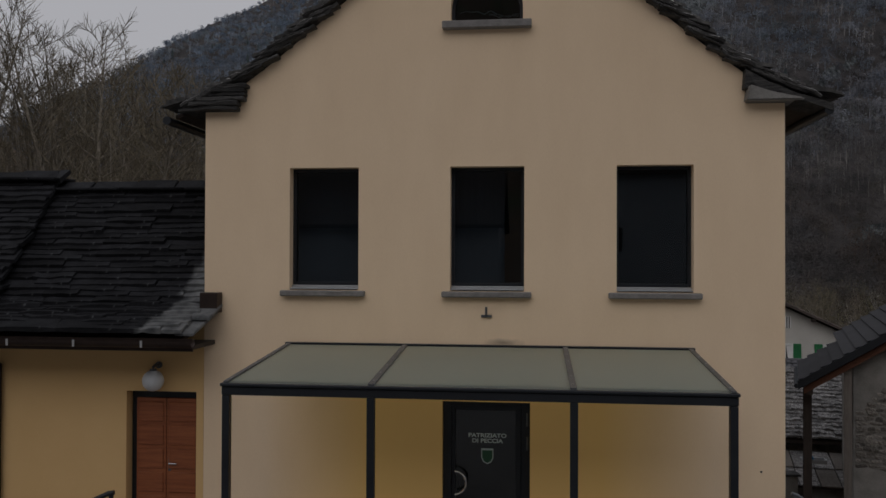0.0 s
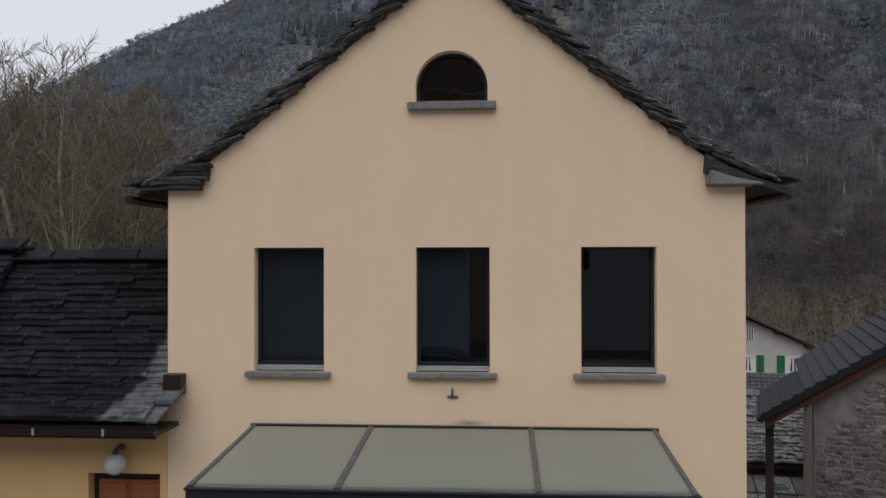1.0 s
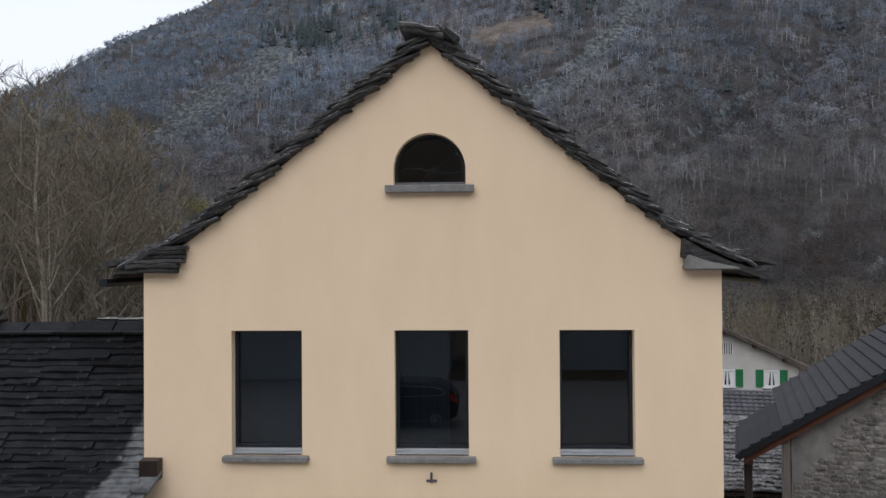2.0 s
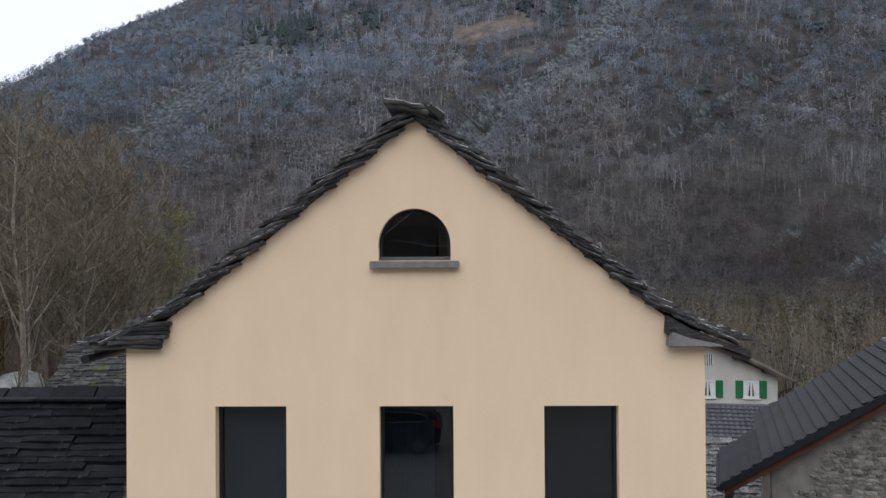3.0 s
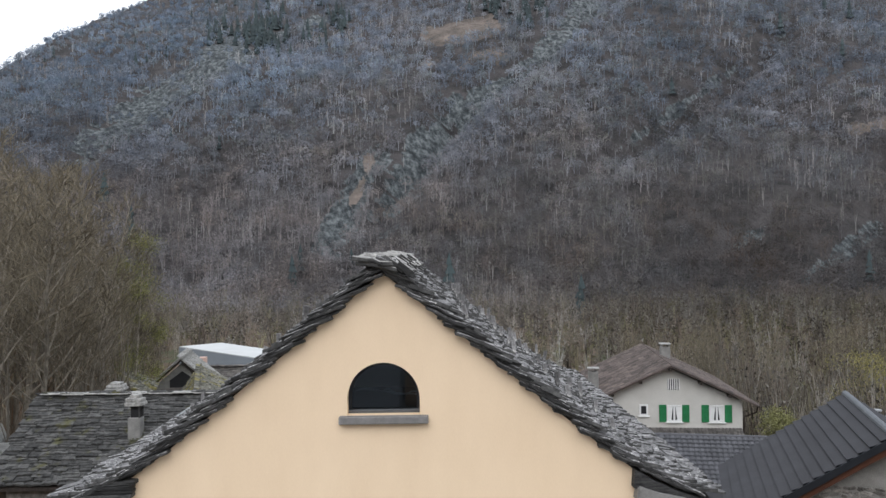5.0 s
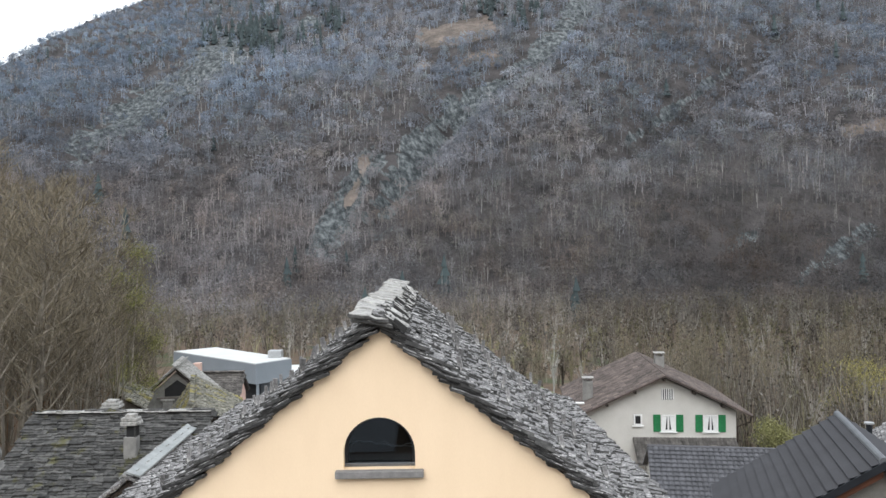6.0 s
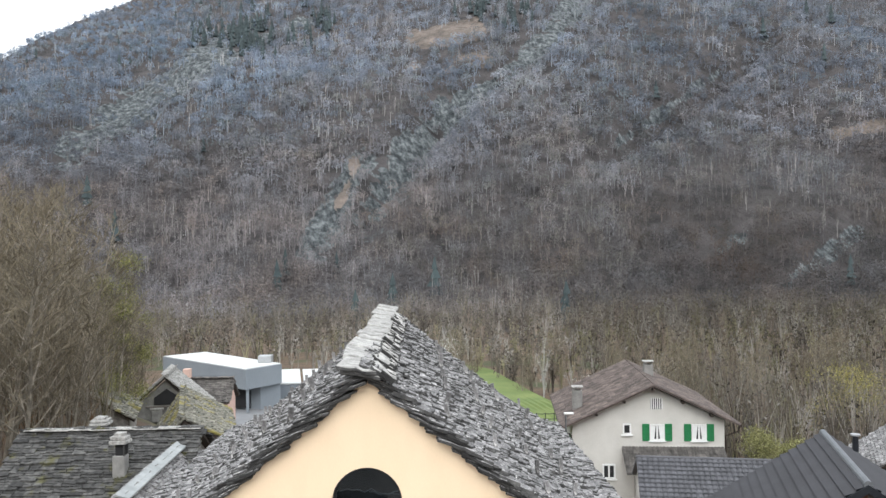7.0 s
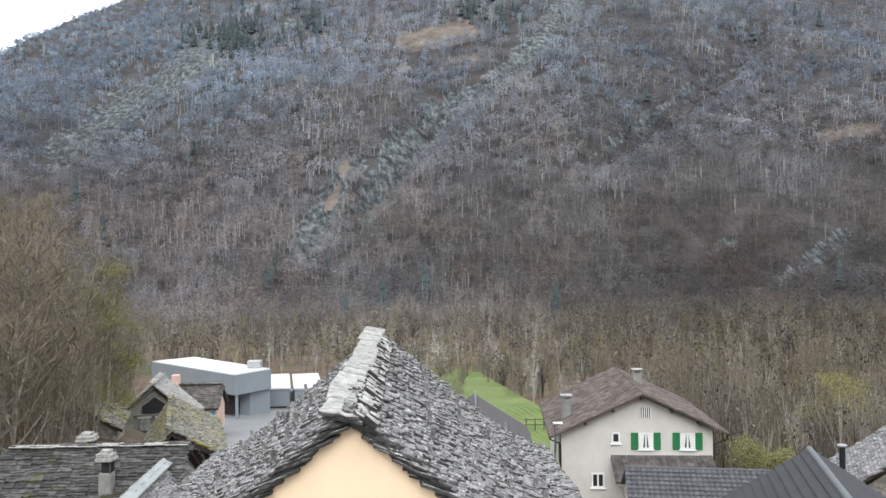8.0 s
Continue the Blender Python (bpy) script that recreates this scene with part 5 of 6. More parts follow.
def stone_chimney(parent, x, y, z0, z1, w, material=MORTAR):
    """Plastered shaft, open lantern of little piers, stacked cap slabs."""
    h = z1 - z0
    sh = box(x - w / 2, x + w / 2, y - w / 2, y + w / 2, z0, z0 + h * 0.62, None, 0.03)
    for v in sh.verts:
        v.co += 0.02 * Vector((noise.noise(v.co * 3), noise.noise(v.co * 3 + Vector((5, 0, 0))), 0))
    ch = part("chimney", sh, material, parent, "pale plastered chimney with slab cap")
    part("core", box(x - w * 0.3, x + w * 0.3, y - w * 0.3, y + w * 0.3, z0 + h * 0.6, z0 + h * 0.82), DARKNESS, ch)
    for dx in (-0.42, -0.14, 0.14, 0.42):
        part("pier", box(x + dx * w - 0.05 * w, x + dx * w + 0.05 * w, y - w * 0.47, y - w * 0.36, z0 + h * 0.6, z0 + h * 0.82), SLATE_EDGE, ch)
    for k, (ww, zz) in enumerate(((0.68, 0.82), (0.60, 0.885), (0.4, 0.94))):
        cp = box(x - w * ww, x + w * ww, y - w * ww, y + w * ww, z0 + h * zz, z0 + h * (zz + 0.06), None, 0.02)
        for v in cp.verts:
            v.co += 0.05 * Vector((noise.noise(v.co * 5), noise.noise(v.co * 5 + Vector((5, 0, 0))), noise.noise(v.co * 4)))
        part("cap_slab", cp, RIDGE_STONE, ch)
    return ch


# low stone house with mossy slabs: ridge runs across
lr = thing("stone_house", pose(-8.6, 24.0, -3.85, 0, 0, 90), "low stone house with a mossy slab roof", "house")
# local: y runs to world -x, x runs to world +y
part("wall_shell", prism([(-3.9, 0), (3.9, 0), (3.9, 5.1), (0, 7.45), (-3.9, 5.1)], 0.3, 7.0), RUBBLE, lr)
lroof = gable_roof("roof", lr, 7.6, 4.3, 7.4, 2.65, TIMBER)
simple_slabs(lroof, 4.3, 7.4, 7.6, 2.65, SLATE_MOSS, 0.155, 0.5, 51)
for k in range(8):
    part("ridge_slab", box(-0.28, 0.28, k * 0.93, k * 0.93 + 0.95, 7.74 + 0.02 * (k % 2), 7.79 + 0.02 * (k % 2), None, 0.015), RIDGE_STONE, lroof)
stone_chimney(lr, -2.15, 2.7, 5.7, 8.05, 0.5)
stone_chimney(lr, 1.6, 4.9, 6.0, 8.0, 0.6, RUBBLE)

# small stone barn whose ridge points away, pale ridge cap
barn = thing("stone_barn", pose(-9.15, 15.6, -3.25, 0, 0, 2.0), "small stone barn with a slab roof and pale ridge cap", "barn")
part("wall_shell", prism([(-2.6, 0), (2.6, 0), (2.6, 4.2), (0, 6.3), (-2.6, 4.2)], 0.3, 7.8), RUBBLE, barn)
CAP_SLAB = mat("pale_cap_slab", (0.19, 0.205, 0.205), (0.32, 0.335, 0.33), 0.8, 2, 20, 0.3)
broof = gable_roof("roof", barn, 6.4, 3.0, 8.9, 2.35, TIMBER)
simple_slabs(broof, 3.0, 8.9, 6.4, 2.35, SLATE, 0.15, 0.3, 53)
part("ridge_cap", prism([(-0.30, 6.56), (-0.06, 6.74), (0.38, 6.60), (0.38, 6.54), (-0.06, 6.67), (-0.30, 6.50)], -0.05, 8.9), CAP_SLAB, broof, "pale grey ridge flashing")

# mossy old barn and stone hut farther off
ob_ = thing("old_barn", pose(-13.4, 38.0, -7.4, 0, 0, 15.5), "old barn with a sagging moss-grown slab roof", "barn")
part("wall_shell", prism([(-1.5, 0), (2.9, 0), (2.9, 6.9), (0, 8.5), (-1.5, 6.3)], 0.9, 12.2), RUBBLE, ob_)
# closed dark sheet on the wall, painted shade of an open gable
part("gable_opening", prism([(-1.3, 6.2), (2.6, 6.2), (2.6, 6.95), (0, 8.4), (-1.3, 6.5)], 0.86, 0.896), DARKNESS, ob_, "dark sheet for the shade inside the gable")
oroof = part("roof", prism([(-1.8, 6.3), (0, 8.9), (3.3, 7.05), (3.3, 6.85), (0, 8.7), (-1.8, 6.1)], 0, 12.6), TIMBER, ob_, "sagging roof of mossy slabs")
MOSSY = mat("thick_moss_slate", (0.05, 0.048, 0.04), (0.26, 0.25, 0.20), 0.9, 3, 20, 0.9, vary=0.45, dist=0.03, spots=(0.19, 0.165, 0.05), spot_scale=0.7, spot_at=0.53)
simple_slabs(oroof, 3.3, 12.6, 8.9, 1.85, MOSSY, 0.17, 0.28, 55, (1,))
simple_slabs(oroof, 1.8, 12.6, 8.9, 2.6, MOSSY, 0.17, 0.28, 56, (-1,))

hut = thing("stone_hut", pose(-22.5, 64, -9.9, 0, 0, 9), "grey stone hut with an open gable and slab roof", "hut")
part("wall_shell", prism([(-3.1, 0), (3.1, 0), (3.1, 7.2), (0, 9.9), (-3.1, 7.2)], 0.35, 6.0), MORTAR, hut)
# dark sheet on the gable wall in place of the loft's shade
part("gable_opening", prism([(-1.0, 7.75), (1.1, 7.75), (1.1, 8.5), (0.1, 9.2), (-1.0, 8.4)], 0.27, 0.345), DARKNESS, hut, "dark sheet for the shade inside the loft")
part("loft_beam", box(-1.7, 1.7, 0.2, 0.34, 7.5, 7.69, None, 0.02), TIMBER_GREY, hut)
for x in (-0.75, 0.75):
    part("loft_pier", box(x - 0.45, x + 0.45, 0.12, 0.345, 6.2, 7.3, None, 0.04), MORTAR, hut, "pale mortared pier")
    part("pier_cap", box(x - 0.6, x + 0.6, 0.05, 0.345, 7.304, 7.49, None, 0.03), RIDGE_STONE, hut)
hroof = gable_roof("roof", hut, 10.3, 3.8, 6.4, 3.4, TIMBER, 0.2)
simple_slabs(hroof, 3.8, 6.4, 10.3, 3.4, RIDGE_STONE, 0.2, 0.34, 57)

shed2 = thing("stone_shed", pose(-23.6, 50, -5.4, 0, 0, 14), "overgrown low stone shed with a slab roof", "shed")
part("wall_shell", prism([(-2.6, 0), (2.6, 0), (2.6, 4.6), (0, 6.2), (-2.6, 4.6)], 0.3, 6.5), RUBBLE, shed2)
sroof = gable_roof("roof", shed2, 6.4, 3.0, 7.0, 1.9, TIMBER, 0.15)
simple_slabs(sroof, 3.0, 7.0, 6.4, 1.9, MOSSY, 0.3, 0.5, 58)

# pink building with blue door
pink = thing("pink_building", pose(-25.5, 105, -12, 0, 0, 90), "pink rendered building with a brown slab roof", "house")
part("wall_shell", prism([(-2.4, 0), (2.4, 0), (2.4, 3.3), (0, 5.7), (-2.4, 3.3)], 0.35, 7.2), PINK, pink)
proof = gable_roof("roof", pink, 6.1, 2.9, 7.6, 2.75, TIMBER, 0.15)
simple_slabs(proof, 2.9, 7.6, 6.1, 2.75, CLAY_OLD, 0.3, 0.5, 59)
part("door", box(-2.46, -2.41, 0.55, 1.5, 0.3, 2.9), BLUE, pink, "bright blue door")
part("pillar", box(-2.45, -2.41, 1.7, 1.95, 0, 3.2), TIMBER_RED, pink)
part("chimney", box(-0.5, 0.5, 6.0, 7.0, 4.6, 7.7, None, 0.03), PINK, pink)

# grey modern hall with pale flat roof
hall = thing("modern_hall", pose(-26.2, 115, -13.0, 0, 0, 0), "grey modern flat-roofed hall with a recessed entrance", "building")
HP = [(-0.3, 2.5), (4.2, 9.0), (-12.9, 27.4), (-19.0, 21.7)]


def extrude_plan(plan, z0, z1):
    bm_ = bmesh.new()
    a = [bm_.verts.new((x, y, z0)) for x, y in plan]
    b = [bm_.verts.new((x, y, z1)) for x, y in plan]
    bm_.faces.new(a)
    bm_.faces.new(b)
    for i in range(len(plan)):
        j = (i + 1) % len(plan)
        bm_.faces.new((a[i], a[j], b[j], b[i]))
    return bm_


part("upper_wall", extrude_plan(HP, 3.6, 6.7), CONCRETE, hall, "smooth grey-blue wall")
part("lower_wall", extrude_plan([(1.2, 6.5), (3.9, 9.4), (-12.8, 27.0), (-18.6, 21.9), (-5.2, 8.6)], -1, 3.59), CONCRETE, hall)
part("flat_roof", extrude_plan([(x * 0.985 - 0.12, y * 0.985 + 0.2) for x, y in HP], 6.71, 6.86), ROOF_PALE, hall, "white flat roof membrane")
part("entrance_glazing", extrude_plan([(-4.9, 8.0), (-0.6, 6.6), (-0.5, 6.9), (-4.8, 8.3)], 0.0, 3.2), DARKNESS, hall, "dark entrance glazing")
part("column", box(-0.35, 0.05, 2.9, 3.3, 0, 3.59), CONCRETE, hall)
part("roof_unit", box(0.2, 2.4, 9.6, 11.6, 6.87, 8.0, None, 0.05), ALU, hall, "grey rooftop ventilation unit")
tagged(sheet("car_park", lambda x, y: (x, y, ground_height(x, y) + 0.12), [-38 + 2 * i for i in range(18)], [86 + 3 * i for i in range(22)], ASPHALT), "pale grey asphalt car park", "car park", kind="structure")
for x, w in ((-21.5, 1.75), (-16.6, 2.3)):
    hall2 = thing("white_hall", pose(x, 129, -13.3, 0, 0, 9), "low white flat-roofed building", "building", "white halls")
    # shadow below the roof edge is put into the wall's grey colour
    part("wall", box(-w, w, 0, 17, 0, 2.9, None, 0.05), CONCRETE, hall2)
    part("flat_roof", box(-w - 0.15, w + 0.15, -0.2, 17.2, 2.91, 3.2, None, 0.04), ROOF_PALE, hall2)

# ---------------------------------------------------------------- white house with green shutters
wh = thing("white_house", pose(18.45, 50.8, -8.85, 0, 0, -6.0), "white rendered house with green shutters and brown tiled roof", "house")
part("wall_shell", prism([(-6.1, 0), (5.35, 0), (5.35, 7.25), (0, 9.75), (-6.1, 6.9)], 0, 13.6), WALL_WHITE, wh)
wroof = part("roof", prism([(-7.0, 6.75), (0, 10.02), (6.35, 7.05), (6.35, 6.93), (0, 9.90), (-7.0, 6.63)], -0.75, 14.2), CLAY, wh, "weathered brown tile roof")
tf = tile_ribs(wroof, 6.68, 14.95, 10.02, 3.12, CLAY, 0.42, 0.42)
tf.data.transform(Matrix.Translation((0, -0.75, 0.0)))
for v in tf.data.vertices:
    k = 7.0 / 6.68 if v.co.x < 0 else 6.35 / 6.68
    zt = 10.02 - (3.27 / 7.0 if v.co.x < 0 else 2.97 / 6.35) * abs(v.co.x * k)
    v.co.z += zt - (10.02 - 3.12 / 6.68 * abs(v.co.x)) + 0.01
    v.co.x *= k
for x, z in ((-4.3, 7.78), (-2.2, 8.75), (0, 9.72), (2.2, 8.72), (4.3, 7.74)):
    part("purlin", box(x - 0.09, x + 0.09, -0.7, 0.1, z - 0.12, z + 0.08), TIMBER, wroof)


def shuttered_window(parent, x, z0, z1, w, shutters=True):
    win = part("window", box(x - w / 2, x + w / 2, -0.03, -0.005, z0, z1), DARKNESS, parent, "white-framed window with green shutters" if shutters else "small white-framed window")
    fr_ = bmesh.new()
    t_ = 0.13
    box(x - w / 2, x - w / 2 + t_, -0.09, -0.032, z0, z1, fr_, 0.01)
    box(x + w / 2 - t_, x + w / 2, -0.09, -0.032, z0, z1, fr_, 0.01)
    box(x - w / 2 + t_, x + w / 2 - t_, -0.09, -0.032, z1 - t_, z1, fr_, 0.01)
    box(x - w / 2 + t_, x + w / 2 - t_, -0.09, -0.032, z0, z0 + t_, fr_, 0.01)
    if shutters:
        box(x - 0.07, x + 0.07, -0.085, -0.032, z0 + t_, z1 - t_, fr_, 0.005)
    part("frame", fr_, WHITE, win)
    part("sill", box(x - w / 2 - 0.1, x + w / 2 + 0.1, -0.16, -0.003, z0 - 0.1, z0 - 0.004, None, 0.01), WHITE, win)
    if shutters:
        for sd in (-1, 1):
            cx = x + sd * (w / 2 + 0.29)
            sh = box(cx - 0.27, cx + 0.27, -0.08, -0.03, z0 - 0.03, z1 + 0.03, None, 0.01)
            s_ = part("shutter", sh, GREEN, win, "green wooden shutter")
            for k in range(9):
                zz = z0 + 0.08 + k * (z1 - z0 - 0.12) / 9
                part("slat", box(cx - 0.21, cx + 0.21, -0.095, -0.081, zz, zz + 0.07), GREEN, s_)
        for sd in (-1, 1):
            part("curtain", prism([(x + sd * 0.10, z1 - t_), (x + sd * (w / 2 - t_), z1 - t_), (x + sd * (w / 2 - t_), z0 + t_), (x + sd * 0.22, z0 + t_)], -0.04, -0.031), WHITE, win)
    return win


shuttered_window(wh, 0.32, 5.70, 6.95, 1.12)
shuttered_window(wh, 3.45, 5.70, 6.95, 1.12)
shuttered_window(wh, -1.95, 6.15, 7.0, 0.66, False)
lower = shuttered_window(wh, -3.35, 2.75, 3.9, 1.0, False)
part("mullion", box(-3.41, -3.29, -0.085, -0.033, 2.882, 3.768), WHITE, lower)
vent = part("attic_vent", box(-0.15, 0.75, -0.02, 0.0, 8.1, 8.9), DARKNESS, wh, "arched slatted attic vent")
for k in range(6):
    part("slat", box(-0.13 + k * 0.16, -0.05 + k * 0.16, -0.05, -0.021, 8.12, 8.95), WHITE, vent)
pr = part("porch_roof", prism([(-2.6, 3.85), (0.0, 5.2), (0.0, 5.08), (-2.6, 3.73)], -2.35, 5.3), CLAY_OLD, wh, "old grey tiled lean-to roof")
pr.data.transform(Matrix(((0, 1, 0, 0), (1, 0, 0, 0), (0, 0, 1, 0), (0, 0, 0, 1))))
pv, pf = [], []
for j in range(30):
    for i in range(7):
        x0, x1 = -2.35 + 7.65 * j / 30, -2.35 + 7.65 * (j + 1) / 30
        d0, d1 = 2.6 * i / 7, 2.6 * (i + 1) / 7 + 0.03
        i0 = len(pv)
        for d, u_ in ((d0, 0.01), (d1, 0.05)):
            for xx, hh in ((x0, 0), (x0 + 0.08, 0.05), (x0 + 0.17, 0.05), (x1, 0)):
                pv.append((xx, -d, 5.2 - d * 0.519 + u_ + hh))
        pf += [(i0 + q, i0 + q + 1, i0 + q + 5, i0 + q + 4) for q in range(3)]
tagged(raw("tile_field", pv, pf, CLAY_OLD, pr), kind="stuff")
part("porch_wall", box(-1.4, -0.6, -2.0, -0.05, 0, 3.8), WALL_WHITE, wh)
part("porch_opening", box(-0.58, 5.0, -1.6, -1.5, 0, 3.7), DARKNESS, wh)
for x, y, z0, z1 in ((1.05, 8.0, 8.9, 10.45), (-5.4, 3.4, 7.2, 9.0)):
    c_ = part("chimney", box(x - 0.38, x + 0.38, y - 0.38, y + 0.38, z0, z1, None, 0.02), MORTAR, wh, "rendered chimney with a small cap")
    part("cap", box(x - 0.46, x + 0.46, y - 0.46, y + 0.46, z1 + 0.22, z1 + 0.32, None, 0.02), RIDGE_STONE, c_)
    part("pier", box(x - 0.34, x - 0.2, y - 0.3, y + 0.3, z1 + 0.004, z1 + 0.21), MORTAR, c_)
    part("pier", box(x + 0.2, x + 0.34, y - 0.3, y + 0.3, z1 + 0.004, z1 + 0.21), MORTAR, c_)
for x, x2 in ((-6.95, -6.16), (6.3, 5.42)):
    part("downpipe", tube([(x, -0.6, 6.75 if x < 0 else 7.0), (x, -0.3, 6.5), (x2, -0.08, 6.1), (x2, -0.08, 0)], 0.06, 6), COPPER, wh, "brown metal downpipe")
    part("gutter", tube([(x * 1.01, -0.75, 6.7 if x < 0 else 6.98), (x * 1.01, 14.2, 6.7 if x < 0 else 6.98)], 0.08, 6), COPPER, wh)
for y in (1.6, 6.0):
    part("side_window", box(-6.14, -6.105, y, y + 1.0, 4.2, 5.7), DARKNESS, wh)
    part("side_shutter", box(-6.2, -6.145, y - 0.6, y - 0.05, 4.15, 5.75), GREEN, wh)

# ---------------------------------------------------------------- dark roofed barn on open posts
DK = math.degrees(math.atan2(-0.29, 0.957))
dk = thing("dark_roofed_barn", pose(15.75, 18.6, -5.0, 0, 0, DK), "stone barn under an anthracite sheet roof on timber posts", "barn")
DH, DRISE, DRIDGE, DNEAR, DFAR = 5.6, 3.7, 9.36, -7.15, 0.1
DSTEP, DSHORT = 14.5 / 19, -2.6
dsl = math.hypot(DH, DRISE)
droof = part("roof", prism([(-DH * DSTEP, DRIDGE - DRISE * DSTEP), (0, DRIDGE), (DH, DRIDGE - DRISE), (DH, DRIDGE - DRISE - 0.14), (0, DRIDGE - 0.14), (-DH * DSTEP, DRIDGE - DRISE * DSTEP - 0.14)], DNEAR, DFAR), TILE_DARK, dk, "anthracite tile-effect sheet roof")
part("eave_strip", prism([(-DH, DRIDGE - DRISE), (-DH * DSTEP - 0.003, DRIDGE - DRISE * DSTEP), (-DH * DSTEP - 0.003, DRIDGE - DRISE * DSTEP - 0.14), (-DH, DRIDGE - DRISE - 0.14)], DNEAR, DSHORT), TILE_DARK, droof)
NC = 19
for i in range(NC):
    for sd in (-1, 1):
        k0, k1 = i / NC, (i + 1) / NC
        # one stepped course, pressed in shallow humps
        verts, faces = [], []
        ny = 40
        far = DSHORT if sd < 0 and k0 > DSTEP - 0.02 else DFAR
        for d, up in ((k0, 0.012), (k1, 0.085), (k1, 0.004)):
            for j in range(ny * 2 + 1):
                hump = 0.04 if j % 2 else 0.0
                verts.append((sd * (DH * d + DRISE / dsl * (up + hump)), DNEAR + (far - DNEAR) * j / (ny * 2), DRIDGE - DRISE * d + DH / dsl * (up + hump)))
        w_ = ny * 2 + 1
        for r_ in range(2):
            faces += [(r_ * w_ + j, r_ * w_ + j + 1, (r_ + 1) * w_ + j + 1, (r_ + 1) * w_ + j) for j in range(w_ - 1)]
        raw("course", verts, faces, TILE_DARK, droof)
part("ridge_cap", tube([(0, DNEAR, DRIDGE + 0.02), (0, DFAR, DRIDGE + 0.02)], 0.13, 12), ZINC, droof, "rounded grey ridge cap")
vb = prism([(-DH - 0.06, DRIDGE - DRISE + 0.02), (0, DRIDGE + 0.04), (0, DRIDGE - 0.2), (-DH - 0.06, DRIDGE - DRISE - 0.22)], DNEAR - 0.06, DNEAR - 0.01)
part("verge_board", vb, METAL_DARK, droof)
part("verge_board", prism([(DH, DRIDGE - DRISE + 0.02), (0, DRIDGE + 0.04), (0, DRIDGE - 0.2), (DH, DRIDGE - DRISE - 0.22)], DNEAR - 0.06, DNEAR - 0.01), METAL_DARK, droof)
part("eave_trim", box(-DH - 0.07, -DH - 0.01, DNEAR, DSHORT, DRIDGE - DRISE - 0.12, DRIDGE - DRISE + 0.03), ZINC, droof, "pale metal eaves strip")
part("gutter", tube([(-DH - 0.1, DNEAR, DRIDGE - DRISE - 0.12), (-DH - 0.1, DSHORT, DRIDGE - DRISE - 0.16)], 0.07, 8), METAL_DARK, droof)
part("barge_rafter", prism([(-DH + 0.1, DRIDGE - DRISE - 0.16), (0, DRIDGE - 0.26), (0, DRIDGE - 0.46), (-DH + 0.1, DRIDGE - DRISE - 0.36)], DNEAR + 0.15, DNEAR + 0.33), TIMBER_RED, dk, "red-brown barge rafter")
part("gable_wall", prism([(-4.2, 0), (4.6, 0), (4.6, DRIDGE - 0.3 - 4.6 * DRISE / DH), (0, DRIDGE - 0.3), (-4.2, DRIDGE - 0.3 - 4.2 * DRISE / DH)], DNEAR + 0.55, DNEAR + 1.0), MORTAR, dk, "mortared rubble gable wall")
part("side_wall", box(-4.2, -3.8, DNEAR + 1.0, -0.4, 0, 6.2), RUBBLE, dk)
part("far_gable_wall", prism([(-4.2, 0), (4.6, 0), (4.6, 6.0), (0, DRIDGE - 0.3), (-4.2, 6.2)], -0.8, -0.4), RUBBLE, dk)
part("post", box(-4.45, -4.24, DNEAR + 0.3, DNEAR + 0.52, 0, DRIDGE - 0.3 - 4.3 * DRISE / DH), TIMBER_GREY, dk, "weathered timber corner post")
part("post", box(-5.5, -5.28, DNEAR + 0.8, DNEAR + 1.05, 0, DRIDGE - DRISE - 0.385), TIMBER, dk)
part("post", box(-5.5, -5.28, -3.2, -3.0, 0, DRIDGE - DRISE - 0.385), TIMBER, dk)
part("eave_beam", box(-5.52, -5.26, DNEAR + 0.2, DSHORT - 0.2, DRIDGE - DRISE - 0.38, DRIDGE - DRISE - 0.17), TIMBER, dk)

# rubble stones set in the mortar of the gable wall
rng = random.Random(91)
stones = []
for i in range(8):
    sb = bmesh.new()
    bmesh.ops.create_icosphere(sb, subdivisions=1, radius=0.5)
    for v in sb.verts:
        q = Vector((math.copysign(abs(v.co.x * 2) ** 0.55, v.co.x), math.copysign(abs(v.co.y * 2) ** 0.7, v.co.y), math.copysign(abs(v.co.z * 2) ** 0.55, v.co.z))) * 0.5
        v.co = q * (0.72 + 0.45 * rng.random())
    me = bpy.data.meshes.new("stone")
    sb.to_mesh(me)
    sb.free()
    me.materials.append(RUBBLE)
    stones.append(me)
gable = bpy.data.objects["gable_wall"]
z = 3.3
cnt = 0
more_v, more_f = [], []
while z < 7.8:
    x = -4.15
    row_h = rng.uniform(0.10, 0.16)
    while x < 2.4:
        w = rng.uniform(0.12, 0.36)
        if z < DRIDGE - 0.75 - abs(x + w / 2) * DRISE / DH - 1.0 * smoothstep(-2.3, -4, x) + 0.6 * noise.noise((x, z, 4)):
            m = pose(x + w / 2, DNEAR + 0.555, z + rng.uniform(-0.03, 0.03), 0, rng.uniform(-14, 14), 0) @ Matrix.Diagonal((w * 1.02, rng.uniform(0.05, 0.13), row_h * rng.uniform(0.85, 1.25), 1))
            st = stones[rng.randrange(8)]
            if cnt < 300 and x < 0.6:
                s_ = new("stone", st)
                s_.parent = gable
                s_.matrix_basis = m
                cnt += 1
            else:
                i0 = len(more_v)
                more_v += [m @ v.co for v in st.vertices]
                more_f += [tuple(i0 + q for q in p.vertices) for p in st.polygons]
        x += w
    z += row_h
if more_v:
    tagged(raw("stone_field", more_v, more_f, RUBBLE, gable, "rough grey rubble stones"), kind="stuff")

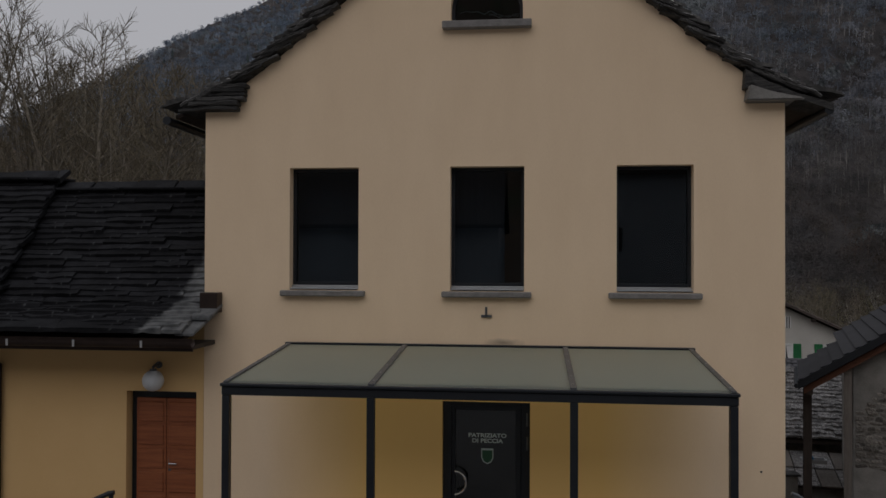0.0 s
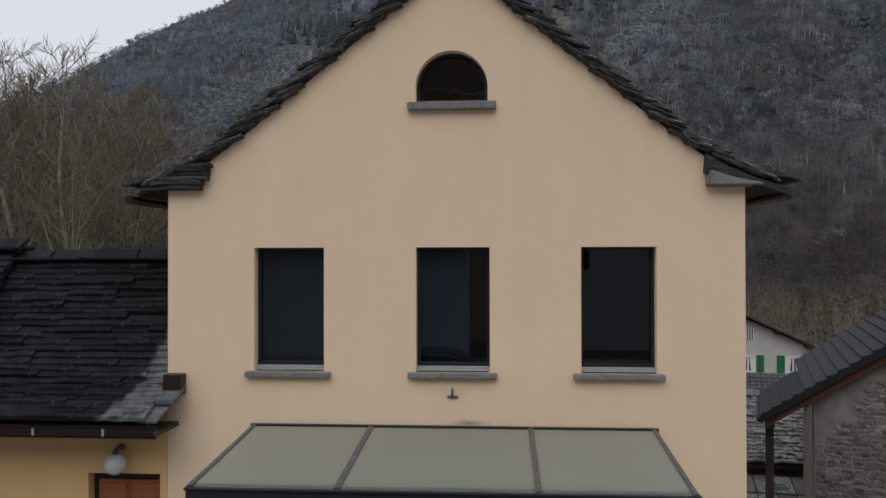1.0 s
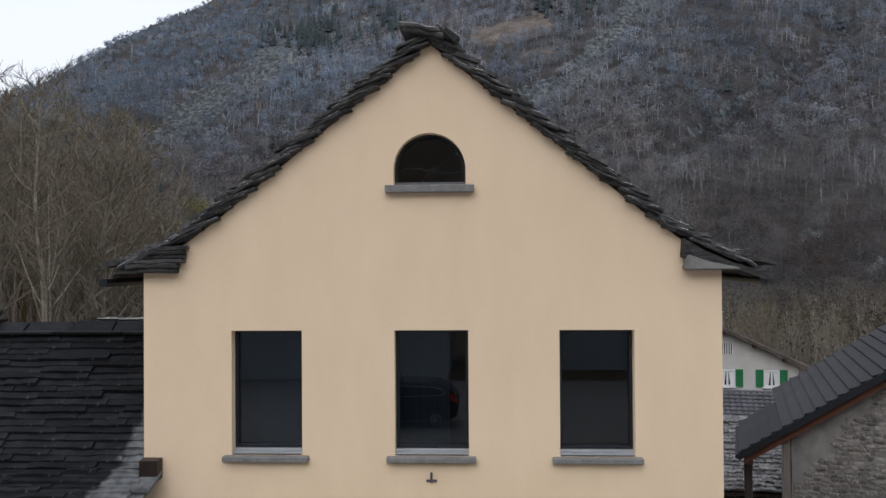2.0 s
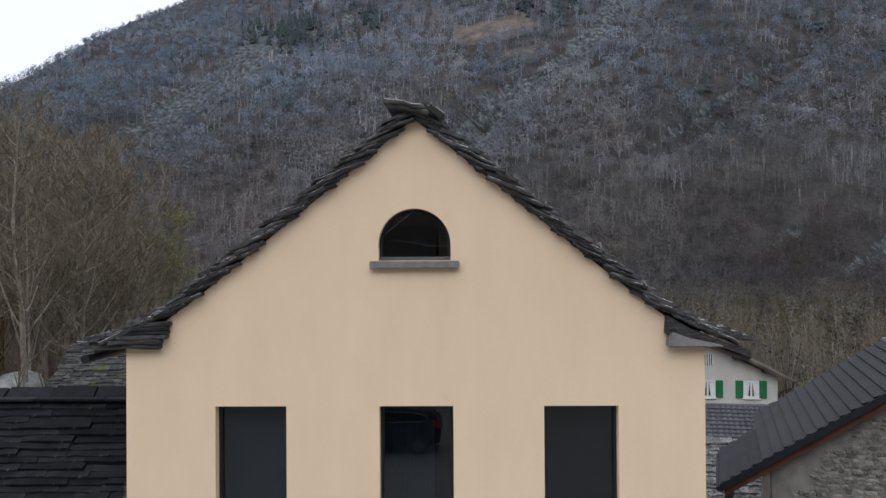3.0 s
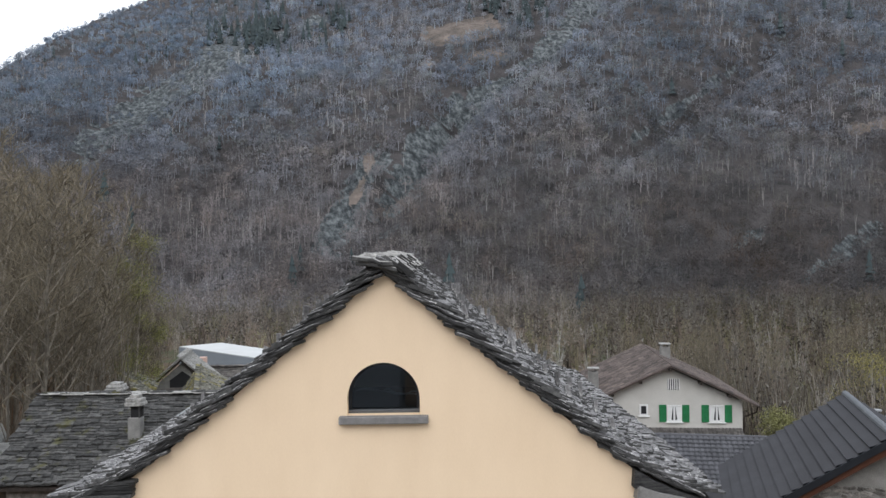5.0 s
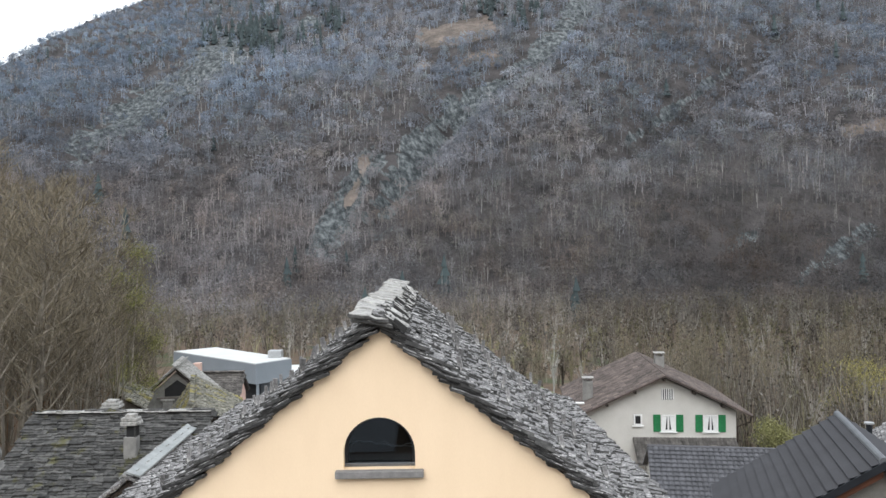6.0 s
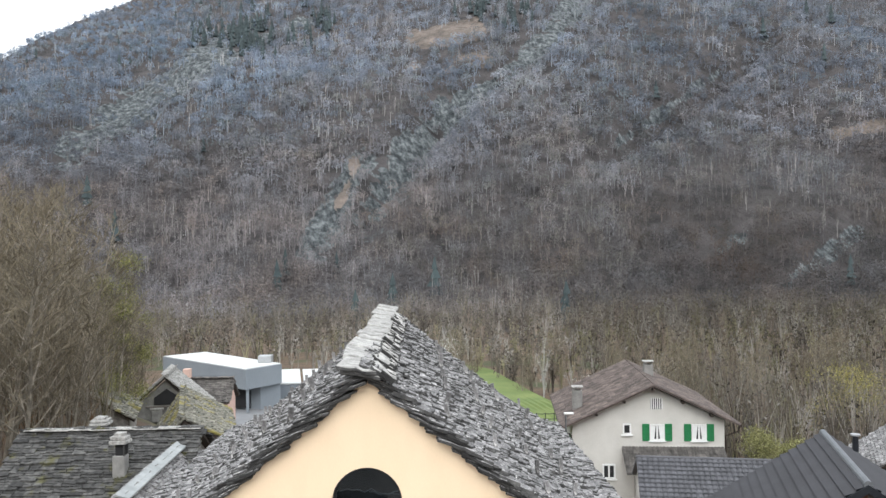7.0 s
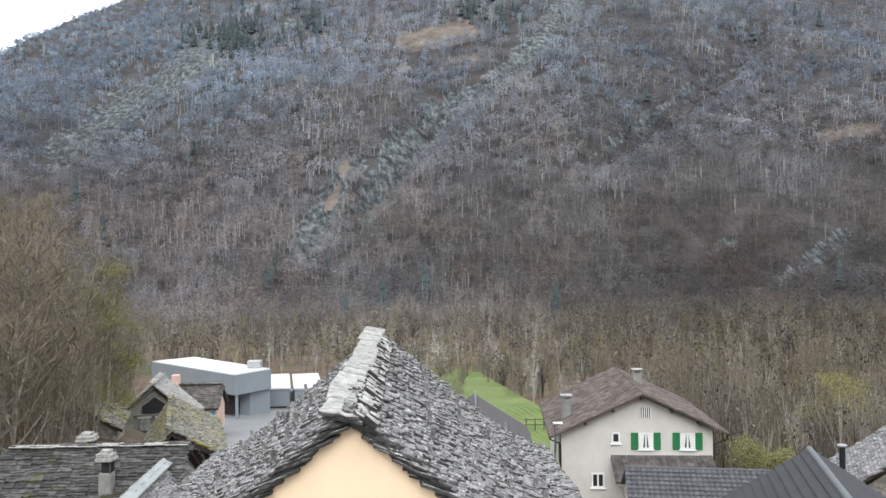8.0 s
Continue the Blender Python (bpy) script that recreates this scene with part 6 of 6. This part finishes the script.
# grey tiled house between
gt = thing("grey_tiled_house", pose(14.5, 40.7, -8.4, 0, 0, -101.5), "low house with a grey concrete tile roof", "house")
part("wall_shell", prism([(-5.2, 0), (5.2, 0), (5.2, 4.1), (0, 6.3), (-5.2, 4.1)], 0.3, 9.6), WALL_WHITE, gt)
groof = gable_roof("roof", gt, 6.5, 5.8, 10.0, 2.5, TILE_GREY)
tile_ribs(groof, 5.8, 10.0, 6.5, 2.5, TILE_GREY, 0.33, 0.42, tilt_tile=0.07)
part("ridge_tiles", tube([(0, 0, 6.54), (0, 10.0, 6.54)], 0.12, 8), TILE_GREY, groof)

# slab-roofed sheds below the barn
s1 = thing("slab_roofed_shed", pose(9.0, 23.6, -6.5, 0, 0, -98), "low stone shed with a pale slab roof", "shed")
part("wall_shell", prism([(-2.5, 0), (2.5, 0), (2.5, 3.6), (0, 5.7), (-2.5, 3.6)], 0.3, 4.8), RUBBLE, s1)
s1r = gable_roof("roof", s1, 6.0, 3.1, 5.2, 1.95, TIMBER, 0.12)
simple_slabs(s1r, 3.1, 5.2, 6.0, 1.95, SLATE, 0.2, 0.36, 61)
# flat dark sheet, shade of the doorway as colour
part("doorway", box(2.51, 2.56, 1.6, 3.9, 0.6, 3.3), DARKNESS, s1, "dark sheet for the shade inside the doorway")
s2 = thing("slab_roofed_shed", pose(9.4, 19.3, -6.5, 0, 0, -98), "small lean-to with broad flat slabs", "shed")
part("wall_shell", prism([(-0.9, 0), (0.9, 0), (0.9, 3.0), (-0.9, 3.45)], 0.0, 3.6), MORTAR, s2)
s2r = part("roof", prism([(-1.15, 3.56), (1.25, 2.98), (1.25, 2.9), (-1.15, 3.48)], -0.2, 3.9), TIMBER, s2)
rng = random.Random(71)
for i in range(2):
    for j in range(6):
        bl = box(-1.1 + i * 1.15, 0.12 + i * 1.15, -0.15 + j * 0.67, 0.48 + j * 0.67, 0, 0.05, None, 0.012)
        for v in bl.verts:
            v.co += Vector((0.04 * noise.noise(v.co * 2), 0.04 * noise.noise(v.co * 2 + Vector((4, 0, 0))), 3.62 - 0.06 * i - 0.242 * (v.co.x + 1.15)))
        part("flat_slab", bl, TIMBER_GREY if (i + j) % 3 == 0 else SLATE, s2r)
crate = thing("crate", pose(10.35, 18.55, -2.86, 0, 0, -5), "open pale crate with a blue bundle", "crate")
cb = bmesh.new()
box(-0.4, 0.4, -0.2, 0.2, 0, 0.03, cb)
for x0, x1, y0, y1 in ((-0.4, -0.37, -0.2, 0.2), (0.37, 0.4, -0.2, 0.2), (-0.37, 0.37, -0.2, -0.17), (-0.37, 0.37, 0.17, 0.2)):
    box(x0, x1, y0, y1, 0.03, 0.14, cb)
part("tray", cb, ALU, crate)
bb = bmesh.new()
bmesh.ops.create_icosphere(bb, subdivisions=2, radius=0.15)
for v in bb.verts:
    v.co = Vector((v.co.x * 1.2 - 0.15, v.co.y, v.co.z * 0.8 + 0.14)) + 0.03 * Vector((noise.noise(v.co * 9), noise.noise(v.co * 9 + Vector((2, 0, 0))), 0))
part("bundle", bb, BLUE, crate, "crumpled blue bundle")
yard_wall = thing("yard_wall", pose(7.4, 17.2, -6.0, 0, 0, 4), "low beige rendered yard wall", "wall")
part("wall_body", box(-0.6, 2.0, -0.2, 0.2, 0, 3.0, None, 0.03), MORTAR, yard_wall)
part("coping", box(-0.68, 2.08, -0.28, 0.28, 3.004, 3.08, None, 0.02), SLATE_EDGE, yard_wall)

# slab roof with a stove pipe beyond the barn
s3 = thing("slab_roofed_house", pose(28.6, 32.0, -7.5, 0, 0, -26), "stone house with a steep pale slab roof", "house")
part("wall_shell", prism([(-4.2, 0), (4.2, 0), (4.2, 5.0), (0, 8.3), (-4.2, 5.0)], 0.4, 8.0), RUBBLE, s3)
s3r = gable_roof("roof", s3, 8.6, 4.7, 8.6, 3.4, TIMBER, 0.15)
simple_slabs(s3r, 4.7, 8.6, 8.6, 3.4, SLATE, 0.24, 0.42, 65)
part("stove_pipe", tube([(-3.9, 1.8, 5.6), (-3.9, 1.8, 7.95)], 0.17, 12), METAL_DARK, s3, "dark stove pipe")
part("pipe_cap", tube([(-3.9, 1.8, 7.96), (-3.9, 1.8, 8.05)], 0.27, 12), ALU, s3)

# street lamp, road and meadow beyond the house
sl = thing("street_lamp", pose(10.95, 46, -8.6), "grey street lamp with a flat white head", "lamp")
part("pole", tube([(0, 0, 0), (0, 0, 8.5)], [0.07, 0.045], 8), METAL_GREY, sl)
part("head", box(-0.12, 0.55, -0.14, 0.14, 8.5, 8.62, None, 0.03), WHITE, sl, "white lamp head")
# dark grey metal shed, gable towards the lane
MSHED = mat("dark_grey_sheet_metal", (0.14, 0.14, 0.147), (0.18, 0.18, 0.187), 0.6, 0.6, 20, 0.1, stretch=(8, 1, 0.5))
ms = thing("metal_shed", pose(5.34, 47, -9.0), "dark grey sheet-metal shed with a gable front", "shed")
part("front_wall", prism([(-3.66, 0), (4.3, 0), (4.3, 6.5), (4.05, 8.0), (3.72, 8.62), (0, 10.98), (-3.66, 8.62)], 0, 0.12), MSHED, ms)
hb = prism([(-3.6, 0), (4.2, 0), (4.2, 6.4), (3.6, 8.5), (0, 10.85), (-3.6, 8.5)], 0.124, 5.0)
for v in hb.verts:
    if v.co.y > 1:
        v.co.z *= 0.78
part("hall_body", hb, TILE_DARK, ms)
for k in range(26):
    x = -3.5 + 0.3 * k
    top_z = 10.9 - 0.634 * abs(x) if x < 3.72 else 7.6
    part("seam", box(x - 0.012, x + 0.012, -0.02, -0.002, 0, top_z), MSHED, ms)
part("flue", tube([(0.1, -0.12, 8.8), (0.1, -0.12, 11.15)], 0.08, 10), ALU, ms, "pale metal flue pipe")


def meadow_end(x):
    return table(x, [(-6, 168), (12, 160), (15, 150), (18, 134), (21, 112), (24, 100), (32, 96)]) + 3 * noise.noise((x * 0.3, 0, 6))


def meadow_at(u, v):
    y = 54 + v * (meadow_end(u) - 54)
    terrace = 0.0
    for k, yy in enumerate((84, 90, 96, 103, 110)):
        terrace += 0.38 * smoothstep(yy - 0.5, yy + 0.5, y - 0.25 * (u - 15))
    return (u, y, ground_height(u, y) + 0.06 + terrace)


tagged(sheet("meadow", meadow_at, [-6 + 1.0 * i for i in range(39)], [i / 110 for i in range(111)], GRASS), "bright spring grass meadow with low terraces", "grass", kind="structure")
fence = thing("fence", pose(16.3, 99, ground_height(18, 99) + 1.0), "dark metal post-and-rail fence", "fence")
for k in range(5):
    part("post", tube([(k * 1.2, 0, 0), (k * 1.2, 0, 1.75)], 0.06, 6), METAL_DARK, fence)
for z in (0.9, 1.6):
    part("rail", tube([(-0.3, 0, z), (5.1, 0, z)], 0.05, 6), METAL_DARK, fence)

# ---------------------------------------------------------------- house across the street, behind the camera
opp = thing("house_opposite", pose(0, -32, 0), "plain grey rendered house across the street", "house")
STREET = mat("cool_grey_plaster", (0.36, 0.39, 0.43), (0.46, 0.49, 0.53), 0.9, 0.4, 8, 0.1)
part("front_wall", box(-16, -1.2, -9, 0, -0.2, 6.2), STREET, opp)
orf = prism([(0.6, 6.0), (-4.5, 9.4), (-9.6, 6.0), (-9.6, 5.8), (-4.5, 9.2), (0.6, 5.8)], -16.5, -0.9)
orf.transform(Matrix(((0, 1, 0, 0), (1, 0, 0, 0), (0, 0, 1, 0), (0, 0, 0, 1))))
part("roof", orf, CLAY, opp)
for x in (-13, -4.6):
    part("window", box(x - 0.5, x + 0.5, 0.01, 0.05, 3.6, 5.0), DARKNESS, opp)
opp2 = thing("house_opposite", pose(0, -36, 0), "taller plain grey house across the street", "house")
part("front_wall", box(1.6, 16, -9, 0, -0.2, 9.0), STREET, opp2)
part("roof", box(1.2, 16.4, -9.4, 0.4, 9.01, 9.3), CLAY, opp2)
for x in (5.2, 11):
    part("window", box(x - 0.5, x + 0.5, 0.01, 0.05, 4.6, 6.0), DARKNESS, opp2)
# dark estate car parked across the street, mirrored in the panes
CAR_PAINT = mat("dark_car_paint", (0.010, 0.014, 0.017), (0.016, 0.021, 0.025), 0.25, 2, 30, 0.0, spec=0.6)
CAR_GLASS = mat("dark_car_glass", (0.006, 0.010, 0.012), (0.010, 0.014, 0.016), 0.08, 2, 30, 0.0, spec=0.6)
TAIL_RED = mat("red_lamp_lens", (0.45, 0.015, 0.010), (0.55, 0.025, 0.015), 0.2, 2, 30, 0.0)
RUBBER = mat("black_rubber", (0.012, 0.012, 0.012), (0.02, 0.02, 0.02), 0.8, 6, 60, 0.2)
car = thing("car", pose(-2.5, -20.3, 0.012), "dark estate car with chrome window trim parked on the street", "car")
shape = [(2.22, 0.45), (2.30, 0.85), (2.20, 1.12), (1.80, 1.55), (1.40, 1.70), (0.2, 1.74), (-0.7, 1.64), (-1.25, 1.22), (-2.15, 1.02), (-2.35, 0.75), (-2.30, 0.40), (-1.85, 0.30), (1.9, 0.30)]
shell = prism(shape, -0.92, 0.92)
bmesh.ops.bevel(shell, geom=[e for e in shell.edges if abs(e.verts[0].co.y - e.verts[1].co.y) < 0.01], offset=0.09, segments=3, affect="EDGES")
part("body", shell, CAR_PAINT, car)
PANE = [(1.80, 1.36), (1.62, 1.49), (1.25, 1.58), (0.2, 1.62), (-0.62, 1.52), (-1.05, 1.22), (-0.2, 1.20), (1.66, 1.25)]
for sd in (-1, 1):
    y0, y1 = sorted((sd * 0.922, sd * 0.930))
    side_pane = part("side_window", prism(PANE, y0, y1), CAR_GLASS, car)
    part("trim", tube([(x, sd * 0.935, z) for x, z in PANE + PANE[:1]], 0.018, 6), ALU, side_pane, "thin chrome trim")
    y0, y1 = sorted((sd * 0.70, sd * 0.94))
    part("tail_light", prism([(2.24, 1.10), (2.02, 1.32), (1.93, 1.26), (2.05, 1.02), (2.26, 0.98)], y0, y1), TAIL_RED, car, "red tail light")
    for x in (-1.45, 1.42):
        wheel = part("wheel", tube([(x, sd * 0.74, 0.33), (x, sd * 0.945, 0.33)], 0.33, 24), RUBBER, car)
        rim = bmesh.new()
        for k in range(9):
            a = 2 * math.pi * k / 9
            tube([(x, sd * 0.955, 0.33), (x + 0.21 * math.cos(a), sd * 0.955, 0.33 + 0.21 * math.sin(a))], 0.018, 5, rim)
        tube([(x + 0.215 * math.cos(2 * math.pi * k / 20), sd * 0.953, 0.33 + 0.215 * math.sin(2 * math.pi * k / 20)) for k in range(21)], 0.016, 5, rim)
        part("rim", rim, ALU, wheel, "spoked silver rim")
part("windscreen", prism([(-0.76, 1.62), (-1.27, 1.24), (-1.30, 1.25), (-0.79, 1.64)], -0.75, 0.75), CAR_GLASS, car)
part("rear_window", prism([(1.86, 1.52), (2.16, 1.19), (2.18, 1.21), (1.88, 1.54)], -0.72, 0.72), CAR_GLASS, car)
for y in (-0.6, 0.6):
    part("headlight", box(-2.40, -2.28, y - 0.2, y + 0.2, 0.72, 0.88, None, 0.02), ALU, car)

# ---------------------------------------------------------------- trees
def bare_tree(name, seed, height, spread, material, twig, stems=1, depth=4, label="", lean=0.0, fine=3):
    """A leafless tree: tapering trunk, forking limbs, many fine twigs."""
    rng = random.Random(seed)
    tv, tf_, cv, cf = [], [], [], []

    def limb(p, d, ln, r0, r1, steps, sides, bend, wander, wood):
        """One tapering limb that bends upwards; gives its points and radii."""
        v_, f_ = (tv, tf_) if wood else (cv, cf)
        pts, rad, q = [p.copy()], [r0], p.copy()
        for i in range(steps):
            d = (d + Vector((rng.gauss(0, wander), rng.gauss(0, wander), bend + rng.gauss(0, wander * 0.5)))).normalized()
            q = q + d * ln / steps
            pts.append(q.copy())
            rad.append(r0 + (r1 - r0) * (i + 1) / steps)
        a = d.cross(Vector((0.3, 0.9, 0.1))).normalized()
        b = d.cross(a)
        i0 = len(v_)
        for pt, rr in zip(pts, rad):
            for k in range(sides):
                c, s = math.cos(2 * math.pi * k / sides), math.sin(2 * math.pi * k / sides)
                v_.append(pt + rr * (c * a + s * b))
        for j in range(steps):
            for k in range(sides):
                f_.append((i0 + j * sides + k, i0 + j * sides + (k + 1) % sides, i0 + (j + 1) * sides + (k + 1) % sides, i0 + (j + 1) * sides + k))
        return pts, rad

    def along(pts, rad, u):
        k = min(len(pts) - 2, int(u * (len(pts) - 1)))
        f = u * (len(pts) - 1) - k
        return pts[k].lerp(pts[k + 1], f), rad[k] + (rad[k + 1] - rad[k]) * f, (pts[k + 1] - pts[k]).normalized()

    for s in range(stems):
        a = rng.uniform(0, 2 * math.pi)
        fork = 0.14 * (stems > 1)
        d = Vector((fork * math.cos(a) + lean, fork * math.sin(a), 1)).normalized()
        h = height * rng.uniform(0.8, 1.0)
        trunk = limb(Vector((2 * fork * math.cos(a), 2 * fork * math.sin(a), -0.3)), d, h, 0.009 * h + 0.03, 0.014, 9, 6, 0.03, 0.06, True)
        n1 = int(30 / stems ** 0.6)
        for i in range(n1):
            u = 0.16 + 0.82 * (i + rng.random()) / n1
            p1, r1, d1 = along(*trunk, u)
            az_ = 2.4 * i + rng.uniform(-0.5, 0.5)
            l1 = h * (0.07 + 0.40 * spread * (1 - u) ** 0.75 * rng.uniform(0.55, 1.15))
            out = Vector((math.cos(az_), math.sin(az_), rng.uniform(0.35, 1.1)))
            big = limb(p1, out.normalized(), l1, max(0.45 * r1, 0.02), 0.012, 5, 4, 0.10, 0.12, True)
            for j in range(7):
                u2 = 0.18 + 0.8 * (j + rng.random()) / 7
                p2, r2, d2 = along(*big, u2)
                side = Vector((rng.gauss(0, 1), rng.gauss(0, 1), rng.gauss(0.3, 0.6))).normalized()
                l2 = l1 * rng.uniform(0.25, 0.5) * (1.15 - 0.5 * u2) + 0.25
                mid = limb(p2, (d2 * 0.7 + side * 0.8).normalized(), l2, max(0.5 * r2, 0.013), 0.009, 3, 3, 0.08, 0.16, False)
                for k in range(fine):
                    p3, r3, d3 = along(*mid, 0.15 + 0.85 * (k + rng.random()) / fine)
                    side = Vector((rng.gauss(0, 1), rng.gauss(0, 1), rng.gauss(0.25, 0.6))).normalized()
                    limb(p3, (d3 * 0.8 + side * 0.7).normalized(), l2 * rng.uniform(0.35, 0.7) + 0.15, 0.014, 0.005, 1, 3, 0.05, 0.1, False)
    t = thing(name, pose(0, 0, 0), label, "tree", "bare trees")
    raw("trunk", tv, tf_, material, t)
    raw("crown", cv, cf, twig, t)
    return t


def add_leaves(tree, seed, n, size, material, height, radius, z0=0.3):
    """Small leaves scattered in clumps through the crown."""
    rng = random.Random(seed)
    v_, f_ = [], []
    clumps = [Vector((rng.gauss(0, radius * 0.5), rng.gauss(0, radius * 0.5), height * rng.uniform(z0, 0.95))) for _ in range(40)]
    for i in range(n):
        c = clumps[rng.randrange(40)] + Vector((rng.gauss(0, radius * 0.22), rng.gauss(0, radius * 0.22), rng.gauss(0, radius * 0.2)))
        a, b = Vector((rng.gauss(0, 1), rng.gauss(0, 1), rng.gauss(0, 1))).normalized() * size, Vector((rng.gauss(0, 1), rng.gauss(0, 1), rng.gauss(0, 1))).normalized() * size
        i0 = len(v_)
        v_ += [c, c + a, c + a * 0.6 + b, c + b * 0.7]
        f_.append((i0, i0 + 1, i0 + 2, i0 + 3))
    return raw("leaves", v_, f_, material, tree)


def round_leaves(tree, seed, n, size, material, centre, radii):
    """Small leaves in uneven clumps round a bushy crown."""
    rng = random.Random(seed)
    v_, f_ = [], []
    for i in range(n):
        d = Vector((rng.gauss(0, 1), rng.gauss(0, 1), rng.gauss(0, 1))).normalized()
        k = (rng.random() ** 0.35) * (0.85 + 0.45 * noise.noise(d * 2.4))
        c = Vector(centre) + Vector((d.x * radii[0], d.y * radii[1], d.z * radii[2])) * k
        a, b = (Vector((rng.gauss(0, 1), rng.gauss(0, 1), rng.gauss(0, 1))).normalized() * size for _ in range(2))
        i0 = len(v_)
        v_ += [c, c + a, c + a * 0.6 + b, c + b * 0.7]
        f_.append((i0, i0 + 1, i0 + 2, i0 + 3))
    return raw("leaves", v_, f_, material, tree)


TREE_A = bare_tree("bare_tree", 1, 13, 0.75, BARK, TWIG_BROWN, 1, 3, "tall leafless grey-brown tree on the slope")
TREE_B = bare_tree("bare_tree", 2, 11, 0.85, BARK, TWIG_BROWN, 3, 3, "many-stemmed leafless tree with grey bark")
TREE_C = bare_tree("bare_tree", 3, 14, 0.55, BARK, TWIG_BROWN, 2, 3, "slender leafless tree with upright limbs")
TREE_D = bare_tree("bare_tree", 4, 10, 0.7, TWIG_PALE, TWIG_PALE, 1, 3, "pale-barked leafless tree on the bank")
LEFT = [(0, -19.5, 26, 1.0, 0), (2, -23, 29, 1.1, 40), (0, -25.8, 49, 1.15, 120), (2, -27, 40, 1.1, 10), (2, -21.5, 41, 1.0, 200), (1, -24, 55, 1.1, 250), (0, -30, 60, 1.2, 300),
        (1, -40, 69, 1.35, 30), (2, -35, 62, 1.2, 70), (1, -29, 33, 1.0, 160), (2, -28, 36, 1.1, 310), (2, -22.5, 34, 1.0, 190), (1, -26.5, 64, 1.0, 15), (0, -38, 52, 1.1, 95), (2, -19.5, 36, 0.9, 130),
        (1, -31, 50, 1.0, 44), (1, -18.4, 33, 0.8, 66), (1, -28, 72, 1.0, 280), (2, -33, 78, 1.1, 180), (1, -23.5, 46, 1.0, 5), (2, -30, 28, 1.0, 300),
        (0, -18.6, 29, 0.95, 75), (2, -20.6, 31, 1.0, 220), (0, -22, 37, 1.0, 340), (2, -24.5, 33, 1.05, 110), (0, -27, 45, 1.1, 260), (1, -33, 44, 1.2, 20), (2, -36, 56, 1.2, 145), (0, -34, 36, 1.1, 12), (1, -25.6, 86, 0.40, 20)]
RIGHT = []
rng = random.Random(17)
while len(RIGHT) < 46:
    y = rng.uniform(62, 122)
    x = rng.uniform(0.30, 0.85) * y
    if x < 28 and y < 72:
        continue
    RIGHT.append((rng.randrange(4), x, y, rng.uniform(0.75, 1.1), rng.uniform(0, 360)))
for i in range(22):
    RIGHT.append((rng.randrange(4), rng.uniform(-25, 42), rng.uniform(118, 140), rng.uniform(0.6, 0.95), rng.uniform(0, 360)))
BASES = (TREE_A, TREE_B, TREE_C, TREE_D)
used = set()
for k, x, y, s, a in LEFT + RIGHT:
    if -36 < x < -4 and 92 < y < 150:
        continue
    b = BASES[k]
    m = pose(x, y, ground_height(x, y) - 0.1, 0, 0, a)
    if k in used:
        t = copy_thing(b, m)
    else:
        t = b
        t.matrix_basis = m
        used.add(k)
    if x < 0:
        s *= 1.15
    t.scale = (s, s, s)

bush = bare_tree("bush", 9, 6.2, 0.5, BARK, BARK, 5, 3, "rounded yellow-green spring bush in leaf")
bush.matrix_basis = pose(24.7, 46, -8.5, 0, 0, 0)
tagged(bush, "rounded yellow-green spring bush in leaf", "bush", "bushes")
round_leaves(bush, 4, 5200, 0.085, BUSH, (0, 0, 5.9), (1.5, 1.5, 1.55))
b2 = copy_thing(bush, pose(27.6, 47, -9.0, 0, 0, 120))
b2.scale = (1.15, 1.15, 0.92)
IVX, IVY = -24.0, 56.0
ivy = bare_tree("ivy_tree", 11, 15, 0.5, BARK, TWIG_BROWN, 1, 3, "tree with green ivy round its trunk")
ivy.matrix_basis = pose(IVX, IVY, ground_height(IVX, IVY), 0, 0, 40)
add_leaves(ivy, 5, 15000, 0.085, MOSS_LEAF, 14.0, 2.0, 0.1)
bud = bare_tree("budding_tree", 12, 10, 0.8, BARK, TWIG_BROWN, 2, 3, "leafless tree with yellow-green buds")
bud.matrix_basis = pose(47, 76, ground_height(47, 76), 0, 0, 40)
add_leaves(bud, 6, 4500, 0.11, BUD, 10.5, 3.0, 0.45)
BLOSSOM = mat("white_blossom", (0.42, 0.40, 0.36), (0.62, 0.60, 0.56), 0.9, 1, 8, 0, vary=0.3)
cherry = bare_tree("blossom_tree", 14, 8, 0.9, BARK, TWIG_BROWN, 2, 3, "small tree in white blossom at the meadow edge")
cherry.matrix_basis = pose(24.5, 94, ground_height(24.5, 94), 0, 0, 30)
add_leaves(cherry, 7, 1500, 0.10, BLOSSOM, 8.5, 2.6, 0.5)
cherry_2 = copy_thing(cherry, pose(6.5, 152, ground_height(6.5, 152), 0, 0, 140))
cherry_2.scale = (1.1, 1.1, 1.0)

# boulders on the bank
rng = random.Random(23)
for i, (x, y, s) in enumerate(((-18.2, 25.2, 1.3), (-19.6, 24.2, 0.9), (-17.3, 23.2, 0.7), (-20.5, 26.5, 1.5), (-17.8, 21.8, 0.8), (-18.8, 22.4, 1.0))):
    rb = bmesh.new()
    bmesh.ops.create_icosphere(rb, subdivisions=3, radius=s)
    for v in rb.verts:
        v.co += v.co.normalized() * (0.35 * s * noise.noise(v.co * 0.9 / s + Vector((i * 7, 0, 0))) + 0.1 * s * noise.noise(v.co * 3 / s))
        v.co.z *= 0.75
    me = bpy.data.meshes.new("boulder")
    rb.to_mesh(me)
    rb.free()
    bo = finish(new("boulder", me), ROCK)
    bo.matrix_basis = pose(x, y, ground_height(x, y) + 0.3 * s, 0, 0, i * 50)
    tagged(bo, "grey lichened boulder on the leafy bank", "boulder", "boulders")
